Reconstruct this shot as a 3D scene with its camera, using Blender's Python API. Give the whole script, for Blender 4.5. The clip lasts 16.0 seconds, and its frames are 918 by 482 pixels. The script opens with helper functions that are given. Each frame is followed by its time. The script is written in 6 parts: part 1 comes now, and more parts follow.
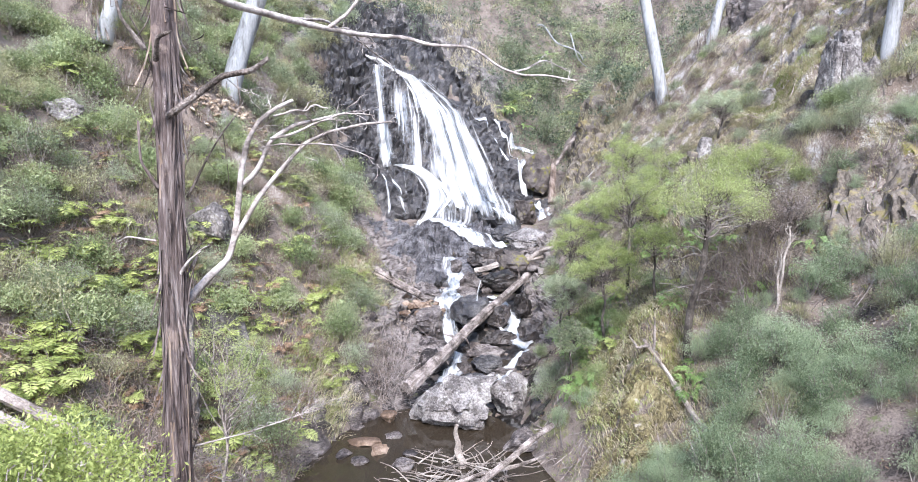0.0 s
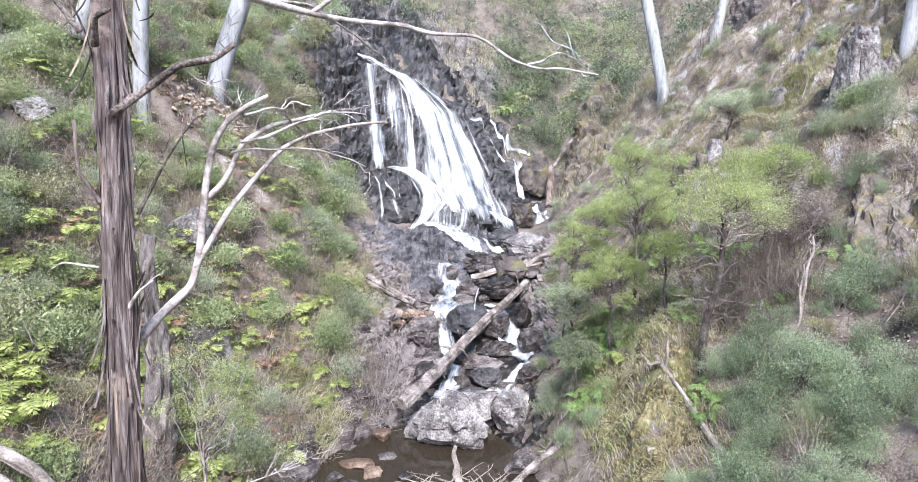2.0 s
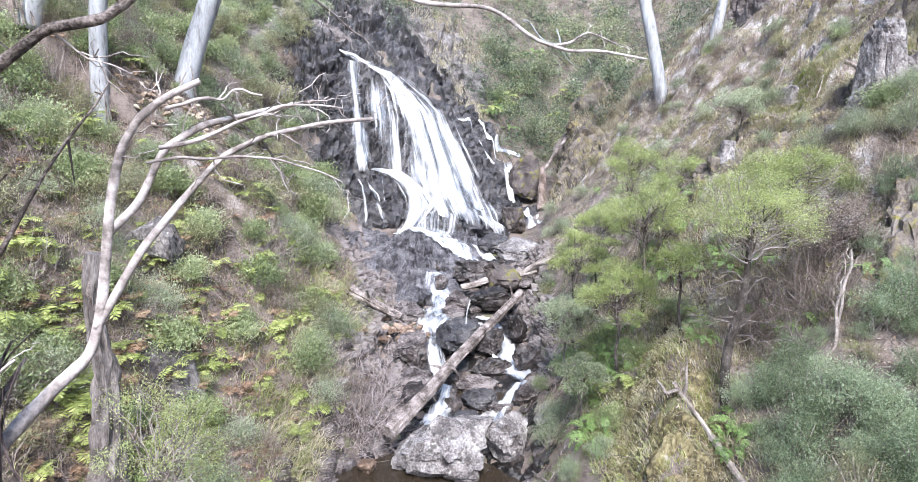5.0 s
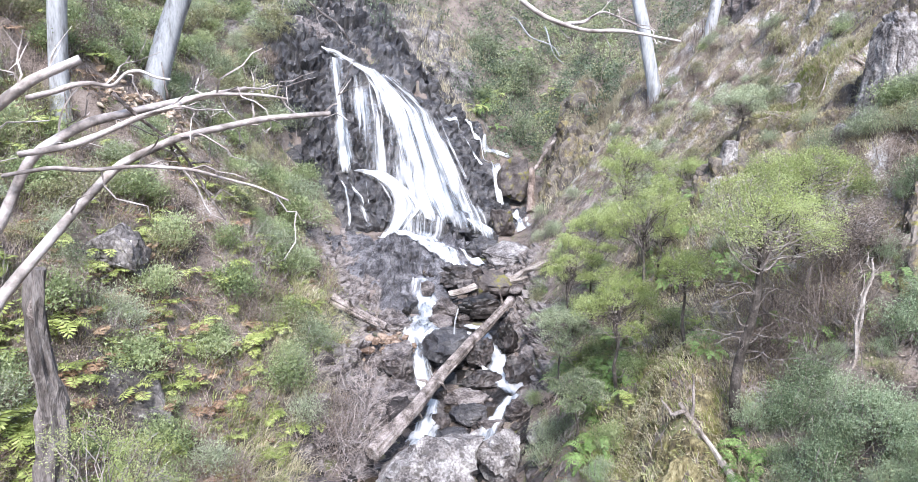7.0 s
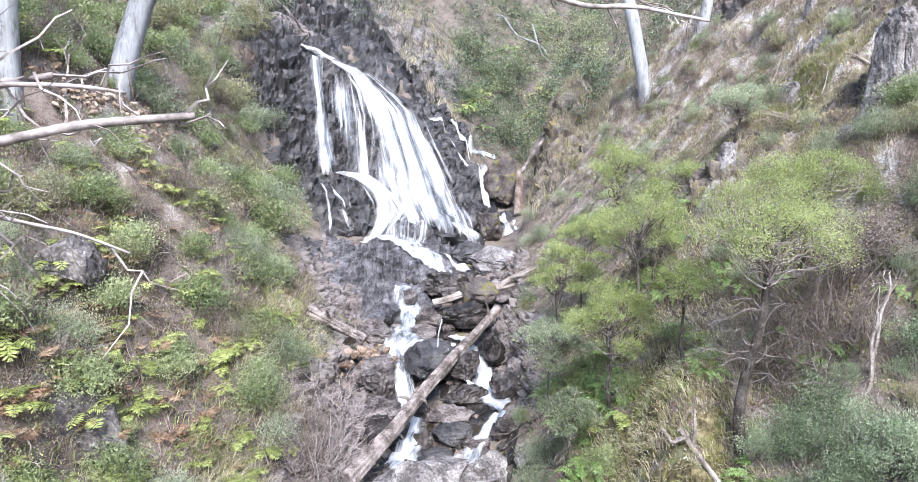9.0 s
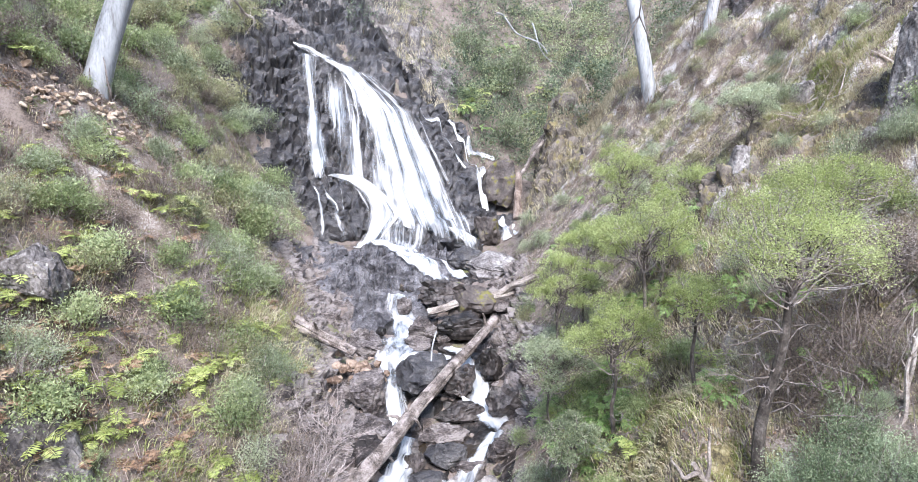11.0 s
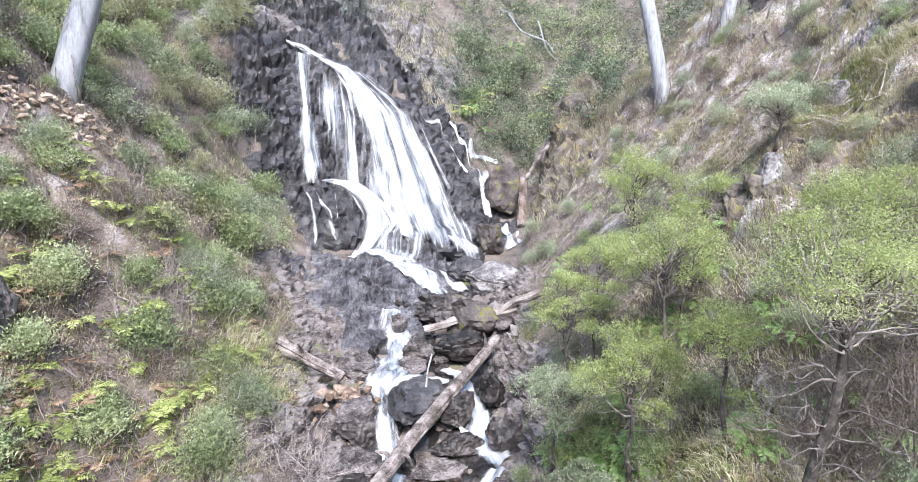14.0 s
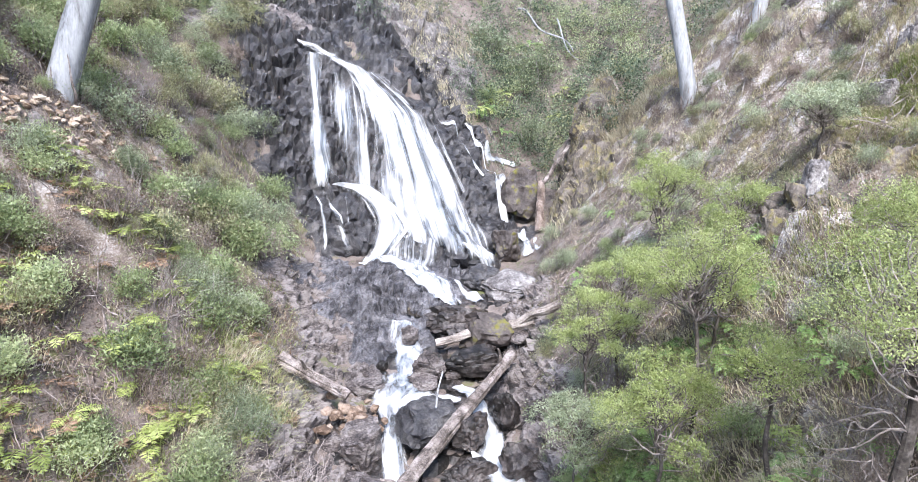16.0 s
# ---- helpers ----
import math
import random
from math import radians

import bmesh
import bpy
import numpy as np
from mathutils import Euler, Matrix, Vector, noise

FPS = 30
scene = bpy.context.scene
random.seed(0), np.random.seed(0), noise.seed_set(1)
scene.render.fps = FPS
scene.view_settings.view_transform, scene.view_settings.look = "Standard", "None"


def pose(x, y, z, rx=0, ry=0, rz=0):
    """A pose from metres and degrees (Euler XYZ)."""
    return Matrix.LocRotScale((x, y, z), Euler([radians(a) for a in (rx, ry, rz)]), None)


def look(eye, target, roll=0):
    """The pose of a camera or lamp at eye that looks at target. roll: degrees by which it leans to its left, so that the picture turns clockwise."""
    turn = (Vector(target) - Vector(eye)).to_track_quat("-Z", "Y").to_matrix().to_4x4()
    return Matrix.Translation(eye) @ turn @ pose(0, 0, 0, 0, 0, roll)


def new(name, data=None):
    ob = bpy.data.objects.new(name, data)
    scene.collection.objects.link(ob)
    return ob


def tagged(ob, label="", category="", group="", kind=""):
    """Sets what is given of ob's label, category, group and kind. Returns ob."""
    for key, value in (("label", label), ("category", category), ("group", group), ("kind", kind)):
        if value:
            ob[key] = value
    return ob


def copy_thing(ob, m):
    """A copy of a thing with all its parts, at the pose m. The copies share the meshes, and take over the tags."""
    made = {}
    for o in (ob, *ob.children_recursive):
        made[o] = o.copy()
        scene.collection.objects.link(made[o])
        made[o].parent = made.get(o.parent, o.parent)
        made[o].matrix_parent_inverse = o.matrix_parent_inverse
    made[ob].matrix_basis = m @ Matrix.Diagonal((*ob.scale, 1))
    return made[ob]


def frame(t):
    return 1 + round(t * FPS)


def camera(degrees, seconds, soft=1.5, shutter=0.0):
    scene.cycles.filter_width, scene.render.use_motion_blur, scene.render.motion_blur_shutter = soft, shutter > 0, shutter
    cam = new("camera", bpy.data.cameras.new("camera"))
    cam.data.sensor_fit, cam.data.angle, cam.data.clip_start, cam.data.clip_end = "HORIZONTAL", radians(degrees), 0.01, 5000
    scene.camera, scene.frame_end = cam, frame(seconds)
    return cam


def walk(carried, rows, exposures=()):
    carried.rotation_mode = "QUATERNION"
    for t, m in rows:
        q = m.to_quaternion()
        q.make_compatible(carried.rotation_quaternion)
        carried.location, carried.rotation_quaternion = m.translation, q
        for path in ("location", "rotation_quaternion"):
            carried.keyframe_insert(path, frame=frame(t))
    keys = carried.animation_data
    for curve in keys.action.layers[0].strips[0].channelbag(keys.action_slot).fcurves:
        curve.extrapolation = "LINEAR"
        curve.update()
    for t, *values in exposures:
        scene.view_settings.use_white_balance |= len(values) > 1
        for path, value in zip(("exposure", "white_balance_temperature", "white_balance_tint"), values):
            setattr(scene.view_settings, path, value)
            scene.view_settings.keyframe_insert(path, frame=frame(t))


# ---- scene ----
from mathutils.bvhtree import BVHTree

cam = camera(70.5, 16.0, 0.8)
METRES, EYE, TILT, LEAN, TURN = 10.0, 11.0, -10.5, 0.0, 0.0
ROWS = [
    (0.0, 0.0, 0.0, 0.0, 0.0, 0.0, -0.0),
    (0.5, -0.004, 0.0297, 0.0051, -0.3, 0.02, 0.04),
    (1.0, -0.0081, 0.0599, 0.0104, -0.49, 0.04, 0.06),
    (1.5, -0.0125, 0.0906, 0.017, -0.58, 0.04, 0.08),
    (2.0, -0.0153, 0.1226, 0.022, -0.64, 0.07, 0.07),
    (2.5, -0.0174, 0.1538, 0.0284, -0.7, 0.08, 0.11),
    (3.0, -0.0224, 0.1852, 0.0328, -0.84, 0.1, 0.11),
    (3.5, -0.0269, 0.2157, 0.0386, -1.15, 0.1, 0.15),
    (4.0, -0.0314, 0.2471, 0.0437, -1.43, 0.1, 0.18),
    (6.5, -0.0366, 0.4034, 0.0704, -2.95, 0.06, 0.43),
    (7.0, -0.0328, 0.4339, 0.0753, -3.2, 0.06, 0.48),
    (7.5, -0.0282, 0.4643, 0.081, -3.47, 0.06, 0.53),
    (8.0, -0.024, 0.4946, 0.0868, -3.75, 0.06, 0.54),
    (8.5, -0.0178, 0.5238, 0.0932, -4.02, 0.04, 0.6),
    (9.0, -0.0103, 0.5525, 0.0996, -4.25, 0.05, 0.67),
    (11.5, 0.0235, 0.6974, 0.1325, -4.12, 0.04, 0.65),
    (12.0, 0.0292, 0.7268, 0.1399, -4.05, 0.05, 0.64),
    (12.5, 0.0357, 0.7569, 0.1462, -4.0, 0.06, 0.65),
    (13.0, 0.0419, 0.7867, 0.1536, -3.94, 0.05, 0.63),
    (13.5, 0.0479, 0.8166, 0.1608, -3.9, 0.05, 0.62),
    (14.0, 0.0536, 0.8466, 0.1679, -3.7, 0.06, 0.59),
    (14.5, 0.0596, 0.8763, 0.1755, -3.43, 0.06, 0.54),
    (15.0, 0.065, 0.9059, 0.1827, -3.05, 0.06, 0.48),
    (15.5, 0.0699, 0.9358, 0.1902, -2.58, 0.07, 0.4),
    (16.0, 0.0747, 0.9662, 0.1975, -2.13, 0.08, 0.32),
]
walk(cam, [(t, pose(0, 0, EYE, TILT, LEAN, TURN) @ pose(METRES * x, METRES * y, METRES * z, 90 + pitch, roll, yaw)) for t, x, y, z, yaw, pitch, roll in ROWS])

# ---- sky and sun: bright high cloud over the gully ----
world = bpy.data.worlds.new("sky")
scene.world = world
world.use_nodes = True
wn = world.node_tree
sky = wn.nodes.new("ShaderNodeTexSky")
sky.sky_type, sky.sun_disc = "NISHITA", False
sky.sun_elevation, sky.sun_rotation = radians(50), radians(177)
sky.air_density, sky.dust_density, sky.ozone_density = 1.0, 0.7, 1.0
wn.links.new(sky.outputs[0], wn.nodes["Background"].inputs[0])
wn.nodes["Background"].inputs[1].default_value = 0.15
sun_data = bpy.data.lights.new("sun", "SUN")
sun_data.energy, sun_data.angle, sun_data.color = 1.8, radians(20), (1.0, 0.958, 0.975)
sun = new("sun", sun_data)
sun.matrix_world = look((0, 0, 60), (Vector((0, 0, 60)) - Vector((math.sin(radians(177)) * math.cos(radians(50)), math.cos(radians(177)) * math.cos(radians(50)), math.sin(radians(50))))))
scene.view_settings.exposure = 2.24

# ---- materials ----
rng = np.random.default_rng(7)


def material(name, stops, scale=3.0, detail=8.0, rough=0.85, bump=0.3, stretch=(1, 1, 1), fine=30.0, island=0.0, objvar=0.0, leaf=0.0, spots=None, dist=0.03, cracks=0.0, grit=0.8):
    """Noise-coloured surface: stops are (place, colour) of a ramp over a coarse and a fine noise; island and objvar
    vary its value from piece to piece;
    leaf lets light through; cracks is the scale of a net of joints, their shade darkened into the colour, and grit the
    weight of the fine grain; spots = (colour, scale, threshold) lays lichen or moss patches on it."""
    m = bpy.data.materials.new(name)
    m.use_nodes = True
    nt = m.node_tree
    N, L = nt.nodes.new, nt.links.new
    bsdf, out = nt.nodes["Principled BSDF"], nt.nodes["Material Output"]
    bsdf.inputs["Roughness"].default_value = rough
    bsdf.inputs["Specular IOR Level"].default_value = 0.3
    tc, mp = N("ShaderNodeTexCoord"), N("ShaderNodeMapping")
    mp.inputs["Scale"].default_value = stretch
    L(tc.outputs["Object"], mp.inputs[0])
    a, b = N("ShaderNodeTexNoise"), N("ShaderNodeTexNoise")
    for n, s in ((a, scale), (b, fine)):
        L(mp.outputs[0], n.inputs["Vector"])
        n.inputs["Scale"].default_value, n.inputs["Detail"].default_value, n.inputs["Roughness"].default_value = s, detail, 0.62
    mix = N("ShaderNodeMath")
    mix.operation = "MULTIPLY_ADD"
    L(b.outputs[0], mix.inputs[0])
    mix.inputs[1].default_value = grit
    half = N("ShaderNodeMath")
    half.operation = "MULTIPLY_ADD"
    L(a.outputs[0], half.inputs[0])
    half.inputs[1].default_value, half.inputs[2].default_value = 1.5, -0.65 - 0.5 * (grit - 0.8)
    L(half.outputs[0], mix.inputs[2])
    last = mix.outputs[0]
    if island:
        g, j = N("ShaderNodeNewGeometry"), N("ShaderNodeMath")
        j.operation = "MULTIPLY_ADD"
        L(g.outputs["Random Per Island"], j.inputs[0])
        j.inputs[1].default_value = island
        L(last, j.inputs[2])
        last = j.outputs[0]
    if objvar:
        g, j = N("ShaderNodeObjectInfo"), N("ShaderNodeMath")
        j.operation = "MULTIPLY_ADD"
        L(g.outputs["Random"], j.inputs[0])
        j.inputs[1].default_value = objvar
        L(last, j.inputs[2])
        last = j.outputs[0]
    sub = N("ShaderNodeMath")
    sub.operation = "SUBTRACT"
    L(last, sub.inputs[0])
    sub.inputs[1].default_value = (island + objvar) / 2
    ramp = N("ShaderNodeValToRGB")
    L(sub.outputs[0], ramp.inputs[0])
    el = ramp.color_ramp.elements
    while len(el) < len(stops):
        el.new(0.5)
    for e, (p, c) in zip(el, stops):
        e.position, e.color = p, (*c, 1)
    colour = ramp.outputs[0]
    for sc, ss, st in spots or ():
        v, r, mx = N("ShaderNodeTexNoise"), N("ShaderNodeMapRange"), N("ShaderNodeMix")
        L(tc.outputs["Object"], v.inputs["Vector"])
        v.inputs["Scale"].default_value, v.inputs["Detail"].default_value, v.inputs["Roughness"].default_value = ss, 7, 0.7
        L(v.outputs[0], r.inputs[0])
        r.inputs[1].default_value, r.inputs[2].default_value = st, st + 0.08
        mx.data_type = "RGBA"
        L(r.outputs[0], mx.inputs[0])
        L(colour, mx.inputs[6])
        mx.inputs[7].default_value = (*sc, 1)
        colour = mx.outputs[2]
    height = mix.outputs[0]
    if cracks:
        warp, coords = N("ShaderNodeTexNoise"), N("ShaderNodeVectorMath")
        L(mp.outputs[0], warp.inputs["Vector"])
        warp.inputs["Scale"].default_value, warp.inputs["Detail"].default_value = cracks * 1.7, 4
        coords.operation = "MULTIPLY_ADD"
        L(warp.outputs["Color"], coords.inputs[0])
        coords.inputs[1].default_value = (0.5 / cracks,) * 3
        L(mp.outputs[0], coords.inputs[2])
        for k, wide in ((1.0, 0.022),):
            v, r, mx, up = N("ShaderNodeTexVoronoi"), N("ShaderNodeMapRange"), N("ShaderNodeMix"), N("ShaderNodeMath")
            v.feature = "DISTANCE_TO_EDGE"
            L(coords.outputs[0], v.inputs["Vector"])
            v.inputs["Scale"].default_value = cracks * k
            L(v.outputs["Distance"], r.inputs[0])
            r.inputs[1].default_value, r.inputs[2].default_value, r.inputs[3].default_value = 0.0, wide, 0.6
            # the shade inside the joints is multiplied into the colour as dark lines
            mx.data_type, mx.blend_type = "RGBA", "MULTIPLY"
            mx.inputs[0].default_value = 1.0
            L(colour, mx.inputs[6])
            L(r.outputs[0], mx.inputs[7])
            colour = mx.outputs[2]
            up.operation = "MULTIPLY_ADD"
            L(r.outputs[0], up.inputs[0])
            up.inputs[1].default_value = 0.5
            L(height, up.inputs[2])
            height = up.outputs[0]
    L(colour, bsdf.inputs["Base Color"])
    if bump:
        bp = N("ShaderNodeBump")
        bp.inputs["Strength"].default_value, bp.inputs["Distance"].default_value = bump, dist
        L(height, bp.inputs["Height"])
        L(bp.outputs[0], bsdf.inputs["Normal"])
    if leaf:
        tr, ms = N("ShaderNodeBsdfTranslucent"), N("ShaderNodeMixShader")
        L(colour, tr.inputs[0])
        ms.inputs[0].default_value = leaf
        L(bsdf.outputs[0], ms.inputs[1])
        L(tr.outputs[0], ms.inputs[2])
        L(ms.outputs[0], out.inputs[0])
    return m


ground_mat = material("litter_and_soil", [(0.22, (0.045, 0.036, 0.031)), (0.42, (0.135, 0.108, 0.094)), (0.6, (0.195, 0.16, 0.14)), (0.8, (0.225, 0.19, 0.168))], 1.3, grit=1.1, fine=22, bump=0.7, dist=0.08,
                      spots=[((0.13, 0.14, 0.06), 0.55, 0.56), ((0.1, 0.12, 0.05), 2.0, 0.58)])
# the dry slope's litter is paler and pinker, thinning into the darker soil below
gn = ground_mat.node_tree
pale, cover, blend = gn.nodes.new("ShaderNodeValToRGB"), gn.nodes.new("ShaderNodeAttribute"), gn.nodes.new("ShaderNodeMix")
socket = gn.nodes["Principled BSDF"].inputs["Base Color"]
first = socket.links[0].from_socket
gn.links.new([n for n in gn.nodes if n.type == "VALTORGB"][0].inputs[0].links[0].from_socket, pale.inputs[0])
for e, (p, c) in zip([pale.color_ramp.elements[0], pale.color_ramp.elements[1], pale.color_ramp.elements.new(0.5)], [(0.22, (0.115, 0.088, 0.072)), (0.85, (0.26, 0.215, 0.172)), (0.5, (0.2, 0.16, 0.128))]):
    e.position, e.color = p, (*c, 1)
cover.attribute_name, blend.data_type = "dry_litter", "RGBA"
gn.links.new(cover.outputs["Fac"], blend.inputs[0])
gn.links.new(first, blend.inputs[6])
gn.links.new(pale.outputs[0], blend.inputs[7])
gn.links.new(blend.outputs[2], socket)
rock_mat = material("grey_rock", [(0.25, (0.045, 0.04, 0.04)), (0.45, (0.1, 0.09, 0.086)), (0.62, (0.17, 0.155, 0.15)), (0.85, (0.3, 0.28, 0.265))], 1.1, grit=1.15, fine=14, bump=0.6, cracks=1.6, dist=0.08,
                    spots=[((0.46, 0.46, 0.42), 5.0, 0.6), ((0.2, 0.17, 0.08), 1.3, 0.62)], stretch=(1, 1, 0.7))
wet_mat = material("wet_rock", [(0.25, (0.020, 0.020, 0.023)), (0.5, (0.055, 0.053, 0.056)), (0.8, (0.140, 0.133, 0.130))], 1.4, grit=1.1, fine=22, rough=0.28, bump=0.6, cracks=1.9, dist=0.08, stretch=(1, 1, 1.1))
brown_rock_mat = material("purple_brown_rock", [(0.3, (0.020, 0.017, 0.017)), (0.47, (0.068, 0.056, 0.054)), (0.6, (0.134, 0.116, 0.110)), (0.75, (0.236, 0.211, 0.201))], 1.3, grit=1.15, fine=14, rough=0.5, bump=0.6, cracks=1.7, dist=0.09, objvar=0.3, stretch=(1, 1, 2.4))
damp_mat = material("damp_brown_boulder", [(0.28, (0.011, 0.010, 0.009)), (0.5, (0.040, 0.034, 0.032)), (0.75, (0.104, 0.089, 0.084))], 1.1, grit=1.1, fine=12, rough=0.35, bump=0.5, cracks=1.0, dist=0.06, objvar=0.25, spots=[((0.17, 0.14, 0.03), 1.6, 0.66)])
white_bark = material("white_gum_bark", [(0.22, (0.13, 0.127, 0.125)), (0.42, (0.255, 0.26, 0.266)), (0.7, (0.37, 0.38, 0.39))], 1.5, fine=9, stretch=(2, 2, 0.4), bump=0.25, rough=0.7)
grey_wood = material("weathered_wood", [(0.25, (0.12, 0.1, 0.09)), (0.5, (0.26, 0.225, 0.2)), (0.75, (0.42, 0.38, 0.35))], 2.0, grit=1.0, fine=25, bump=0.6, stretch=(1, 1, 1))

# ---- noise ----
PERM = np.random.default_rng(3).permutation(512)


def pnoise(x, y, z):
    """Smooth value noise in -1..1, whole arrays at once."""
    xi, yi, zi = (np.floor(v).astype(int) for v in (x, y, z))
    f = [v - np.floor(v) for v in (x, y, z)]
    u, v, w = (t * t * t * (t * (t * 6 - 15) + 10) for t in f)
    h = lambda i, j, k: PERM[(PERM[(PERM[(xi + i) & 511] + yi + j) & 511] + zi + k) & 511] / 255.5 - 1
    lerp = lambda a, b, t: a + t * (b - a)
    return lerp(lerp(lerp(h(0, 0, 0), h(1, 0, 0), u), lerp(h(0, 1, 0), h(1, 1, 0), u), v), lerp(lerp(h(0, 0, 1), h(1, 0, 1), u), lerp(h(0, 1, 1), h(1, 1, 1), u), v), w)


def fbm(x, y, z, octaves=4, gain=0.5):
    total, amp = np.zeros(np.shape(x)), 1.0
    for k in range(octaves):
        total = total + amp * pnoise(x * 2**k + 17 * k, y * 2**k + 5 * k, z * 2**k)
        amp *= gain
    return total


def facets(x, y, z, seed=0):
    """Blocky, jointed rock: for every point the height of the tilted block it lies in."""
    xi, yi, zi = (np.floor(v).astype(int) for v in (x, y, z))
    best, out = np.full(np.shape(x), 1e9), np.zeros(np.shape(x))
    for i in (-1, 0, 1):
        for j in (-1, 0, 1):
            for k in (-1, 0, 1):
                h = PERM[(PERM[(PERM[(xi + i) & 511] + yi + j) & 511] + zi + k + seed) & 511]
                a, b, c = PERM[h] / 511, PERM[(h + 71) & 511] / 511, PERM[(h + 133) & 511] / 511
                dx, dy, dz = xi + i + a - x, yi + j + b - y, zi + k + c - z
                d = dx * dx + dy * dy + dz * dz
                tilt = (a - 0.5) * dx + (b - 0.5) * dy + (c - 0.5) * dz
                hit = d < best
                best = np.where(hit, d, best)
                out = np.where(hit, (h / 255.5 - 1) * 0.6 + 1.6 * tilt, out)
    return out


def joints(x, y, z):
    """How far every point lies from the joint between two blocks, in block sizes."""
    xi, yi, zi = (np.floor(v).astype(int) for v in (x, y, z))
    first, second = np.full(np.shape(x), 9.0), np.full(np.shape(x), 9.0)
    for i in (-1, 0, 1):
        for j in (-1, 0, 1):
            for k in (-1, 0, 1):
                h = PERM[(PERM[(PERM[(xi + i) & 511] + yi + j) & 511] + zi + k) & 511]
                a, b, c = PERM[h] / 511, PERM[(h + 71) & 511] / 511, PERM[(h + 133) & 511] / 511
                d = np.sqrt((xi + i + a - x) ** 2 + (yi + j + b - y) ** 2 + (zi + k + c - z) ** 2)
                second = np.minimum(second, np.maximum(first, d))
                first = np.minimum(first, d)
    return second - first


# ---- building helpers ----
def mesh_object(name, verts, faces, mat, parent=None, label="", smooth=False, uv=None):
    me = bpy.data.meshes.new(name)
    me.from_pydata(verts if isinstance(verts, list) else verts.tolist(), [], faces if isinstance(faces, list) else faces.tolist())
    me.materials.append(mat)
    if smooth:
        me.shade_smooth()
    if uv is not None:
        layer = me.uv_layers.new()
        idx = np.empty(len(me.loops), int)
        me.loops.foreach_get("vertex_index", idx)
        layer.data.foreach_set("uv", np.asarray(uv)[idx].ravel())
    ob = new(name, me)
    if parent is not None:
        ob.parent = parent
    if label:
        ob["label"] = label
    return ob


def empty(name, m=None):
    e = new(name)
    e.empty_display_size = 0.2
    if m is not None:
        e.matrix_basis = m
    return e


def joined(pieces):
    vs, fs, k = [], [], 0
    for v, f in pieces:
        vs.append(v)
        fs += [[i + k for i in q] for q in f]
        k += len(v)
    return np.concatenate(vs), fs


def grid_faces(nx, ny):
    i, j = np.meshgrid(np.arange(nx - 1), np.arange(ny - 1))
    a = (j * nx + i).ravel()
    return np.stack([a, a + 1, a + nx + 1, a + nx], 1)


# ---- lie of the land ----
# foot of each valley side: x, y, height of the foot, steepness of the slope above it
FOOT_L = np.array([(-3.6, -40, -3.0, 0.95), (-4.4, 8, 0.3, 0.95), (-4.2, 18, 0.6, 1.15), (-3.1, 21, 0.95, 1.1), (-2.4, 24, 2.0, 1.05), (-2.3, 26.5, 2.9, 1.02),
                   (-3.2, 30, 3.7, 1.14), (-4.4, 34.5, 4.6, 1.1), (-4.9, 38.5, 5.0, 1.4), (-3.2, 40.2, 5.2, 1.75), (0.5, 40.6, 4.9, 1.7),
                   (3.6, 42.2, 5.2, 1.45), (5.4, 46, 6.8, 1.05), (8.0, 54, 12.0, 0.95), (10.5, 61, 20.0, 0.9), (15, 75, 34.0, 0.9), (30, 120, 70.0, 0.9)])
FOOT_R = np.array([(4.5, -40, -3.0, 0.95), (4.2, 8, 0.4, 0.95), (3.2, 14, 0.6, 1.0), (2.0, 18, 0.75, 1.0), (2.2, 21, 1.2, 1.0), (3.0, 24, 2.1, 1.0), (3.4, 26.5, 2.8, 1.0),
                   (3.7, 30, 3.4, 1.0), (4.3, 34.5, 4.2, 1.05), (5.4, 39, 4.9, 1.25), (6.6, 43, 5.8, 1.3), (8.2, 47, 7.3, 1.1),
                   (11.0, 54, 12.0, 0.95), (13.5, 61, 20.0, 0.9), (18, 75, 34.0, 0.9), (33, 120, 70.0, 0.9)])
# a crag beside the gully, and a steep mossy rib standing out of the wattle slope: x, y, height above the slope
SPUR = np.array([(8.0, 41.8, 0.5, 0), (8.3, 43.0, 1.9, 0), (8.7, 44.4, 3.2, 0), (9.5, 46.2, 3.6, 0), (11.2, 48.5, 2.4, 0)])
RIB = np.array([(4.2, 14.6, 0.4, 0), (4.75, 16.4, 0.8, 0), (5.1, 17.2, 1.05, 0), (5.6, 18.4, 1.1, 0), (6.2, 19.6, 0.25, 0)])


def foot_distance(line, x, y):
    """Distance to a foot line, its side (+1 to the right of its run), and the foot's height and steepness there."""
    best = np.full(x.shape, 1e9)
    side, zf, st = np.zeros(x.shape), np.zeros(x.shape), np.zeros(x.shape)
    for a, b in zip(line[:-1], line[1:]):
        d = b[:2] - a[:2]
        u = np.clip(((x - a[0]) * d[0] + (y - a[1]) * d[1]) / (d @ d), 0, 1)
        px, py = x - a[0] - u * d[0], y - a[1] - u * d[1]
        r = np.hypot(px, py)
        hit = r < best
        best = np.where(hit, r, best)
        side = np.where(hit, np.sign(d[1] * px - d[0] * py), side)
        zf = np.where(hit, a[2] + u * (b[2] - a[2]), zf)
        st = np.where(hit, a[3] + u * (b[3] - a[3]), st)
    return best, side, zf, st


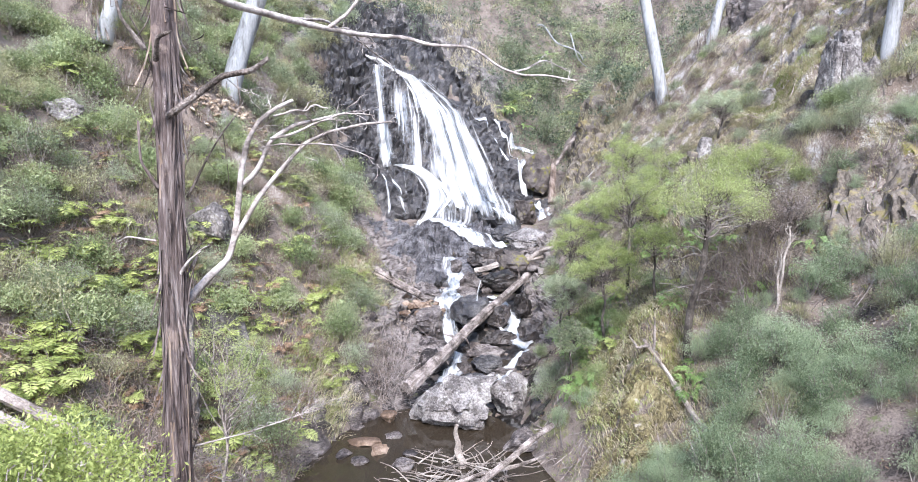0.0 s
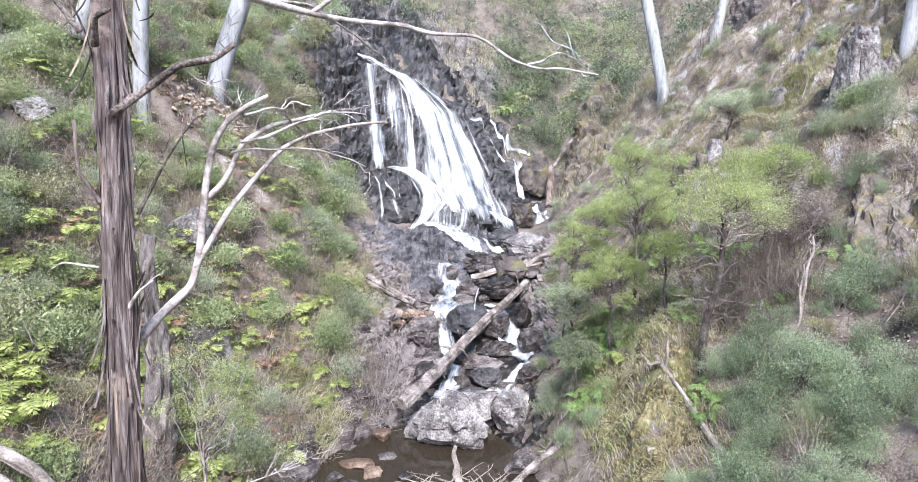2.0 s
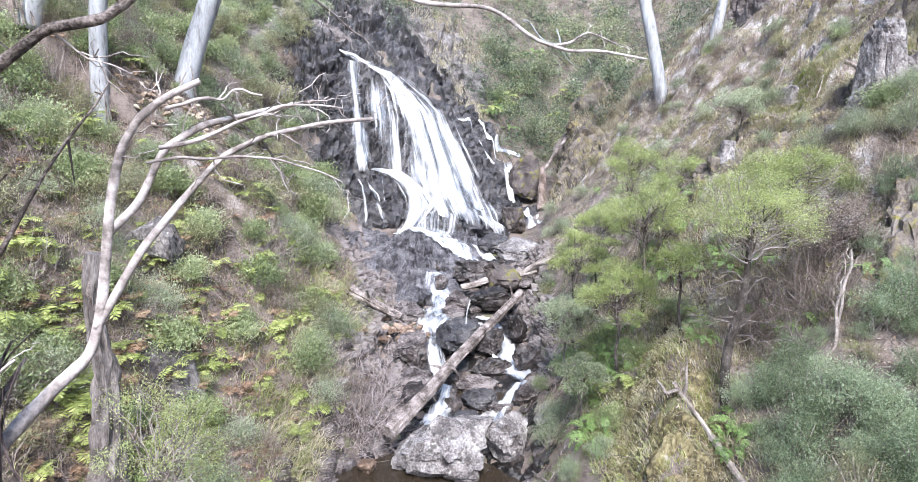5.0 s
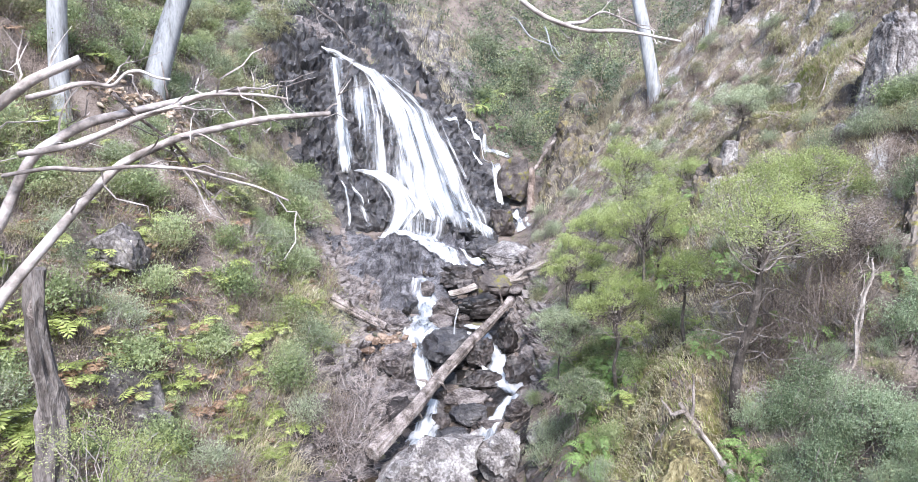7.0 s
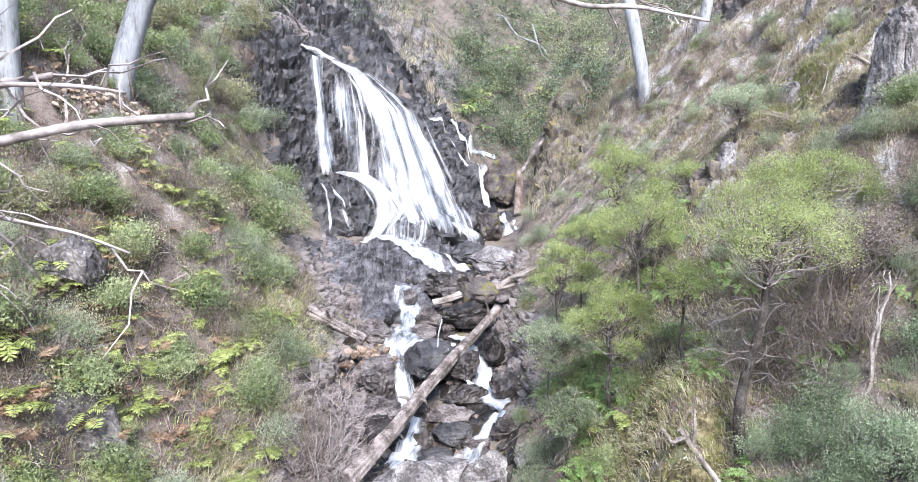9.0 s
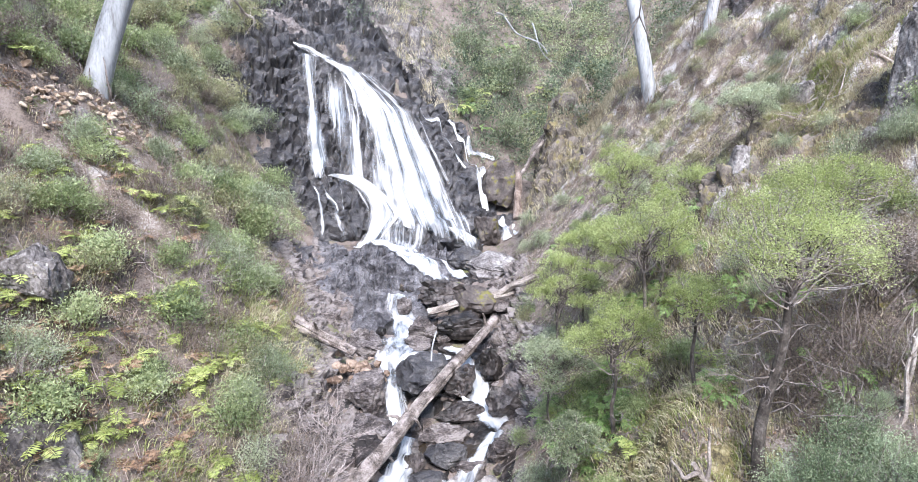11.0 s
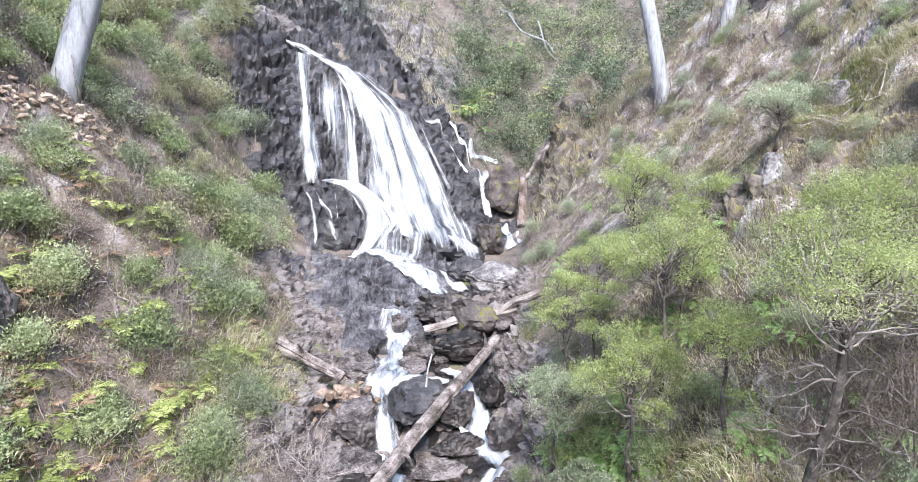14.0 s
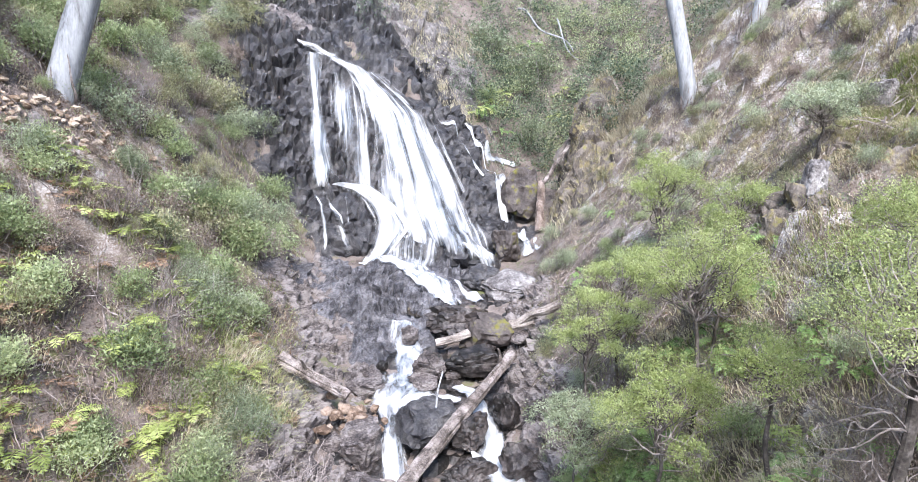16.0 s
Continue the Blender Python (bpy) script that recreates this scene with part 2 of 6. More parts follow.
def land(x, y):
    """Height of the land, before its roughness."""
    x, y = np.asarray(x, float), np.asarray(y, float)
    dl, sl, zl, tl = foot_distance(FOOT_L, x, y)
    dr, sr, zr, tr = foot_distance(FOOT_R, x, y)
    rise = lambda d, t: np.where(t * d < 10, t * d, 10 + 0.85 * (d - 10 / t))
    bed = (zl * dr + zr * dl) / (dl + dr + 1e-6) - 0.35 * np.clip(np.minimum(dl, dr), 0, 1)
    z = np.where(sl < 0, zl + rise(dl, tl), np.where(sr > 0, zr + rise(dr, tr), bed))
    d, _, up, _ = foot_distance(RIB, x, y)
    crag = 1.9 * np.exp(-(((x - 8.7) / 1.5) ** 2) - ((y - 23.0) / 2.0) ** 2)
    bench = 1.8 * np.exp(-(((x - 14.0) / 1.6) ** 2) - ((y - 20.9) / 1.3) ** 2)
    ds, _, us, _ = foot_distance(SPUR, x, y)
    return z + up * np.exp(-((d / 0.66) ** 2)) + us * np.exp(-((ds / 0.95) ** 2)) + crag - bench


def ground_z(x, y):
    """The land with its humps, hollows and ledges."""
    x, y = np.asarray(x, float), np.asarray(y, float)
    z = land(x, y)
    dl, sl, _, _ = foot_distance(FOOT_L, x, y)
    dr, sr, _, _ = foot_distance(FOOT_R, x, y)
    z = z + np.clip((x - 8.5) / 1.5, 0, 1) * np.clip((44 - y) / 4, 0, 1) * np.clip((y - 18) / 3, 0, 1) * (0.35 - 1.1 * np.abs(pnoise(y * 0.75 + 0.2 * x, x * 0.3, 0 * x + 3.5)) + 0.25 * facets(x * 1.1, y * 1.1, 0 * x))
    off = np.where((sl > 0) & (sr < 0), 0.25, np.clip(np.minimum(dl, dr) / 2, 0.25, 1))
    return z + off * (0.55 * fbm(x * 0.3, y * 0.3, z * 0.3, 3) + 0.18 * fbm(x * 1.3, y * 1.3, z * 1.3, 3))


# ---- ground ----
def spaced(a, b, step, lo, hi):
    """Lines step apart from a to b and ever wider out to lo and hi."""
    mid = list(np.arange(a, b + step / 2, step))
    s, up = step, [mid[-1]]
    while up[-1] < hi:
        s *= 1.12
        up.append(up[-1] + s)
    s, down = step, [mid[0]]
    while down[-1] > lo:
        s *= 1.12
        down.append(down[-1] - s)
    return np.array(down[:0:-1] + mid + up[1:])


gx, gy = spaced(-14, 17, 0.2, -120, 120), spaced(9, 52, 0.2, -70, 170)
X, Y = (a.ravel() for a in np.meshgrid(gx, gy))
ground = mesh_object("ground", np.stack([X, Y, ground_z(X, Y)], 1), grid_faces(len(gx), len(gy)), ground_mat, smooth=True)
dry = np.clip((X - 5.5 - 1.5 * fbm(X * 0.35, Y * 0.35, 0 * X, 3)) / 2.5, 0, 1) * np.clip((Y - 15) / 5, 0, 1) * np.clip((50 - Y) / 6, 0, 1)
dry = np.maximum(dry, np.clip(1.4 - np.hypot((X + 8.3) / 1.9, (Y - 31) / 5) + 0.5 * fbm(X * 0.5, Y * 0.5, 0 * X + 2, 3), 0, 0.55))
ground.data.attributes.new("dry_litter", "FLOAT", "POINT").data.foreach_set("value", dry * 0.75)
tagged(ground, "steep gully sides of brown leaf litter, soil and grass", "ground", kind="structure")


def rock_patch(name, x0, x1, y0, y1, step, mask, mat, label, proud=0.25, block=0.9, size=0.8, layers=(1, 1, 1), calm=None, worn=1):
    """Bare jointed rock standing out of the ground where mask(x, y) is above 0, sinking into it at the edge."""
    xs, ys = np.arange(x0, x1, step), np.arange(y0, y1, step)
    x, y = (a.ravel() for a in np.meshgrid(xs, ys))
    z = ground_z(x, y)
    e = 0.05
    nx, ny = -(land(x + e, y) - land(x - e, y)) / (2 * e), -(land(x, y + e) - land(x, y - e)) / (2 * e)
    n = np.stack([nx, ny, np.ones_like(nx)], 1)
    n /= np.linalg.norm(n, axis=1)[:, None]
    wob = 0.25 * fbm(x, y, z, 2)
    m = np.clip(mask(x, y) + 0.35 * fbm(x * 0.8, y * 0.8, z * 0.8, 3), -1, 1)
    a, b, c = (x + wob) * layers[0] / size, (y + wob + 0.4 * z) * layers[1] / size, (z - 0.4 * y + 0.3 * x) * layers[2] / size
    f = facets(a, b, c) * 0.6 + 0.35 * facets(a * 2.3, b * 2.3, c * 2.3, 5) + 0.26 * facets(a * 4.7, b * 4.7, c * 4.7, 9)
    f = f - 0.7 * np.clip(1 - joints(a, b, c) / 0.13, 0, 1) - 0.3 * np.clip(1 - joints(a * 2.3, b * 2.3, c * 2.3) / 0.2, 0, 1)
    if calm is not None:
        f = f * (1 - 0.6 * np.clip(calm(x, y) * 3, 0, 1))
    d = block * 0.5 * f * np.clip(m * 2, 0, 1) + np.where(m > 0, proud * np.clip(m * 3, 0, 1), m * 0.8) + 0.05 * fbm(x * 4, y * 4, z * 4, 3) + 0.1 * fbm(x * 1.7, y * 1.7, z * 1.7, 3)
    d = d.reshape(len(ys), len(xs))
    for _ in range(worn):
        e = np.pad(d, 1, mode="edge")
        d = (4 * d + e[:-2, 1:-1] + e[2:, 1:-1] + e[1:-1, :-2] + e[1:-1, 2:]) / 8
    d = d.ravel()
    p = np.stack([x, y, z], 1) + n * d[:, None]
    faces = grid_faces(len(xs), len(ys))
    keep = (m > -0.25)[faces].any(1)
    faces = faces[keep]
    used, back = np.unique(faces, return_inverse=True)
    ob = mesh_object(name, p[used], back.reshape(faces.shape), mat)
    return tagged(ob, label, "rock face", kind="structure")


def blob(cx, cy, rx, ry):
    return lambda x, y: 1 - np.hypot((x - cx) / rx, (y - cy) / ry)


def along(line, width):
    pts = np.array([(*p, 0, 0) for p in line], float)
    return lambda x, y: 1 - foot_distance(pts, x, y)[0] / width


# the fall's cliff, the bed of the stream and the bare faces of the two sides
either = lambda *ms: (lambda x, y: np.max([m(x, y) for m in ms], axis=0))
FLOW = [[(-0.1, 32.6), (-0.35, 30.6), (-0.35, 29.6), (-0.8, 28.0)], [(-0.55, 27.7), (-0.42, 25.6), (-0.2, 24.7)], [(1.6, 29.7), (2.35, 27.2), (2.5, 25.0), (2.3, 24.3)], [(-3.2, 40.2), (-1.2, 38.8), (0.3, 36.5), (1.2, 35.2)]]
flow = either(*[along(l, 1.3) for l in FLOW])
rock_face_fall = rock_patch("rock_face_fall", -10, 8, 36.5, 50, 0.12, either(along([(-7, 47), (-5.5, 43), (-1, 42), (3, 43.2)], 3.2), blob(-7.4, 43.6, 2.2, 3.6), along([(-4.5, 47.6), (-1, 47.3), (2.2, 46.6)], 1.5)), wet_mat, "black wet jointed rock under the waterfall", proud=0.55, block=1.15, size=0.8, layers=(1.2, 0.9, 0.8), worn=0, calm=either(along([(-3.4, 45.3), (-1.5, 43.2), (-0.5, 41.0)], 2.6), along([(-0.5, 44.6), (1.8, 43.0), (2.8, 41.8)], 1.5), along([(-5.7, 44.6), (-5.3, 42.0)], 0.7)))
rock_bed = rock_patch("rock_bed", -6, 6, 17, 41, 0.08, either(along([(-2.6, 23.5), (-2.4, 27), (-2.7, 31), (-2.4, 34)], 1.5), along([(3.4, 24), (3.7, 30), (4.2, 34)], 0.9), blob(-3.6, 34, 2.6, 4.6)), brown_rock_mat, "bare purple-brown bedrock beside the stream", proud=0.14, block=1.1, size=0.8, layers=(0.8, 0.8, 1.6), calm=flow, worn=0)
rock_channel = rock_patch("rock_channel", -3.5, 5, 19.5, 36, 0.1, along([(0.2, 20), (0.6, 25), (0.9, 31), (1.2, 35)], 2.6), damp_mat, "dark damp rocky bed of the stream", proud=0.06, block=0.5, size=0.4, calm=flow)
# glossy wet rock, its colour lifted with blue-grey tones for sky glints
shelf_mat = material("blue_black_wet_shelf", [(0.25, (0.023, 0.022, 0.024)), (0.5, (0.088, 0.085, 0.093)), (0.8, (0.238, 0.232, 0.242))], 1.4, fine=16, grit=1.15, rough=0.3, bump=0.6, dist=0.09, stretch=(1, 1, 2.2))
rock_shelf = rock_patch("rock_shelf", -5.5, 4.5, 30, 41, 0.08, either(blob(-1.6, 36.3, 3.0, 3.6), along([(-0.4, 33), (0.5, 36), (2.5, 38.5)], 1.5), along([(-1.6, 31), (-1.4, 33)], 0.8)), shelf_mat, "wet black crinkled rock shelf below the waterfall", proud=0.45, block=1.2, size=0.55, layers=(0.7, 0.9, 1.5), calm=flow, worn=0)
spur_mat = material("mossy_grass_rock", [(0.25, (0.05, 0.042, 0.038)), (0.45, (0.11, 0.093, 0.078)), (0.62, (0.16, 0.138, 0.118)), (0.85, (0.22, 0.195, 0.175))], 1.2, grit=1.2, fine=14, bump=0.6, dist=0.08,
                    spots=[((0.23, 0.19, 0.1), 1.6, 0.53), ((0.17, 0.16, 0.05), 3.2, 0.57), ((0.25, 0.23, 0.195), 6.0, 0.62)], stretch=(1, 1, 0.6))
stone_mat = material("orange_brown_stone", [(0.25, (0.08, 0.052, 0.036)), (0.5, (0.18, 0.125, 0.09)), (0.75, (0.31, 0.24, 0.19))], 1.2, fine=9, bump=0.6, objvar=0.5, rough=0.8)
rock_patch("rock_face_above", -6, 7, 46, 60, 0.16, either(blob(-0.5, 51, 4.2, 3.6), blob(-3.5, 49.5, 2.4, 1.8)), rock_mat, "grey lichened cliff with tufts above the waterfall", proud=0.5, block=1.3, size=0.9, layers=(1.2, 1.2, 0.7))
rock_patch("rock_face_left", -14, -5, 40, 50, 0.2, either(along([(-6.5, 46.5), (-9, 46.5), (-12, 45)], 1.9)), brown_rock_mat, "dark jointed rock band beside the waterfall's crest", proud=0.45, block=1.2, size=1.2)
rock_patch("rock_face_spur", 5.5, 13, 35, 50, 0.13, either(along([(7.6, 40.6), (8.2, 43), (8.7, 44.6), (9.7, 46.5)], 1.4), blob(8.6, 40.8, 1.6, 1.8)), spur_mat, "craggy rock spur with dry grass across the gully", proud=0.35, block=1.5, size=0.85, layers=(1.2, 1.2, 0.7))
rock_patch("rock_face_bank", -6.5, -1.8, 17.5, 26.5, 0.12, either(along([(-3.6, 18.5), (-3.1, 21), (-2.6, 24), (-2.4, 26)], 1.3)), brown_rock_mat, "purple-grey undercut rock bank above the pool", proud=0.2, block=0.9, size=0.8)
moss_rock_mat = material("moss_and_turf_rock", [(0.25, (0.047, 0.039, 0.023)), (0.45, (0.117, 0.098, 0.051)), (0.62, (0.195, 0.168, 0.086)), (0.85, (0.289, 0.257, 0.156))], 2.0, grit=1.2, fine=16, bump=0.7, dist=0.08, spots=[((0.16, 0.155, 0.05), 1.3, 0.55), ((0.36, 0.33, 0.29), 2.6, 0.6)], stretch=(1, 1, 0.5))
rock_patch("rock_face_knoll", 3, 7.5, 13.5, 20.5, 0.08, either(along([(4.2, 14.6), (4.75, 16.4), (5.1, 17.2), (5.6, 18.4), (6.0, 19.3)], 1.1)), moss_rock_mat, "steep mossy rock rib with dry yellow grass", proud=0.06, block=0.5, size=0.5)
crags = lambda x, y: 1.1 * pnoise(x * 0.5 + 3, y * 0.35, 0 * x + 1.5) + 0.4 * pnoise(x * 1.4, y * 1.1, 0 * x + 8.5) - 0.55 - 0.5 * np.clip(9.0 - x, 0, 3)
rock_patch("rock_face_moss", 8.2, 13.2, 15.2, 19.6, 0.09, either(blob(10.4, 17.6, 1.3, 1.1), blob(11.8, 17.0, 0.9, 1.0)), spur_mat, "mossy crag with hanging grass above the scrub", proud=0.15, block=0.8, size=0.5)
rock_patch("rock_face_crest", 13, 18, 32.5, 39, 0.14, blob(15.4, 35.6, 1.7, 1.9), brown_rock_mat, "dark grey cliff at the head of the dry slope", proud=0.7, block=1.3, size=0.8, layers=(1.2, 1.2, 0.6))
rock_patch("rock_face_cave", 7, 10.6, 21.6, 26, 0.09, blob(8.7, 23.7, 1.1, 1.2), spur_mat, "broken grey rock with dark hollows above the wattles", proud=0.3, block=1.1, size=0.55, layers=(1.2, 1.2, 0.8))
rock_patch("rock_face_slope", 8, 18, 17, 45, 0.1, crags, spur_mat, "lichened rock outcrops on the dry slope", proud=0.14, block=0.6, size=0.5, layers=(1.1, 1.1, 1.0))
rock_patch("rock_face_grey", -11.5, -5, 17.5, 36, 0.15, either(blob(-9.3, 34, 1.3, 0.9), blob(-7.2, 19.6, 1.0, 0.7), blob(-9.3, 27.5, 0.8, 0.6)), rock_mat, "pale grey outcrop in the ferny slope", proud=0.25, block=0.8)


# ---- water ----
def water_material(name, across, length, low, high, milk=0.78):
    """White water in streaks along the flow, clear between them. UV: u across, v along, in metres."""
    m = bpy.data.materials.new(name)
    m.use_nodes = True
    nt = m.node_tree
    N, L = nt.nodes.new, nt.links.new
    bsdf, out = nt.nodes["Principled BSDF"], nt.nodes["Material Output"]
    tone, shade = N("ShaderNodeMapRange"), N("ShaderNodeMix")
    shade.data_type = "RGBA"
    shade.inputs[6].default_value, shade.inputs[7].default_value = (milk * 0.42, milk * 0.49, milk * 0.57, 1), (milk, milk, milk, 1)
    bsdf.inputs["Roughness"].default_value = 0.5
    uv, mp = N("ShaderNodeUVMap"), N("ShaderNodeMapping")
    L(uv.outputs[0], mp.inputs[0])
    mp.inputs["Scale"].default_value = (across, length, 1)
    n1, n2 = N("ShaderNodeTexNoise"), N("ShaderNodeTexNoise")
    for n, s, d in ((n1, 1.0, 6), (n2, 0.28, 3)):
        L(mp.outputs[0], n.inputs["Vector"])
        n.inputs["Scale"].default_value, n.inputs["Detail"].default_value, n.inputs["Roughness"].default_value = s, d, 0.6
        n.inputs["Distortion"].default_value = 0.7
    add = N("ShaderNodeMath")
    add.operation = "MULTIPLY_ADD"
    part_fine, part_broad = N("ShaderNodeMath"), N("ShaderNodeMath")
    part_fine.operation = part_broad.operation = "MULTIPLY"
    L(n1.outputs[0], part_fine.inputs[0])
    part_fine.inputs[1].default_value = 0.65
    L(n2.outputs[0], add.inputs[0])
    add.inputs[1].default_value = 1.35
    L(part_fine.outputs[0], add.inputs[2])
    L(add.outputs[0], part_broad.inputs[0])
    part_broad.inputs[1].default_value = 0.5
    L(part_broad.outputs[0], tone.inputs[0])
    tone.inputs[1].default_value, tone.inputs[2].default_value = 0.38, 0.56
    L(tone.outputs[0], shade.inputs[0])
    L(shade.outputs[2], bsdf.inputs["Base Color"])
    edge = N("ShaderNodeAttribute")
    edge.attribute_name = "body"
    add2 = N("ShaderNodeMath")
    add2.operation = "ADD"
    L(add.outputs[0], add2.inputs[0])
    L(edge.outputs["Fac"], add2.inputs[1])
    r = N("ShaderNodeMapRange")
    L(add2.outputs[0], r.inputs[0])
    r.inputs[1].default_value, r.inputs[2].default_value = low, high
    bp = N("ShaderNodeBump")
    bp.inputs["Strength"].default_value, bp.inputs["Distance"].default_value = 0.6, 0.05
    L(n1.outputs[0], bp.inputs["Height"])
    L(bp.outputs[0], bsdf.inputs["Normal"])
    clear, mix, tr, mid = N("ShaderNodeBsdfTransparent"), N("ShaderNodeMixShader"), N("ShaderNodeBsdfTranslucent"), N("ShaderNodeMixShader")
    L(shade.outputs[2], tr.inputs[0])
    mid.inputs[0].default_value = 0.35
    L(bsdf.outputs[0], mid.inputs[1])
    L(tr.outputs[0], mid.inputs[2])
    L(r.outputs[0], mix.inputs[0])
    L(clear.outputs[0], mix.inputs[1])
    L(mid.outputs[0], mix.inputs[2])
    L(mix.outputs[0], out.inputs[0])
    return m


curtain_mat = water_material("white_falling_water", 7.0, 0.4, 0.86, 1.22, 0.7)
veil_mat = water_material("thin_falling_water", 8.5, 0.3, 0.94, 1.34, 0.7)
cascade_mat = water_material("white_running_water", 5.0, 1.6, 0.88, 1.2, 0.72)


def resample(line, n):
    line = np.asarray(line, float)
    s = np.concatenate([[0], np.cumsum(np.linalg.norm(np.diff(line[:, :2], axis=0), axis=1))])
    u = np.linspace(0, s[-1], n)
    q = np.stack([np.interp(u, s, line[:, k]) for k in range(line.shape[1])], 1)
    for _ in range(max(1, n // 14)):
        q[1:-1] = (q[:-2] + 2 * q[1:-1] + q[2:]) / 4
    return q


pool_mat = bpy.data.materials.new("dark_pool_water")
pool_mat.use_nodes = True
pn = pool_mat.node_tree
pb = pn.nodes["Principled BSDF"]
pb.inputs["Base Color"].default_value = (0.03, 0.023, 0.016, 1)
pb.inputs["Roughness"].default_value = 0.05
pz, pbump = pn.nodes.new("ShaderNodeTexNoise"), pn.nodes.new("ShaderNodeBump")
pz.inputs["Scale"].default_value, pz.inputs["Detail"].default_value = 5.0, 6
pbump.inputs["Strength"].default_value, pbump.inputs["Distance"].default_value = 0.9, 0.08
pn.links.new(pz.outputs[0], pbump.inputs["Height"])
pn.links.new(pbump.outputs[0], pb.inputs["Normal"])


def water_level(name, cx, cy, rx, ry, z, label):
    n = 48
    a = np.linspace(0, 2 * np.pi, n, endpoint=False)
    v = [(cx, cy, z)] + [(cx + rx * math.cos(t), cy + ry * math.sin(t), z) for t in a]
    ob = mesh_object(name, v, [(0, 1 + i, 1 + (i + 1) % n) for i in range(n)], pool_mat)
    return tagged(ob, label, "water", kind="structure")


water_level("water_pool", -0.8, -6.0, 8.0, 27.7, 1.0, "still brown pool below the boulders")
water_level("water_upper", 1.2, 34.1, 1.6, 0.9, 3.94, "small dark pool at the waterfall's foot")
water_level("water_run", 1.5, 24.3, 1.3, 0.9, 1.8, "dark run of water between boulders")


# ---- boulders and stones ----
def rock_mesh(name, seed, mat, sx=1.0, sy=1.0, sz=1.0, cuts=13, rough=0.1, detail=3):
    """A boulder: a ball cut by flat joints, then roughened."""
    r = np.random.default_rng(seed)
    bm = bmesh.new()
    bmesh.ops.create_icosphere(bm, subdivisions=detail, radius=1.0)
    v = np.array([q.co[:] for q in bm.verts])
    for _ in range(cuts):
        d = r.normal(size=3)
        d /= np.linalg.norm(d)
        h = v @ d
        lim = r.uniform(0.55, 0.86)
        v = v - np.outer(np.clip(h - lim, 0, None) * 0.93, d)
    s = seed * 3.7
    v = v * (1 + 0.16 * facets(v[:, 0] * 1.9 + s, v[:, 1] * 1.9, v[:, 2] * 1.9, 4) + 0.07 * facets(v[:, 0] * 4.5 + s, v[:, 1] * 4.5, v[:, 2] * 4.5, 6))[:, None]
    v = v * (1 + rough * fbm(v[:, 0] * 1.6 + s, v[:, 1] * 1.6, v[:, 2] * 1.6, 4))[:, None] * np.array([sx, sy, sz])
    for q, c in zip(bm.verts, v):
        q.co = c
    me = bpy.data.meshes.new(name)
    bm.to_mesh(me)
    bm.free()
    me.materials.append(mat)
    return me


def boulder(name, x, y, sx, sy, sz, seed, mat, label, turn=0.0, sink=0.35, z=None, tilt=(0, 0), detail=4, group=""):
    z = float(ground_z(x, y)) + sz * (1 - 2 * sink) if z is None else z
    ob = new(name, rock_mesh(name, seed, mat, sx, sy, sz, detail=detail))
    ob.matrix_basis = pose(x, y, z, tilt[0], tilt[1], turn)
    return tagged(ob, label, "boulder" if sx > 0.3 else "stone", group)


mossy_mat = material("moss_streaked_rock", [(0.25, (0.032, 0.026, 0.024)), (0.5, (0.077, 0.064, 0.059)), (0.75, (0.140, 0.122, 0.112))], 1.3, fine=12, rough=0.6, bump=0.8, dist=0.06, spots=[((0.14, 0.13, 0.03), 1.4, 0.53)])
pale_rock_mat = material("pale_lichen_boulder", [(0.25, (0.055, 0.048, 0.047)), (0.45, (0.165, 0.150, 0.145)), (0.65, (0.286, 0.269, 0.260)), (0.85, (0.440, 0.429, 0.407))], 1.6, grit=1.15, fine=16, bump=0.6, dist=0.08, spots=[((0.09, 0.082, 0.075), 2.5, 0.56), ((0.45, 0.45, 0.42), 6.0, 0.62)])
boulder("boulder", -0.15, 20.8, 1.5, 1.3, 1.3, 11, pale_rock_mat, "large pale lichened boulder at the pool's edge", 15, 0.2, detail=5)
boulder("boulder", 1.75, 21.3, 0.8, 0.75, 0.75, 12, pale_rock_mat, "grey boulder beside the large pale one", 40, 0.15)
boulder("boulder", -12.6, 21.0, 0.55, 0.45, 0.4, 48, pale_rock_mat, "white-lichened boulder high on the ferny slope", 20, 0.1)
boulder("boulder", -8.4, 21.9, 0.85, 0.6, 0.85, 49, rock_mat, "pale grey rock standing out of the bracken", 10, 0.2)
fall_rocks = []
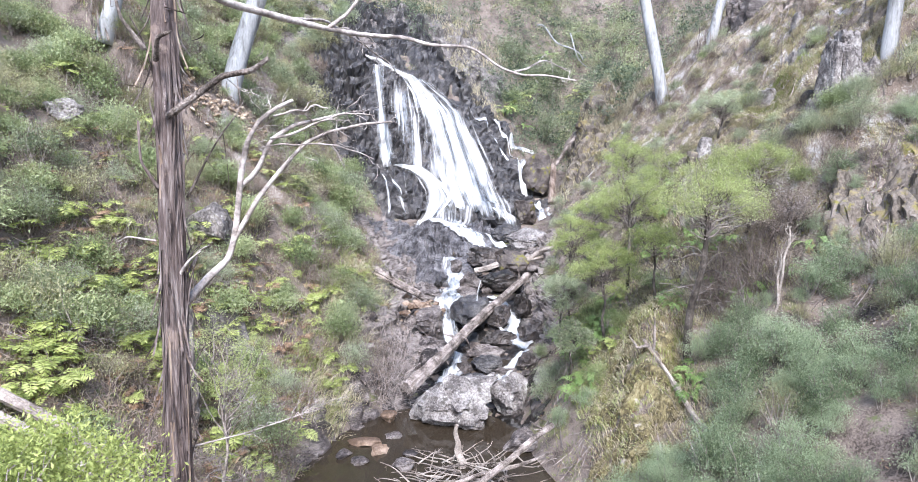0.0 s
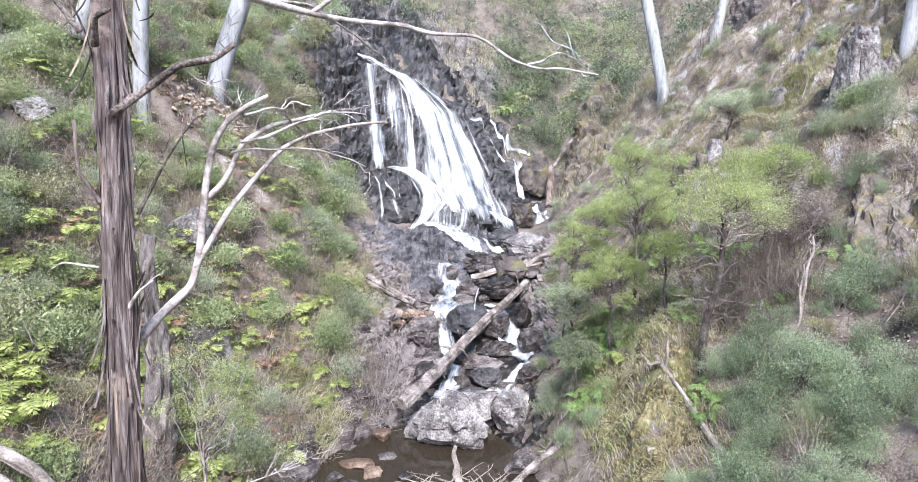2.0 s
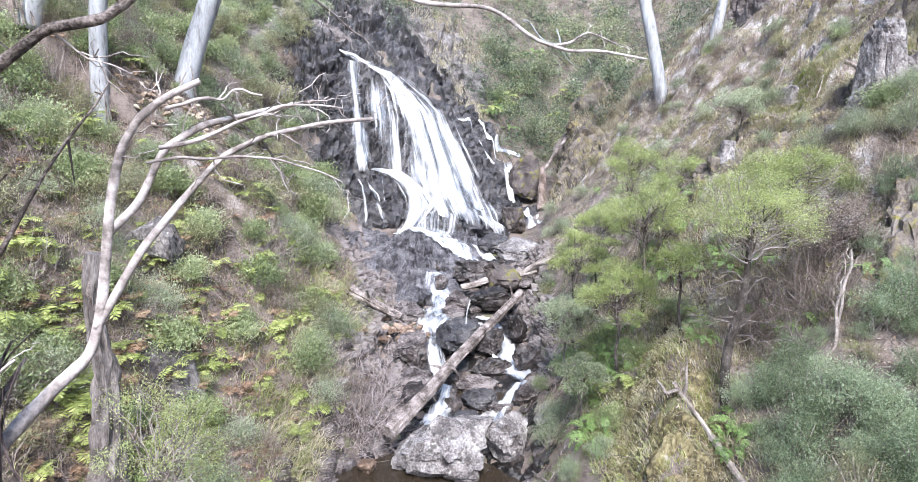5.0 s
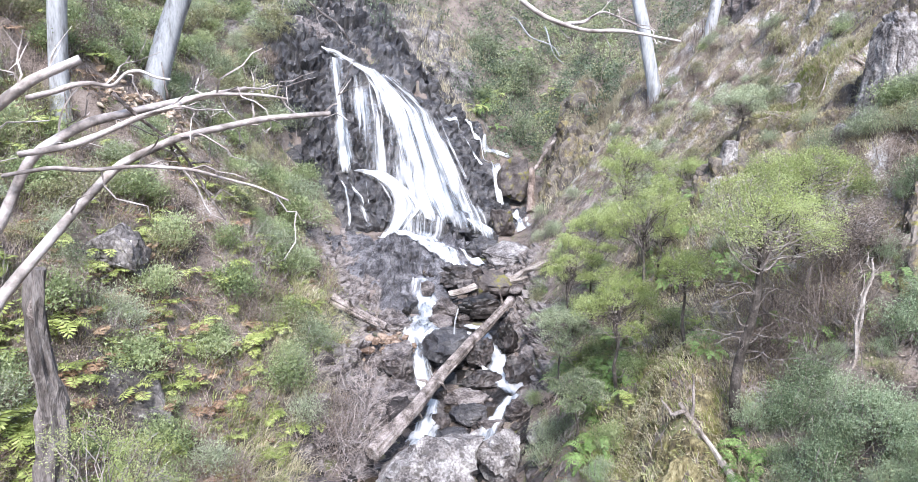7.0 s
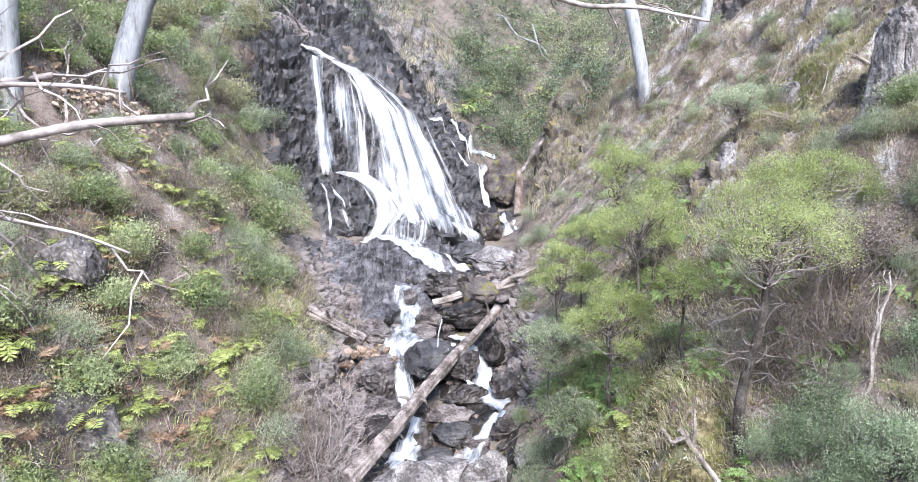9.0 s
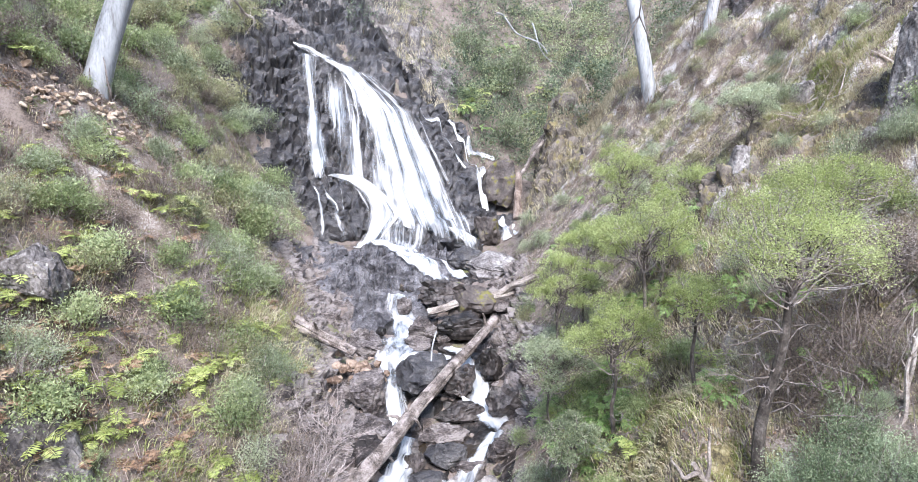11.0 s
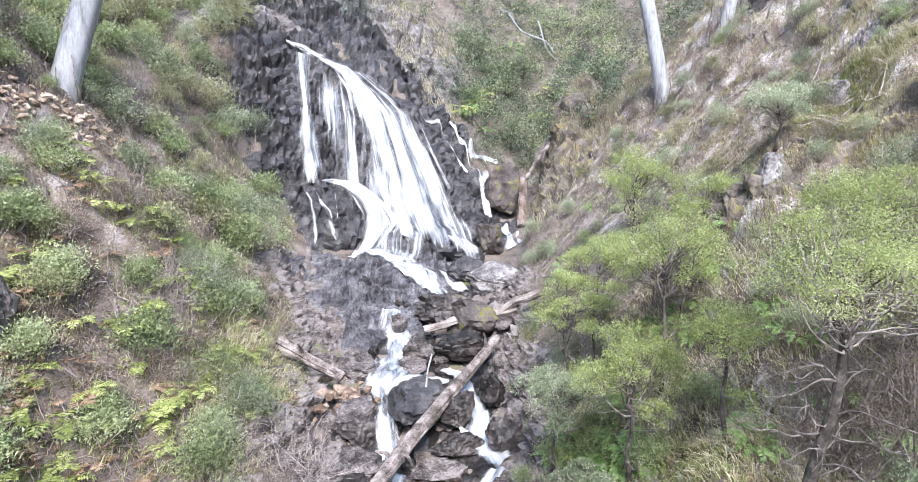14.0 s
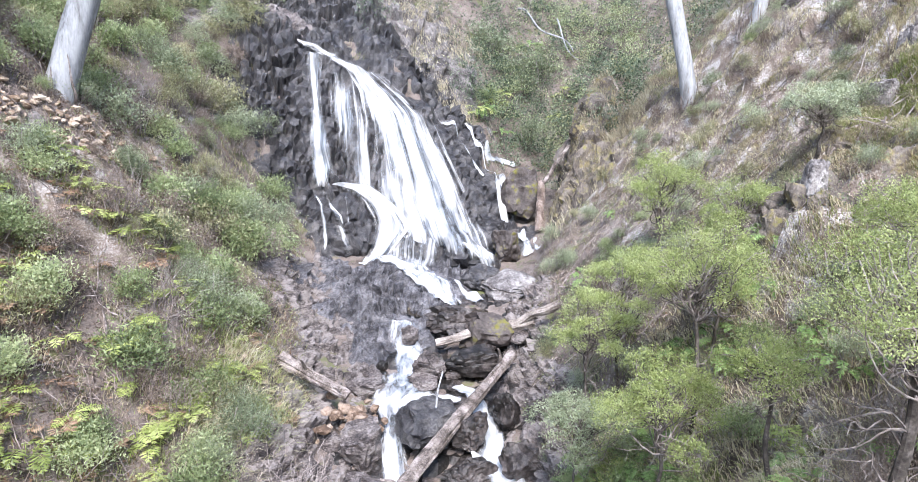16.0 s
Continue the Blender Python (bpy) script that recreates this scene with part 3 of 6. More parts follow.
for x, y, z, sx, sy, sz, seed, turn, mat, label in (
        (1.49, 32.3, 3.9, 1.15, 0.72, 0.6, 15, 4, damp_mat, "dark brown boulder damming the upper pool"), (2.62, 31.5, 3.85, 1.2, 0.9, 0.78, 16, -8, mossy_mat, "mossy brown boulder beside the upper pool"),
        (2.16, 29.8, 3.2, 1.1, 0.7, 0.58, 17, 6, damp_mat, "dark flat boulder under the bleached log"), (0.55, 29.4, 3.35, 0.6, 0.5, 0.58, 13, 20, brown_rock_mat, "rounded grey boulder in the white cascade"),
        (0.42, 28.96, 2.97, 0.52, 0.36, 0.3, 14, -10, brown_rock_mat, "low wet boulder in the cascade"), (0.42, 26.5, 2.74, 1.08, 0.95, 0.72, 19, 8, wet_mat, "broad wet slab in midstream"),
        (1.65, 26.2, 2.52, 0.68, 0.55, 0.6, 20, 40, damp_mat, "wet boulder behind the fallen trunk"), (1.57, 25.3, 2.1, 0.8, 0.5, 0.38, 21, 5, damp_mat, "flat dark boulder in the run"),
        (1.08, 24.57, 1.83, 0.75, 0.42, 0.3, 22, 12, brown_rock_mat, "flat grey slab below the fallen trunk"), (1.13, 23.5, 1.7, 0.66, 0.5, 0.45, 23, -10, wet_mat, "dark boulder in the run"),
        (0.17, 23.26, 1.7, 0.28, 0.24, 0.36, 24, 15, damp_mat, "small pointed dark boulder in the run"), (0.61, 22.84, 1.4, 0.58, 0.36, 0.27, 25, 0, wet_mat, "flat dark boulder behind the pale one"),
        (-1.19, 25.9, 2.6, 0.75, 0.62, 0.75, 41, 15, brown_rock_mat, "purple-brown bank boulder below the stone pile"), (-1.05, 24.8, 2.0, 0.72, 0.6, 0.55, 42, -20, brown_rock_mat, "purple-brown bank boulder beside the white water"),
        (-1.1, 23.6, 1.72, 0.62, 0.5, 0.56, 43, 30, brown_rock_mat, "purple-brown bank boulder above the fallen trunk's foot"), (2.8, 26.9, 2.9, 0.45, 0.4, 0.58, 26, 0, damp_mat, "dark bank boulder beside the channel"),
        (2.95, 25.0, 2.5, 0.65, 0.55, 0.66, 27, 30, damp_mat, "dark bank boulder beside the channel"), (-0.2, 31.3, 3.75, 0.34, 0.28, 0.42, 28, 0, brown_rock_mat, "small rock splitting the white water"),
        (1.71, 23.19, 1.55, 0.5, 0.34, 0.26, 29, 10, brown_rock_mat, "grey slab at the foot of the run"), (2.88, 21.66, 2.0, 0.3, 0.26, 0.38, 44, 0, pale_rock_mat, "grey stone on the bank"),
        (2.53, 23.31, 1.95, 0.42, 0.34, 0.42, 45, 25, brown_rock_mat, "grey stone on the bank"), (1.26, 29.65, 3.0, 0.34, 0.29, 0.28, 46, 0, brown_rock_mat, "small wet boulder in the cascade"),
        (-1.3, 28.9, 3.0, 0.75, 0.45, 0.33, 47, 0, brown_rock_mat, "flat brown boulder beside the cascade"), (3.5, 31.0, 3.75, 0.55, 0.45, 0.28, 18, 0, brown_rock_mat, "reddish stone wedged under the bleached log"),
        (2.6, 36.9, 4.6, 0.9, 0.7, 0.6, 33, 0, wet_mat, "black mossy boulder by the upper pool"), (3.8, 36.4, 4.35, 1.5, 1.6, 0.55, 36, 10, pale_rock_mat, "pale flat slab beside the upper pool"),
        (5.42, 44.5, 7.25, 1.3, 1.07, 1.65, 37, 10, mossy_mat, "moss-streaked boulder in the side gully"), (4.19, 40.1, 5.5, 0.8, 0.7, 0.9, 38, 10, mossy_mat, "mossy boulder beside the side fall"),
        (-2.4, 20.6, 1.05, 0.35, 0.28, 0.22, 39, 0, stone_mat, "orange-brown stone in the pool"), (2.0, 18.6, 1.1, 0.7, 0.5, 0.35, 40, 30, brown_rock_mat, "grey stone at the foot of the bank"),
        (2.1, 38.8, 4.85, 1.6, 1.25, 1.45, 31, 10, wet_mat, "black wet boulder in front of the curtain"), (0.3, 40.9, 5.6, 1.7, 1.0, 1.0, 32, 5, wet_mat, "black wet boulder under the white curtain"), (0.4, 39.6, 4.9, 1.2, 0.8, 1.1, 30, 40, wet_mat, "black wet boulder under the thin veil"),
        (-4.7, 40.5, 6.7, 0.95, 0.8, 1.45, 34, 0, wet_mat, "black wet buttress under the side veil"), (-3.5, 40.5, 6.8, 1.15, 0.85, 1.4, 35, 40, wet_mat, "black wet buttress under the ledge of the waterfall"),
        (-4.1, 40.0, 5.5, 1.3, 0.8, 1.0, 50, 15, wet_mat, "black wet foot of the buttress under the ledge"), (-2.9, 40.3, 5.9, 0.85, 0.75, 1.3, 53, 65, wet_mat, "black wet block beside the white chute")):
    rock = boulder("boulder", x, y, sx, sy, sz, seed, mat, label, turn, z=z + (0.26 if 26 < y < 34 and x > -0.5 else 0.1 if y < 34 else 0))
    if y > 38.5 and x < 3:
        fall_rocks.append(rock)
for k in range(48):
    x, y = rng.uniform(-1.4, 3.2), rng.uniform(21.5, 33.5)
    s = rng.uniform(0.1, 0.3)
    boulder("stream_rock", x, y, s, s * rng.uniform(0.6, 1), s * rng.uniform(0.5, 0.9), 200 + k, damp_mat if k % 5 else brown_rock_mat, "dark wet rock in the rocky stream bed", rng.uniform(0, 360), 0.3, detail=3, group="rocks in the stream bed")
for x, y, sx, sy, sz, seed, turn in ((-3.0, 19.0, 0.6, 0.3, 0.12, 51, 5), (-2.45, 18.4, 0.4, 0.25, 0.2, 52, 30), (-2.1, 19.4, 0.3, 0.18, 0.12, 53, 0), (-3.5, 18.2, 0.35, 0.2, 0.15, 54, 60), (-2.9, 17.8, 0.3, 0.25, 0.15, 55, 0), (-1.6, 17.6, 0.4, 0.3, 0.2, 56, 0), (-1.5, 18.3, 0.25, 0.2, 0.1, 57, 0)):
    boulder("stone", x, y, sx, sy, sz, seed, stone_mat if seed == 51 or seed == 52 else brown_rock_mat, "flat brown stone standing in the pool", turn, 0.3, z=1.0 + sz * 0.3, detail=3, group="stones in the pool")


def slab(name, x, y, z, sx, sy, sz, seed, mat, label, turn=0.0, tilt=(0, 0)):
    """A blocky upright slab of rock with chipped edges."""
    bm = bmesh.new()
    bmesh.ops.create_cube(bm, size=2.0)
    bmesh.ops.bevel(bm, geom=bm.edges[:], offset=0.18, segments=1, affect="EDGES")
    bmesh.ops.subdivide_edges(bm, edges=bm.edges[:], cuts=11, use_grid_fill=True)
    v = np.array([q.co[:] for q in bm.verts])
    p = v * np.array([sx, sy, sz])
    lean = (v[:, 2] + 1) / 2
    p[:, :2] *= (1.06 - 0.2 * lean**2)[:, None]
    p[:, 2] += 0.22 * sz * lean * pnoise(v[:, 0] * 1.4 + seed, v[:, 1] * 1.1, 0 * lean + seed * 0.7)
    f = 0.8 * facets(p[:, 0] * 2.2 + seed, p[:, 1] * 2.2, p[:, 2] * 0.9) + 0.35 * facets(p[:, 0] * 5 + seed, p[:, 1] * 5, p[:, 2] * 2.2, 3)
    p = p * (1 + 0.16 * f)[:, None] + 0.02 * fbm(p[:, 0] * 9, p[:, 1] * 9, p[:, 2] * 5, 3)[:, None]
    for q, c in zip(bm.verts, p):
        q.co = c
    me = bpy.data.meshes.new(name)
    bm.to_mesh(me)
    bm.free()
    me.materials.append(mat)
    ob = new(name, me)
    ob.matrix_basis = pose(x, y, z, tilt[0], tilt[1], turn)
    return tagged(ob, label, "rock")


for x, y, z, sx, sy, sz, seed, tx, ty, turn in ((12.2, 22.05, 12.45, 0.15, 0.4, 0.95, 1, -3, 5, 10), (12.66, 22.15, 12.35, 0.36, 0.5, 1.1, 2, -4, 3, 14), (12.95, 22.5, 13.2, 0.3, 0.4, 0.7, 7, 0, -3, -5), (13.35, 22.3, 12.1, 0.38, 0.45, 0.8, 8, 2, -2, 8), (13.95, 22.4, 12.0, 0.3, 0.4, 0.75, 9, 0, 3, 22)):
    slab("rock_slab", x, y, z, sx, sy, sz, seed, pale_rock_mat, "upright lichened slab of the grey outcrop", turn, (tx, ty))
for x, y, dz, sx, sy, sz, seed, tx, ty, turn in ((13.75, 28.0, 0.3, 0.09, 0.25, 0.75, 11, -6, 8, 10), (14.0, 28.2, 0.2, 0.08, 0.22, 0.5, 12, -4, 6, -8), (14.5, 28.4, 0.1, 0.14, 0.2, 0.35, 13, 0, 10, 20), (14.9, 30.0, 0.1, 0.12, 0.2, 0.45, 14, 0, 6, 5),
                                                  (11.7, 21.5, 0.1, 0.1, 0.3, 0.5, 15, 0, 6, 10), (11.35, 21.2, 0.1, 0.12, 0.3, 0.55, 16, -4, 4, 15), (10.95, 21.0, 0.05, 0.1, 0.3, 0.5, 17, 0, 8, 0), (10.5, 20.8, 0.05, 0.13, 0.3, 0.45, 18, 5, 3, 22), (9.3, 24.6, 0.05, 0.2, 0.2, 0.3, 19, 0, 14, 15), (8.6, 23.0, 0.1, 0.2, 0.2, 0.35, 20, -6, 8, 0), (12.3, 26.6, 0.1, 0.16, 0.3, 0.4, 21, 0, 0, 30)):
    slab("rock_slab", x, y, float(ground_z(x, y)) + dz, sx, sy, sz, seed, pale_rock_mat, "thin upright slab of rock in the dry slope", turn, (tx, ty))
# pile of broken orange stones beside the cascade
pile = [rock_mesh("stone", 60 + k, stone_mat, 1, 0.75, 0.6, 16, 0.03, 2) for k in range(6)]
for k in range(46):
    x, y = rng.normal(-1.45, 0.42), rng.normal(26.7, 0.5)
    s = rng.uniform(0.1, 0.26)
    st = new("stone", pile[k % 6])
    st.matrix_basis = pose(x, y, float(ground_z(x, y)) + 0.42 + s * 0.4 + (0.25 * max(0, 1 - math.hypot(x + 1.45, y - 26.7) / 0.6)), *rng.uniform(-30, 30, 2), rng.uniform(0, 360)) @ Matrix.Scale(s, 4)
    tagged(st, "broken orange-brown stone in the streamside pile", "stone", "stone pile beside the cascade")
scree_mat = material("pale_orange_scree", [(0.25, (0.16, 0.11, 0.075)), (0.5, (0.3, 0.23, 0.17)), (0.75, (0.46, 0.39, 0.31))], 1.2, fine=9, bump=0.6, objvar=0.5, rough=0.85)
scree = [rock_mesh("stone", 80 + k, scree_mat, 1, 0.7, 0.45, 16, 0.03, 1) for k in range(6)]
for k in range(190):
    u = rng.uniform(0, 1)
    x, y = (-10.3 + 1.7 * u + rng.normal(0, 0.35), 26.8 + 4.6 * u + rng.normal(0, 0.6)) if k < 155 else (-3.2 + rng.normal(0, 0.5), 26.2 + rng.normal(0, 0.5))
    s = rng.uniform(0.07, 0.26)
    st = new("stone", scree[k % 6])
    st.matrix_basis = pose(x, y, float(ground_z(x, y)) + s * 0.25, *rng.uniform(-40, 40, 2), rng.uniform(0, 360)) @ Matrix.Scale(s, 4)
    tagged(st, "pale orange-brown stone loose on the slope", "stone", "loose stones on the ferny slope")


# ---- the waterfall and the cascade, draped on the rock ----
def skin(*obs):
    """The surface of several things, to lay water on."""
    vs, fs, k = [], [], 0
    for o in obs:
        vs += [o.matrix_basis @ v.co for v in o.data.vertices]
        fs += [[i + k for i in p.vertices] for p in o.data.polygons]
        k = len(vs)
    return BVHTree.FromPolygons(vs, fs)


def eased(a, passes, take=None):
    """A grid of values drawn to the nearer of its neighbours, then smoothed."""
    if take is not None:
        e = np.pad(a, 1, mode="edge")
        a = take.reduce([e[i:i + a.shape[0], j:j + a.shape[1]] for i in range(3) for j in range(3)])
    for _ in range(passes):
        e = np.pad(a, 1, mode="edge")
        a = (2 * a + e[:-2, 1:-1] + e[2:, 1:-1] + e[1:-1, :-2] + e[1:-1, 2:]) / 6
    return a


def water_mesh(name, P, mat, parent, fullness, soft, core, fade, label=""):
    """A sheet of water from a grid of points, rows running down the flow."""
    nv, nu = P.shape[:2]
    u = np.tile(np.linspace(0, 1, nu), nv)
    width = np.linalg.norm(P[:, -1] - P[:, 0], axis=1).mean()
    mid = P[:, nu // 2]
    v = np.repeat(np.concatenate([[0], np.cumsum(np.linalg.norm(np.diff(mid, axis=0), axis=1))]), nu)
    um = (u - 0.5) * width + P[0, 0, 0] * 1.7
    ob = mesh_object(name, P.reshape(-1, 3), grid_faces(nu, nv), mat, parent, label, smooth=True, uv=np.stack([um, v], 1))
    body = fullness + core * np.exp(-(((u - 0.55) / 0.36) ** 2)) + 0.2 * fbm(um * 0.7, v * 0.35, 0 * um + 4.4, 2) + 0.12 * fbm(um * 3.1, v * 0.5, 0 * um + 1.4, 2)
    body -= soft * (np.clip(1 - u * fade, 0, 1) + np.clip(1 - (1 - u) * fade, 0, 1)) + 0.2 * np.clip(1 - (v.max() - v) / (0.06 * v.max() + 0.02), 0, 1)
    ob.data.attributes.new("body", "FLOAT", "POINT").data.foreach_set("value", body)
    return ob


def curtain(name, left, right, mat, parent, off=0.1, nu=40, nv=60, fullness=0.0, soft=0.3, core=0.1, fade=6, label=""):
    """Falling water between two edges, each a list of x, z from top to bottom, lying on the face of the cliff."""
    a, b = resample(left, nv), resample(right, nv)
    u = np.linspace(0, 1, nu)[None, :, None]
    xz = a[:, None] * (1 - u) + b[:, None] * u
    way = Vector((0, 1, -0.22))
    Y = np.empty((nv, nu))
    guess = 38.0 + (xz[..., 1] - 5) * 0.72
    for i in range(nv):
        for j in range(nu):
            x, z, g = xz[i, j, 0], xz[i, j, 1], guess[i, j]
            hit = CLIFF.ray_cast(Vector((x, g - 9, z + 9 * 0.22)), way, 16)[0]
            Y[i, j] = hit.y if hit else g
    Y = eased(Y, 3, np.minimum) - off
    P = np.stack([xz[..., 0], Y, xz[..., 1] - (Y - guess) * 0.22], -1)
    um, vm = xz[..., 0], xz[..., 1]
    P[..., 1] -= 0.07 * (1 + fbm(um * 2.6, vm * 0.3, 0 * um + 3.3, 3))
    return water_mesh(name, P, mat, parent, fullness, soft, core, fade, label)


def stream(name, line, mat, parent=None, lift=0.06, fullness=0.12, nv=40, nu=14, label=""):
    """A tongue of white water along a plan line of x, y, width, lying on the bed."""
    q = resample(line, nv)
    d = np.gradient(q[:, :2], axis=0)
    d /= np.linalg.norm(d, axis=1)[:, None] + 1e-9
    side = np.stack([-d[:, 1], d[:, 0]], 1)[:, None] * q[:, None, 2:3]
    xy = q[:, None, :2] + side * np.linspace(0.5, -0.5, nu)[None, :, None]
    Z = np.empty((nv, nu))
    for i in range(nv):
        for j in range(nu):
            hit = BED.ray_cast(Vector((*xy[i, j], 30)), Vector((0, 0, -1)))[0]
            Z[i, j] = hit.z if hit else float(ground_z(*xy[i, j]))
    Z = eased(Z, 4, np.maximum) + lift
    Z += 0.05 * fbm(xy[..., 0] * 3, xy[..., 1] * 3, 0 * Z, 3)
    return water_mesh(name, np.concatenate([xy, Z[..., None]], -1), mat, parent, fullness - 0.02, 0.34, 0.18, 3.2, label)


CLIFF = skin(rock_face_fall, rock_shelf, rock_bed, *fall_rocks)
BED = skin(rock_channel, rock_bed, rock_shelf, rock_face_fall)
fall = curtain("waterfall", [(-4.0, 14.21), (-3.12, 12.91), (-2.64, 11.21), (-2.52, 9.57), (-2.47, 8.14), (-2.04, 7.05), (-1.62, 6.37)],
               [(-2.11, 13.76), (-0.83, 12.76), (0.6, 11.68), (1.44, 9.85), (2.41, 8.16), (3.17, 6.37), (3.45, 5.3), (3.45, 4.8)], curtain_mat, None, 0.18, 110, 110, 0.05, 0.34, 0.16, 4.5)
tagged(fall, "broad white waterfall fanning over black rock", "waterfall", kind="structure")
curtain("left_stream", [(-5.93, 14.62), (-5.56, 12.85), (-5.33, 11.19), (-5.23, 9.62), (-5.13, 8.26)], [(-4.86, 14.43), (-4.8, 12.87), (-4.52, 11.2), (-4.16, 9.58), (-3.72, 8.15)], veil_mat, fall, 0.14, 40, 80, 0.06, 0.34, 0.2, 2.6)
curtain("middle_veil", [(-4.64, 13.63), (-4.31, 11.2), (-4.16, 9.58), (-3.97, 8.16)], [(-2.7, 13.6), (-2.2, 11.21), (-2.1, 9.57), (-1.95, 7.97)], veil_mat, fall, 0.14, 60, 80, 0.04, 0.25, 0.06, 4)
curtain("chute", [(-4.3, 8.3), (-3.4, 8.1), (-2.6, 7.7), (-2.16, 6.9), (-2.25, 5.99), (-2.45, 5.41), (-2.8, 5.2)], [(-3.51, 8.5), (-2.28, 8.45), (-0.7, 7.3), (-0.2, 6.5), (-0.75, 5.96), (-1.3, 5.31), (-1.45, 5.1)], curtain_mat, fall, 0.22, 40, 60, 0.02, 0.36, 0.22, 3.0)
curtain("hump_veil", [(-1.7, 6.6), (-1.83, 5.78), (-1.65, 5.1)], [(1.35, 6.3), (1.2, 5.24), (0.95, 4.7)], veil_mat, fall, 0.1, 50, 40, 0.0, 0.25, 0.06, 3)
curtain("crest_water", [(-6.24, 15.2), (-5.33, 15.03), (-4.0, 14.6), (-2.63, 13.9)], [(-6.1, 14.95), (-5.4, 14.65), (-4.3, 14.1), (-3.2, 13.3)], cascade_mat, fall, 0.08, 18, 60, 0.0, 0.32, 0.12, 2.5)
curtain("foot_foam", [(1.71, 5.9), (2.6, 5.2), (2.74, 4.85)], [(3.44, 5.5), (3.55, 5.11), (3.65, 4.85)], veil_mat, fall, 0.16, 24, 24, 0.06, 0.3, 0.16, 2.5)
stream("foot_apron", [(-2.5, 39.3, 1.5), (-1.5, 38.6, 1.6), (-0.6, 37.5, 1.5), (0.2, 36.4, 1.3), (0.9, 35.2, 1.2), (1.4, 34.2, 1.0)], cascade_mat, fall, 0.12, 0.02, 70, 24)
for pts, w in (([(-5.09, 8.02), (-4.67, 7.76), (-4.45, 7.39), (-4.3, 6.71), (-4.23, 6.0), (-4.26, 5.54)], 0.2), ([(-4.08, 7.48), (-3.64, 6.79), (-3.37, 5.94), (-3.1, 5.3)], 0.42), ([(-3.39, 7.93), (-3.32, 7.37), (-3.24, 6.62)], 0.14), ([(-4.5, 8.1), (-4.1, 7.5), (-3.6, 7.0), (-3.5, 6.6)], 0.12)):
    curtain("trickle", [(x - w / 2, z) for x, z in pts], [(x + w / 2, z) for x, z in pts], cascade_mat, fall, 0.05, 10, 40, 0.0, 0.3, 0.12, 2.2)
for name, line, full in (("trickle", [(0.6, 45.2, 0.2), (1.4, 45.5, 0.2), (1.83, 45.5, 0.22), (2.63, 45.11, 0.22), (3.43, 44.8, 0.25)], 0.02), ("trickle", [(2.49, 46.81, 0.2), (2.93, 46.14, 0.25), (3.49, 45.62, 0.22), (4.12, 45.14, 0.25), (4.16, 44.77, 0.3)], 0.04),
                         ("trickle", [(5.48, 48.17, 0.5), (4.71, 47.71, 0.4), (3.6, 46.5, 0.3)], 0.06), ("side_fall", [(4.88, 45.89, 0.8), (4.2, 44.9, 0.6), (4.2, 44.2, 0.5), (4.51, 43.3, 0.6)], 0.14),
                         ("side_fall", [(5.1, 42.3, 0.5), (5.25, 41.0, 0.6), (5.2, 40.0, 0.7)], 0.06), ("side_fall", [(5.8, 42.0, 0.3), (5.75, 41.0, 0.4), (5.7, 40.2, 0.5)], 0.04), ("run_out", [(3.9, 40.6, 0.9), (3.4, 39.2, 0.8), (3.0, 38.2, 0.5)], 0.1),
                         ("overflow", [(0.8, 36.2, 0.8), (1.3, 35.2, 0.8), (1.7, 34.5, 0.8)], 0.06), ("overflow", [(1.6, 36.4, 0.4), (2.1, 35.2, 0.4), (2.6, 34.8, 0.6)], 0.04)):
    stream(name, line, cascade_mat, fall, 0.12, full)

cascade = stream("cascade", [(-0.24, 32.4, 1.22), (-0.2, 31.44, 1.51), (-0.2, 30.48, 1.46), (-0.16, 29.54, 1.79), (-0.26, 28.65, 2.20), (-0.45, 27.93, 1.93), (-0.43, 27.2, 0.92), (-0.39, 26.42, 0.83), (-0.33, 25.76, 0.85), (-0.25, 25.14, 0.92), (-0.16, 24.63, 1.04)], cascade_mat, None, 0.14, 0.06, 90, 24)
tagged(cascade, "white water tumbling between boulders to the pool", "cascade", kind="structure")
for line, full in (([(0.02, 24.33, 0.67), (-0.1, 23.53, 0.82), (-0.28, 23.02, 1.04), (-0.49, 22.62, 1.22), (-0.69, 22.31, 1.10)], 0.1), ([(-0.52, 27.82, 0.49), (0.24, 28.25, 0.61), (0.9, 28.3, 0.49), (1.49, 28.16, 0.3)], 0.0),
                   ([(1.42, 29.15, 0.43), (1.81, 28.62, 0.51), (2.04, 28.0, 0.56), (2.22, 26.95, 0.61), (2.34, 26.21, 0.71), (2.23, 25.73, 0.85), (2.49, 25.0, 0.76), (2.7, 24.25, 0.77)], 0.16),
                   ([(2.62, 24.21, 0.61), (2.23, 23.83, 0.54), (1.96, 23.31, 0.51), (1.67, 22.9, 0.61), (1.42, 22.3, 0.73)], 0.06), ([(1.7, 25.59, 0.27), (2.07, 25.7, 0.37), (2.37, 25.73, 0.37)], 0.06), ([(0.28, 22.73, 0.37), (0.54, 22.61, 0.61), (1.22, 22.57, 0.37)], 0.0)):
    stream("channel", line, cascade_mat, cascade, 0.14, full, 50, 16)


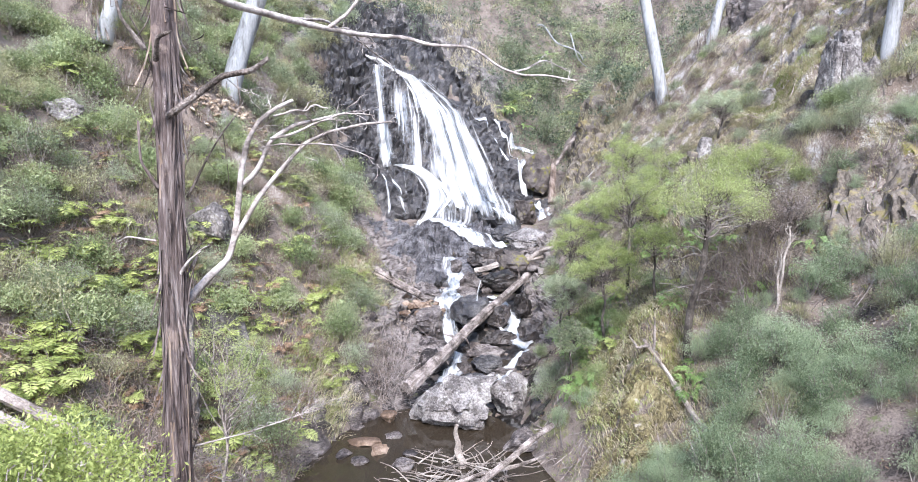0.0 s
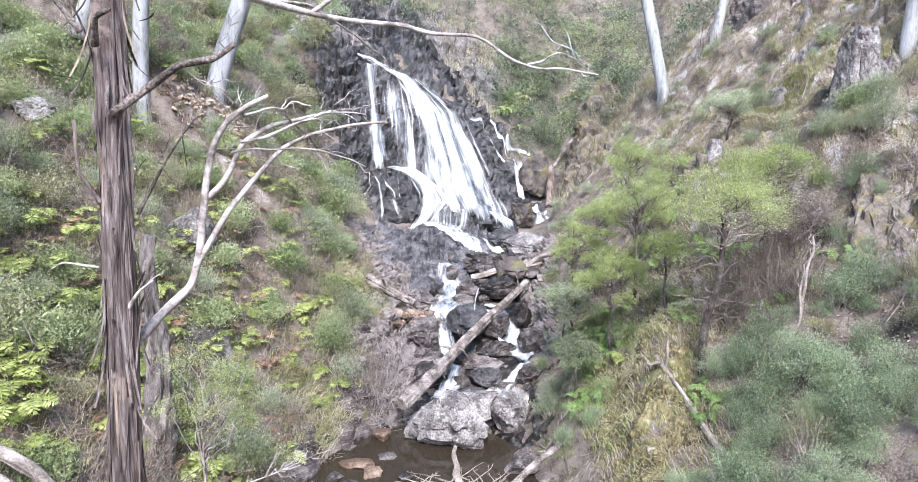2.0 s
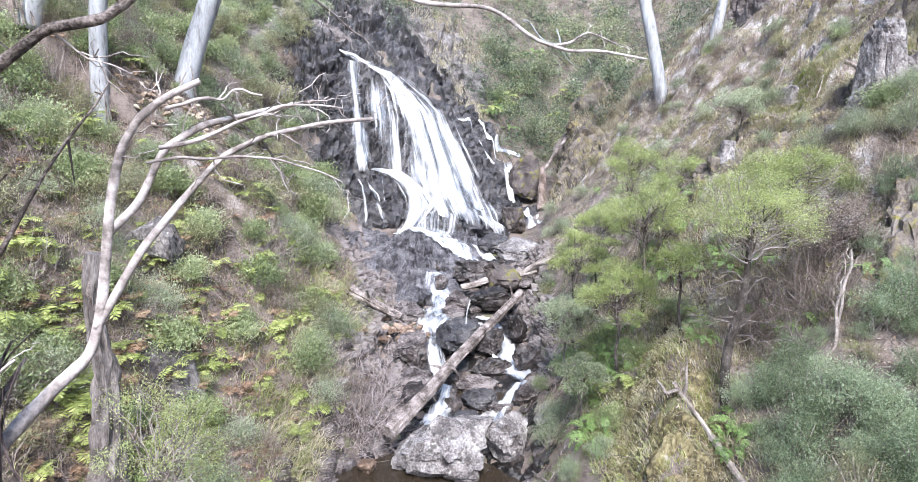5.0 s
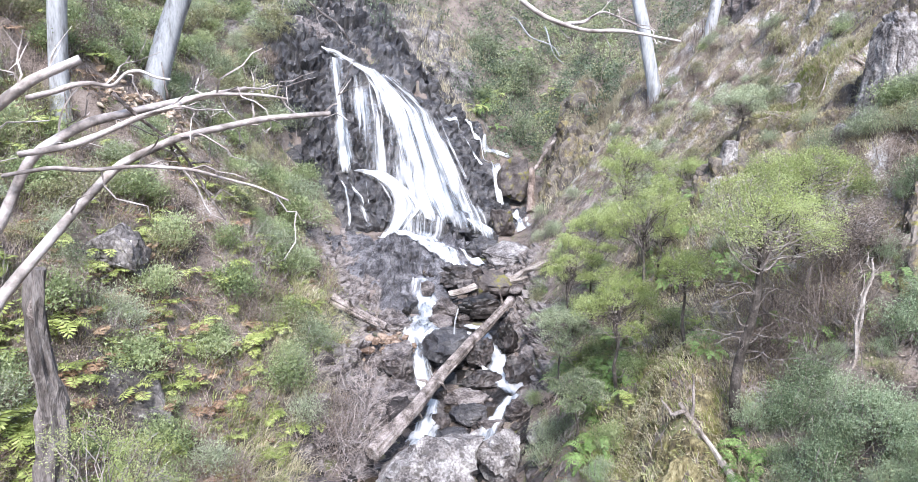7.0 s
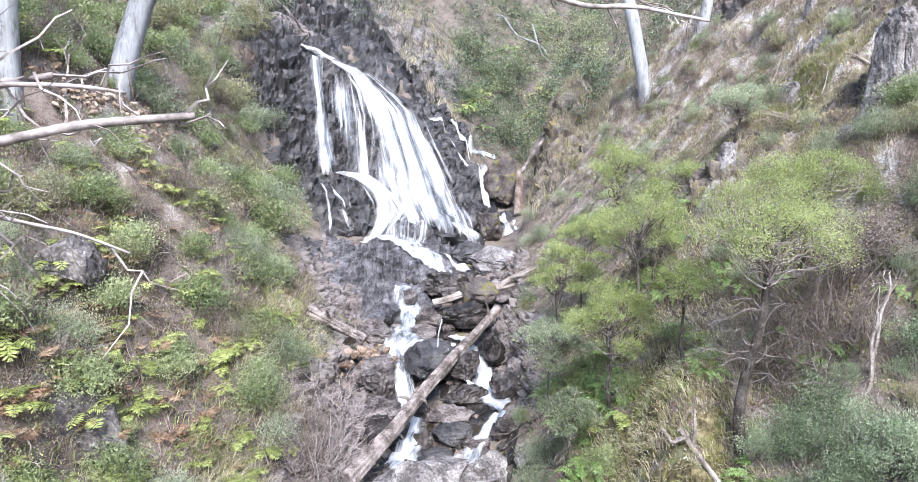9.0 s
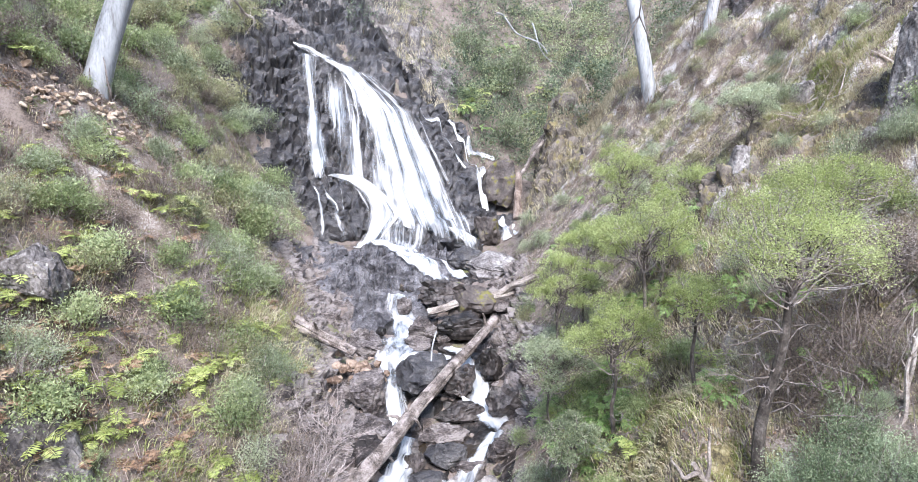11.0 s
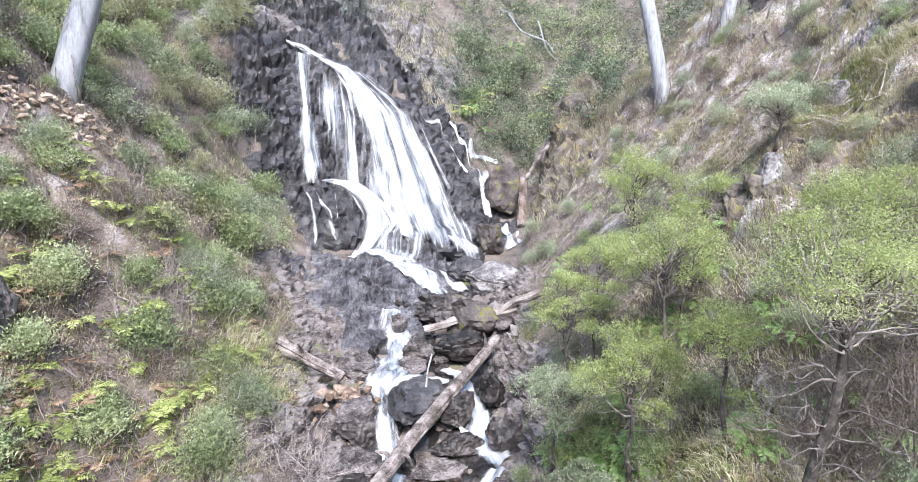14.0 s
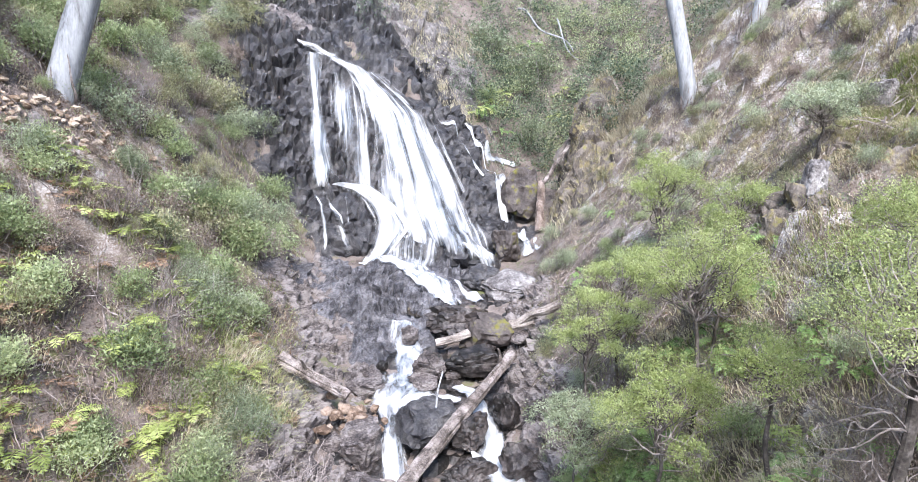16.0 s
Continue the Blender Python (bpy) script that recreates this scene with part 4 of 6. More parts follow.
# ---- dead wood ----
def tube(pts, radii, sides=7, lump=0.0, seed=0.0):
    """A bent, tapering round: its vertices and faces."""
    p = np.asarray(pts, float)
    r = np.asarray(radii, float)
    d = np.gradient(p, axis=0)
    d /= np.linalg.norm(d, axis=1)[:, None] + 1e-9
    up = np.array([[1.0, 0.13, 0]]) if np.abs(d[:, 2]).mean() > 0.6 else np.array([[0.09, 0.05, 1.0]])
    a = np.cross(d, up)
    a /= np.linalg.norm(a, axis=1)[:, None] + 1e-9
    b = np.cross(d, a)
    t = np.linspace(0, 2 * np.pi, sides, endpoint=False)
    rr = np.repeat(r[:, None], sides, 1)
    if lump:
        T, K = np.meshgrid(t, np.arange(len(p)))
        rr = rr * (1 + lump * fbm(np.cos(T) * 1.7 + seed, np.sin(T) * 1.7, K * 0.22, 3) + 0.5 * lump * fbm(np.cos(T) * 6 + seed, np.sin(T) * 6, K * 0.04, 2))
    v = p[:, None] + rr[..., None] * (np.cos(t)[None, :, None] * a[:, None] + np.sin(t)[None, :, None] * b[:, None])
    n = len(p)
    i, j = np.meshgrid(np.arange(n - 1), np.arange(sides), indexing="ij")
    q = np.stack([i * sides + j, i * sides + (j + 1) % sides, (i + 1) * sides + (j + 1) % sides, (i + 1) * sides + j], -1).reshape(-1, 4).tolist()
    return v.reshape(-1, 3), q + [list(range(sides))[::-1], list(range((n - 1) * sides, n * sides))]


def bent(a, b, n, sag, seed):
    """A crooked line from a to b."""
    r = np.random.default_rng(seed)
    a, b = np.asarray(a, float), np.asarray(b, float)
    u = np.linspace(0, 1, n)[:, None]
    p = a + (b - a) * u
    w = r.normal(size=(4, 3)) * sag
    for k in range(4):
        p = p + w[k] * np.sin(np.pi * (k + 1) * u) / (k + 1)
    return p


def blade(q, w):
    """A thin tapering twig of three-cornered section, open below."""
    n = len(q)
    d = np.gradient(q, axis=0)
    s = np.cross(d, (0.31, 0.22, 0.9))
    s /= np.linalg.norm(s, axis=1)[:, None] + 1e-9
    s = s * (w * np.linspace(1, 0.3, n))[:, None]
    v = np.concatenate([q - s, q + s])
    return v, [[k, k + 1, n + k + 1, n + k] for k in range(n - 1)]


def twigs(line, n, length, radius, seed, spread=0.7):
    """Side twigs along a line, themselves forked."""
    r = np.random.default_rng(seed)
    out = []
    for _ in range(n):
        k = r.integers(len(line) // 3, len(line))
        d = line[min(k + 1, len(line) - 1)] - line[max(k - 1, 0)]
        d = d / (np.linalg.norm(d) + 1e-9) + r.normal(size=3) * spread
        e = line[k] + d / np.linalg.norm(d) * length * r.uniform(0.4, 1)
        q = bent(line[k], e, 6, length * 0.08, int(r.integers(1e6)))
        out.append(tube(q, np.linspace(radius, radius * 0.3, 6), 3))
        for _ in range(2):
            f = q[3] + (d / np.linalg.norm(d) + r.normal(size=3) * 0.6) * length * 0.35
            out.append(blade(bent(q[3], f, 4, length * 0.04, int(r.integers(1e6))), radius * 0.6))
    return out


def log(name, a, b, r0, r1, seed, mat, label, sag=0.12, stubs=3, n=40):
    p = bent(a, b, n, sag, seed)
    v, f = tube(p, np.linspace(r0, r1, n), 32, 0.14, seed)
    T, K = np.meshgrid(np.linspace(0, 2 * np.pi, 32, endpoint=False), np.arange(n))
    groove = 0.13 * fbm(np.cos(T) * 5 + seed, np.sin(T) * 5, K * 0.06, 3).ravel()
    ob = mesh_object(name, np.repeat(p, 32, 0) + (v - np.repeat(p, 32, 0)) * (1 + groove)[:, None], f, mat, smooth=False)
    rr = np.random.default_rng(seed)
    for _ in range(stubs):
        k = int(rr.integers(5, n - 3))
        d = rr.normal(size=3)
        d /= np.linalg.norm(d)
        e = p[k] + d * (r0 * 2 + 0.15)
        mesh_object("branch_stub", *tube(bent(p[k], e, 5, 0.03, seed + 1), np.linspace(r1 * 0.5, r1 * 0.15, 5), 6), mat, ob)
    return tagged(ob, label, "log")


trunk_wood = material("grey_brown_fallen_wood", [(0.3, (0.053, 0.043, 0.037)), (0.46, (0.159, 0.132, 0.118)), (0.6, (0.265, 0.228, 0.209)), (0.78, (0.397, 0.351, 0.330))], 2.6, grit=1.1, fine=34, bump=0.8, dist=0.05)
log("fallen_tree", (-1.75, 20.9, 2.0), (3.2, 29.4, 3.95), 0.21, 0.16, 101, trunk_wood, "long weathered grey trunk fallen across the stream", 0.1, 4, 60)
log("bleached_log", (0.75, 31.0, 3.75), (4.1, 31.0, 4.5), 0.13, 0.16, 102, grey_wood, "bleached log lying over dark boulders", 0.04, 2)
log("bleached_log", (3.3, 31.2, 4.35), (4.9, 30.4, 5.3), 0.12, 0.15, 103, grey_wood, "pale log leaning on the bank above boulders", 0.05, 1)
log("fallen_log", (-3.7, 27.6, 4.55), (-1.7, 27.0, 3.65), 0.22, 0.14, 104, trunk_wood, "short rotten log beside the stone pile", 0.08, 3)
log("gully_log", (6.05, 42.2, 5.7), (6.3, 43.3, 8.1), 0.22, 0.17, 105, material("red_brown_log", [(0.3, (0.08, 0.058, 0.048)), (0.5, (0.17, 0.128, 0.105)), (0.75, (0.3, 0.25, 0.22))], 2, fine=20, bump=0.6), "bare red-brown trunk standing in the side gully", 0.12, 2, 14)
log("gully_log", (6.25, 43.2, 8.0), (7.7, 43.6, 10.0), 0.12, 0.08, 106, trunk_wood, "thin dead limb leaning against the spur", 0.1, 3)
log("gully_branch", (6.7, 57.6, 19.0), (10.3, 55.6, 15.9), 0.07, 0.03, 121, white_bark, "long bleached bare branch hanging in gully scrub", 0.25, 5)
log("gully_branch", (9.3, 56.6, 18.2), (10.6, 55.2, 15.3), 0.05, 0.02, 122, white_bark, "bleached bare branch hanging in gully scrub", 0.2, 4)
log("midstream_pole", (0.55, 26.0, 2.9), (0.95, 27.2, 4.25), 0.035, 0.02, 107, white_bark, "thin bleached pole leaning in midstream", 0.03, 0)
log("fallen_log", (-9.4, 11.9, 5.95), (-6.9, 12.0, 4.15), 0.13, 0.1, 108, grey_wood, "pale fallen log on the ferny slope", 0.05, 2)
log("fallen_log", (-9.0, 11.3, 5.8), (-7.0, 11.4, 4.4), 0.11, 0.09, 109, grey_wood, "pale fallen log on the ferny slope", 0.05, 1)
log("driftwood_log", (0.2, 15.6, 1.3), (2.7, 17.4, 2.4), 0.1, 0.07, 110, trunk_wood, "weathered driftwood log beside the pool", 0.03, 3)
log("driftwood_log", (-0.4, 16.0, 1.25), (2.6, 16.7, 1.95), 0.06, 0.035, 111, trunk_wood, "thin driftwood log beside the pool", 0.04, 3)
log("driftwood_stump", (0.1, 17.5, 1.0), (-0.05, 17.7, 2.25), 0.12, 0.05, 112, grey_wood, "splintered pale stump in the driftwood", 0.05, 4)
for k in range(80):
    a = np.array([rng.uniform(-1.3, 1.6), rng.uniform(15.6, 17.6), rng.uniform(1.0, 1.25)])
    d = rng.uniform(0.6, 1.6)
    w = rng.uniform(-0.6, 3.6)
    q = bent(a, a + (d * math.cos(w), d * math.sin(w) * 0.5, rng.uniform(0.0, 0.5)), 10, 0.04, 300 + k)
    stick = mesh_object("driftwood_stick", *joined([tube(q, np.linspace(0.026, 0.008, 10), 5)] + twigs(q, 1, 0.25, 0.008, 400 + k)), grey_wood if k % 3 else trunk_wood)
    tagged(stick, "bleached stick in the driftwood heap", "stick", "driftwood heap by the pool")

# snag leaning over the mossy knoll, with a forked top
snag_line = resample([(5.98, 13.9, 3.65), (5.86, 14.7, 3.75), (5.82, 15.4, 3.85), (5.75, 16.0, 4.05), (5.6, 16.6, 4.35), (5.3, 17.0, 4.75), (5.07, 17.0, 5.1)], 30)
snag = mesh_object("dead_snag", *tube(snag_line, np.linspace(0.1, 0.05, 30), 8, 0.2), grey_wood)
tagged(snag, "crooked grey dead branch over the mossy knoll", "dead branch")
mesh_object("fork", *tube(bent(snag_line[-4], (5.3, 17.0, 5.75), 10, 0.08, 7), np.linspace(0.05, 0.015, 10), 6), grey_wood, snag)
mesh_object("fork", *tube(bent(snag_line[-2], (4.7, 17.0, 5.25), 10, 0.08, 8), np.linspace(0.05, 0.012, 10), 6), grey_wood, snag)
# broken grey stump trunk on the ferny slope
sn = bent((-7.05, 15.3, float(ground_z(-7.05, 15.3)) - 0.2), (-6.85, 15.5, 8.5), 40, 0.08, 21)
stump = mesh_object("broken_trunk", *tube(sn, np.linspace(0.36, 0.13, 40), 18, 0.4, 3), material("weathered_trunk", [(0.3, (0.06, 0.051, 0.047)), (0.5, (0.15, 0.132, 0.123)), (0.75, (0.28, 0.255, 0.24))], 2.5, fine=24, bump=0.9, dist=0.05, stretch=(2, 2, 0.3)))
tagged(stump, "splintered grey dead trunk on the ferny slope", "dead tree")
mesh_object("splinter", *tube(bent(sn[-8], sn[-8] + (-0.1, 0, 0.9), 8, 0.04, 3), np.linspace(0.09, 0.01, 8), 6), trunk_wood, stump)
mesh_object("splinter", *tube(bent(sn[-14], sn[-14] + (0.22, 0, 0.6), 8, 0.04, 4), np.linspace(0.08, 0.01, 8), 6), trunk_wood, stump)
for x, y, h, seed in ((8.35, 16.3, 2.0, 31), (8.15, 16.2, 1.6, 32)):
    z0 = float(ground_z(x, y)) - 0.1
    q = bent((x, y, z0), (x + 0.05, y, z0 + h), 16, 0.06, seed)
    pole = mesh_object("dead_sapling", *joined([tube(q, np.linspace(0.05, 0.02, 16), 6)] + twigs(q, 7, 0.5, 0.012, seed)), grey_wood)
    tagged(pole, "bare grey dead sapling in scrub", "dead tree", "dead saplings")


# ---- leaves ----
def leaf_stops(dark, mid, light):
    return [(0.2, dark), (0.5, mid), (0.8, light)]


wattle_leaf = material("wattle_leaf", leaf_stops((0.19, 0.23, 0.085), (0.36, 0.415, 0.165), (0.52, 0.575, 0.28)), 1.2, fine=4, bump=0, rough=0.6, island=0.28, objvar=0.15, leaf=0.5)
green_leaf = material("green_shrub_leaf", leaf_stops((0.129, 0.166, 0.078), (0.294, 0.354, 0.175), (0.460, 0.506, 0.294)), 1.2, fine=4, bump=0, rough=0.7, island=0.4, objvar=0.4, leaf=0.42)
grey_leaf = material("grey_green_leaf", leaf_stops((0.12, 0.145, 0.085), (0.29, 0.335, 0.21), (0.46, 0.5, 0.35)), 1.2, fine=4, bump=0, rough=0.75, island=0.4, objvar=0.45, leaf=0.4)
olive_leaf = material("olive_brown_leaf", leaf_stops((0.13, 0.13, 0.07), (0.3, 0.295, 0.165), (0.47, 0.46, 0.28)), 1.2, fine=4, bump=0, rough=0.7, island=0.5, objvar=0.3, leaf=0.2)
brown_leaf = material("dead_brown_leaf", leaf_stops((0.104, 0.080, 0.064), (0.248, 0.196, 0.164), (0.376, 0.316, 0.272)), 1.2, fine=4, bump=0, rough=0.8, island=0.5, objvar=0.3, leaf=0.25)
feather_leaf = material("dark_brown_feathery_leaf", leaf_stops((0.06, 0.05, 0.042), (0.16, 0.13, 0.11), (0.28, 0.235, 0.205)), 1.2, fine=4, bump=0, rough=0.8, island=0.5, objvar=0.3, leaf=0.25)
fern_leaf = material("bracken_green", leaf_stops((0.17, 0.21, 0.06), (0.35, 0.41, 0.13), (0.52, 0.565, 0.23)), 1.5, fine=5, bump=0, rough=0.55, island=0.4, objvar=0.35, leaf=0.4)
deep_fern_leaf = material("fern_deep_green", leaf_stops((0.07, 0.12, 0.035), (0.17, 0.27, 0.085), (0.3, 0.42, 0.16)), 1.5, fine=5, bump=0, rough=0.5, island=0.4, objvar=0.3, leaf=0.35)
dry_fern_leaf = material("bracken_dead_brown", leaf_stops((0.112, 0.065, 0.039), (0.275, 0.176, 0.112), (0.404, 0.297, 0.202)), 1.5, fine=5, bump=0, rough=0.8, island=0.4, objvar=0.3, leaf=0.2)
straw = material("dry_grass", leaf_stops((0.2, 0.17, 0.115), (0.38, 0.33, 0.225), (0.53, 0.475, 0.35)), 0.6, fine=3, bump=0, rough=0.8, island=0.5, leaf=0.25)
green_grass = material("green_grass", leaf_stops((0.08, 0.1, 0.03), (0.19, 0.22, 0.07), (0.36, 0.38, 0.15)), 0.6, fine=3, bump=0, rough=0.7, island=0.5, leaf=0.3)
twig_mat = material("grey_twig", [(0.25, (0.1, 0.084, 0.078)), (0.5, (0.23, 0.195, 0.18)), (0.75, (0.38, 0.335, 0.315))], 3, fine=12, bump=0, rough=0.9, island=0.4, objvar=0.2)
limb_mat = material("grey_bare_limb", [(0.25, (0.06, 0.051, 0.047)), (0.5, (0.14, 0.12, 0.11)), (0.75, (0.25, 0.22, 0.205))], 3, fine=12, bump=0, rough=0.9)
dark_bark = material("dark_wattle_bark", [(0.25, (0.025, 0.021, 0.018)), (0.5, (0.07, 0.06, 0.052)), (0.75, (0.17, 0.15, 0.135))], 3, fine=18, bump=0.6, rough=0.9)


def leaves(c, size, r, aspect=0.35, up=0.6, out=None, small=False):
    """A leaf, a folded lozenge, at every centre c: vertices and faces."""
    n = len(c)
    d = r.normal(size=(n, 3))
    if out is not None:
        d = d * 0.7 + out
    d /= np.linalg.norm(d, axis=1)[:, None] + 1e-9
    w = r.normal(size=(n, 3)) + np.array([0, 0, up * 2])
    s = np.cross(d, w)
    s /= np.linalg.norm(s, axis=1)[:, None] + 1e-9
    L = (size * r.uniform(0.6, 1.3, n))[:, None]
    if small:
        v = np.stack([c - d * L / 2 - s * L * aspect * 0.45, c - d * L * 0.3 + s * L * aspect * 0.6, c + d * L / 2], 1).reshape(-1, 3)
        return v, np.arange(3 * n).reshape(n, 3)
    v = np.stack([c - d * L / 2, c + s * L * aspect / 2, c + d * L / 2, c - s * L * aspect / 2], 1).reshape(-1, 3)
    return v, np.arange(4 * n).reshape(n, 4)


def shrub(name, seed, leaf_mat, label, n_clump=30, per=27, leaf=0.08, aspect=0.4, flat=0.8, hollow=0.5, tall=1.0, clump=0.17, dense=1.95):
    """A shrub about a metre across: stems and a foliage of leaf clumps with gaps."""
    r = np.random.default_rng(seed)
    e = empty(name)
    d = r.normal(size=(n_clump, 3))
    d[:, 2] = np.abs(d[:, 2]) * 1.2
    d /= np.linalg.norm(d, axis=1)[:, None]
    c = d * r.uniform(hollow, 1, n_clump)[:, None] * np.array([0.5, 0.5, 0.62 * tall]) + [0, 0, 0.22 * tall]
    pieces = []
    for k in range(n_clump):
        if k % 2:
            continue
        q = bent((r.normal() * 0.04, r.normal() * 0.04, -0.15), c[k], 4, 0.05, seed * 100 + k)
        pieces.append(tube(q, np.linspace(0.014, 0.005, 4), 3))
    mesh_object("branchwork", *joined(pieces), twig_mat, e)
    per = int(per * dense * 1.6)
    p = np.repeat(c, per, 0) + r.normal(size=(n_clump * per, 3)) * clump * np.array([1, 1, flat * 0.75])
    o = np.repeat(d, per, 0)
    mesh_object("foliage", *leaves(p, leaf * 0.84, r, aspect, 0.9, o * 0.8, True), leaf_mat, e)
    return tagged(e, label, "shrub")


def twig_shrub(name, seed, label, n=58):
    r = np.random.default_rng(seed)
    pieces = []
    for k in range(n):
        d = r.normal(size=3)
        d[2] = abs(d[2]) * 1.1 + 0.2
        d /= np.linalg.norm(d)
        a = np.array([r.normal() * 0.12, r.normal() * 0.12, -0.1])
        q = bent(a, a + d * r.uniform(0.5, 0.9), 5, 0.07, seed * 77 + k)
        pieces.append(blade(q, 0.008))
        pieces += [blade(bent(q[j], q[j] + (d + r.normal(size=3) * 0.6) * r.uniform(0.15, 0.35), 3, 0.02, seed + k * 9 + j), 0.0045) for j in (1, 2, 3, 3, 4)]
    ob = mesh_object(name, *joined(pieces), twig_mat)
    return tagged(ob, label, "dead shrub")


def frond(r, base, yaw, length, arch, n, width, start=0.25):
    """One fern frond: a rachis strip and leaflets in pairs."""
    u = np.linspace(0, 1, n)
    h = np.stack([np.cos(yaw) * length * u * (0.75 + 0.25 * (1 - u)), np.sin(yaw) * length * u * (0.75 + 0.25 * (1 - u)), length * (arch * u - arch * 1.05 * u**2.2)], 1) + base
    side = np.array([-np.sin(yaw), np.cos(yaw), 0])
    vs, fs = [], []
    for k in range(n - 1):
        a, b = h[k], h[k + 1]
        w = 0.006
        i = len(vs)
        vs += [a - side * w, a + side * w, b + side * w, b - side * w]
        fs.append([i, i + 1, i + 2, i + 3])
        if u[k] < start:
            continue
        L = width * np.sin(np.pi * min(1, 0.18 + 0.82 * (u[k] - start) / (1 - start))) * r.uniform(0.8, 1.1)
        fwd = (b - a)
        for s in (-1, 1):
            i = len(vs)
            tip = a + side * s * L + fwd * 0.8 + np.array([0, 0, -0.12 * L + r.normal() * 0.02])
            mid = (a + tip) / 2
            vs += [a, mid - fwd * 0.5, tip, mid + fwd * 0.5]
            fs.append([i, i + 1, i + 2, i + 3])
    return np.array(vs), fs


def fern(name, seed, mat, label, n=8, length=0.75, arch=0.9, width=0.2, stalk=0.3, pairs=13):
    r = np.random.default_rng(seed)
    pieces = [frond(r, np.array([r.normal() * 0.05, r.normal() * 0.05, stalk * r.uniform(0.3, 1)]), 2 * np.pi * (k + r.uniform(0, 0.8)) / n, length * r.uniform(0.7, 1.1), arch * r.uniform(0.5, 1.2), pairs, width) for k in range(n)]
    pieces += [tube(bent((0, 0, -0.2), (r.normal() * 0.06, r.normal() * 0.06, stalk), 4, 0.02, seed + k), np.linspace(0.012, 0.006, 4), 3) for k in range(3)]
    ob = mesh_object(name, *joined(pieces), mat)
    return tagged(ob, label, "fern")


def wattle(name, x, y, top, label, crown=(0.0, 0.0, 1.1), depth=0.9, pads=22, per=150, seed=1, leaf=0.07, mat=None, bare=0.66, thick=0.07, base=None, bark=None, dead=4):
    """A small tree: tapered dark trunk, crooked limbs and a crown of flat leaf pads with gaps. crown: offset x, y and radius."""
    r = np.random.default_rng(seed)
    z0 = float(ground_z(x, y)) - 0.15 if base is None else base
    e = empty(name, pose(x, y, z0))
    h = top - z0
    cx, cy, cr = crown
    tk = bent((0, 0, 0), (cx * 0.8, cy * 0.8, h - depth * 0.55), 18, 0.1, seed)
    mesh_object("trunk", *tube(tk, np.linspace(thick, thick * 0.4, 18), 9, 0.15, seed), bark or dark_bark, e)
    lobes = max(10, int(pads * 0.6))
    k = (np.arange(lobes) + 0.5) / lobes
    rise = 1 - 1.35 * k
    a = np.arange(lobes) * 2.4 + r.uniform(0, 6.28) + r.normal(size=lobes) * 0.4
    rad = np.sqrt(np.clip(1 - rise**2, 0.02, 1)) * cr * 0.74 * r.uniform(0.75, 1.12, lobes)
    lr = cr * r.uniform(0.2, 0.38, lobes)
    top_of = np.stack([cx + rad * np.cos(a), cy + rad * np.sin(a), h - depth * (0.58 - 0.4 * rise + r.normal(size=lobes) * 0.07)], 1)
    # tufts on the upper shell of each lobe
    per_lobe = 30
    g = r.normal(size=(lobes * per_lobe, 3))
    g[:, 2] = np.abs(g[:, 2]) * 1.1 - 0.45
    g /= np.linalg.norm(g, axis=1)[:, None]
    c = np.repeat(top_of, per_lobe, 0) + g * (np.repeat(lr, per_lobe) * r.uniform(0.7, 1.08, len(g)))[:, None] * [1.15, 1.15, 0.85]
    pads = min(len(c), pads * 2)
    tips = c[r.choice(len(c), pads, replace=False)]
    limbs, fine = [], []
    for k in range(pads):
        s = tk[int(r.integers(int(18 * bare), 17))]
        q = bent(s, tips[k] - [0, 0, 0.05], 9, 0.1 * cr, seed * 31 + k)
        limbs.append(tube(q, np.linspace(min(0.018, thick * 0.3), 0.005, 9), 5))
        fine += twigs(q, 2, 0.35, 0.008, seed * 57 + k)
    for k, l in enumerate(limbs[:6]):
        mesh_object("limb", *l, bark or dark_bark, e)
    mesh_object("branchwork", *joined(limbs[6:] + fine), twig_mat, e)
    for k in range(dead):
        s = tk[int(r.integers(5, 13))]
        w = r.uniform(0, 2 * np.pi)
        q = bent(s, s + np.array((math.cos(w), math.sin(w), r.uniform(-0.1, 0.45))) * cr * r.uniform(0.6, 1.25), 10, 0.12, seed * 91 + k)
        mesh_object("bare_limb", *joined([tube(q, np.linspace(min(0.015, thick * 0.25), 0.004, 10), 5)] + twigs(q, 7, 0.4, 0.006, seed * 13 + k)), limb_mat, e)
    per = max(28, int(per * 0.23))
    p = np.repeat(c, per, 0) + r.normal(size=(len(c) * per, 3)) * np.repeat(np.repeat(lr, per_lobe), per)[:, None] * np.array([0.26, 0.26, 0.16])
    mesh_object("crown", *leaves(p, min(leaf, 0.06), r, 0.36, 0.7, np.repeat(g, per, 0) * 0.7), mat or wattle_leaf, e)
    return tagged(e, label, "tree")


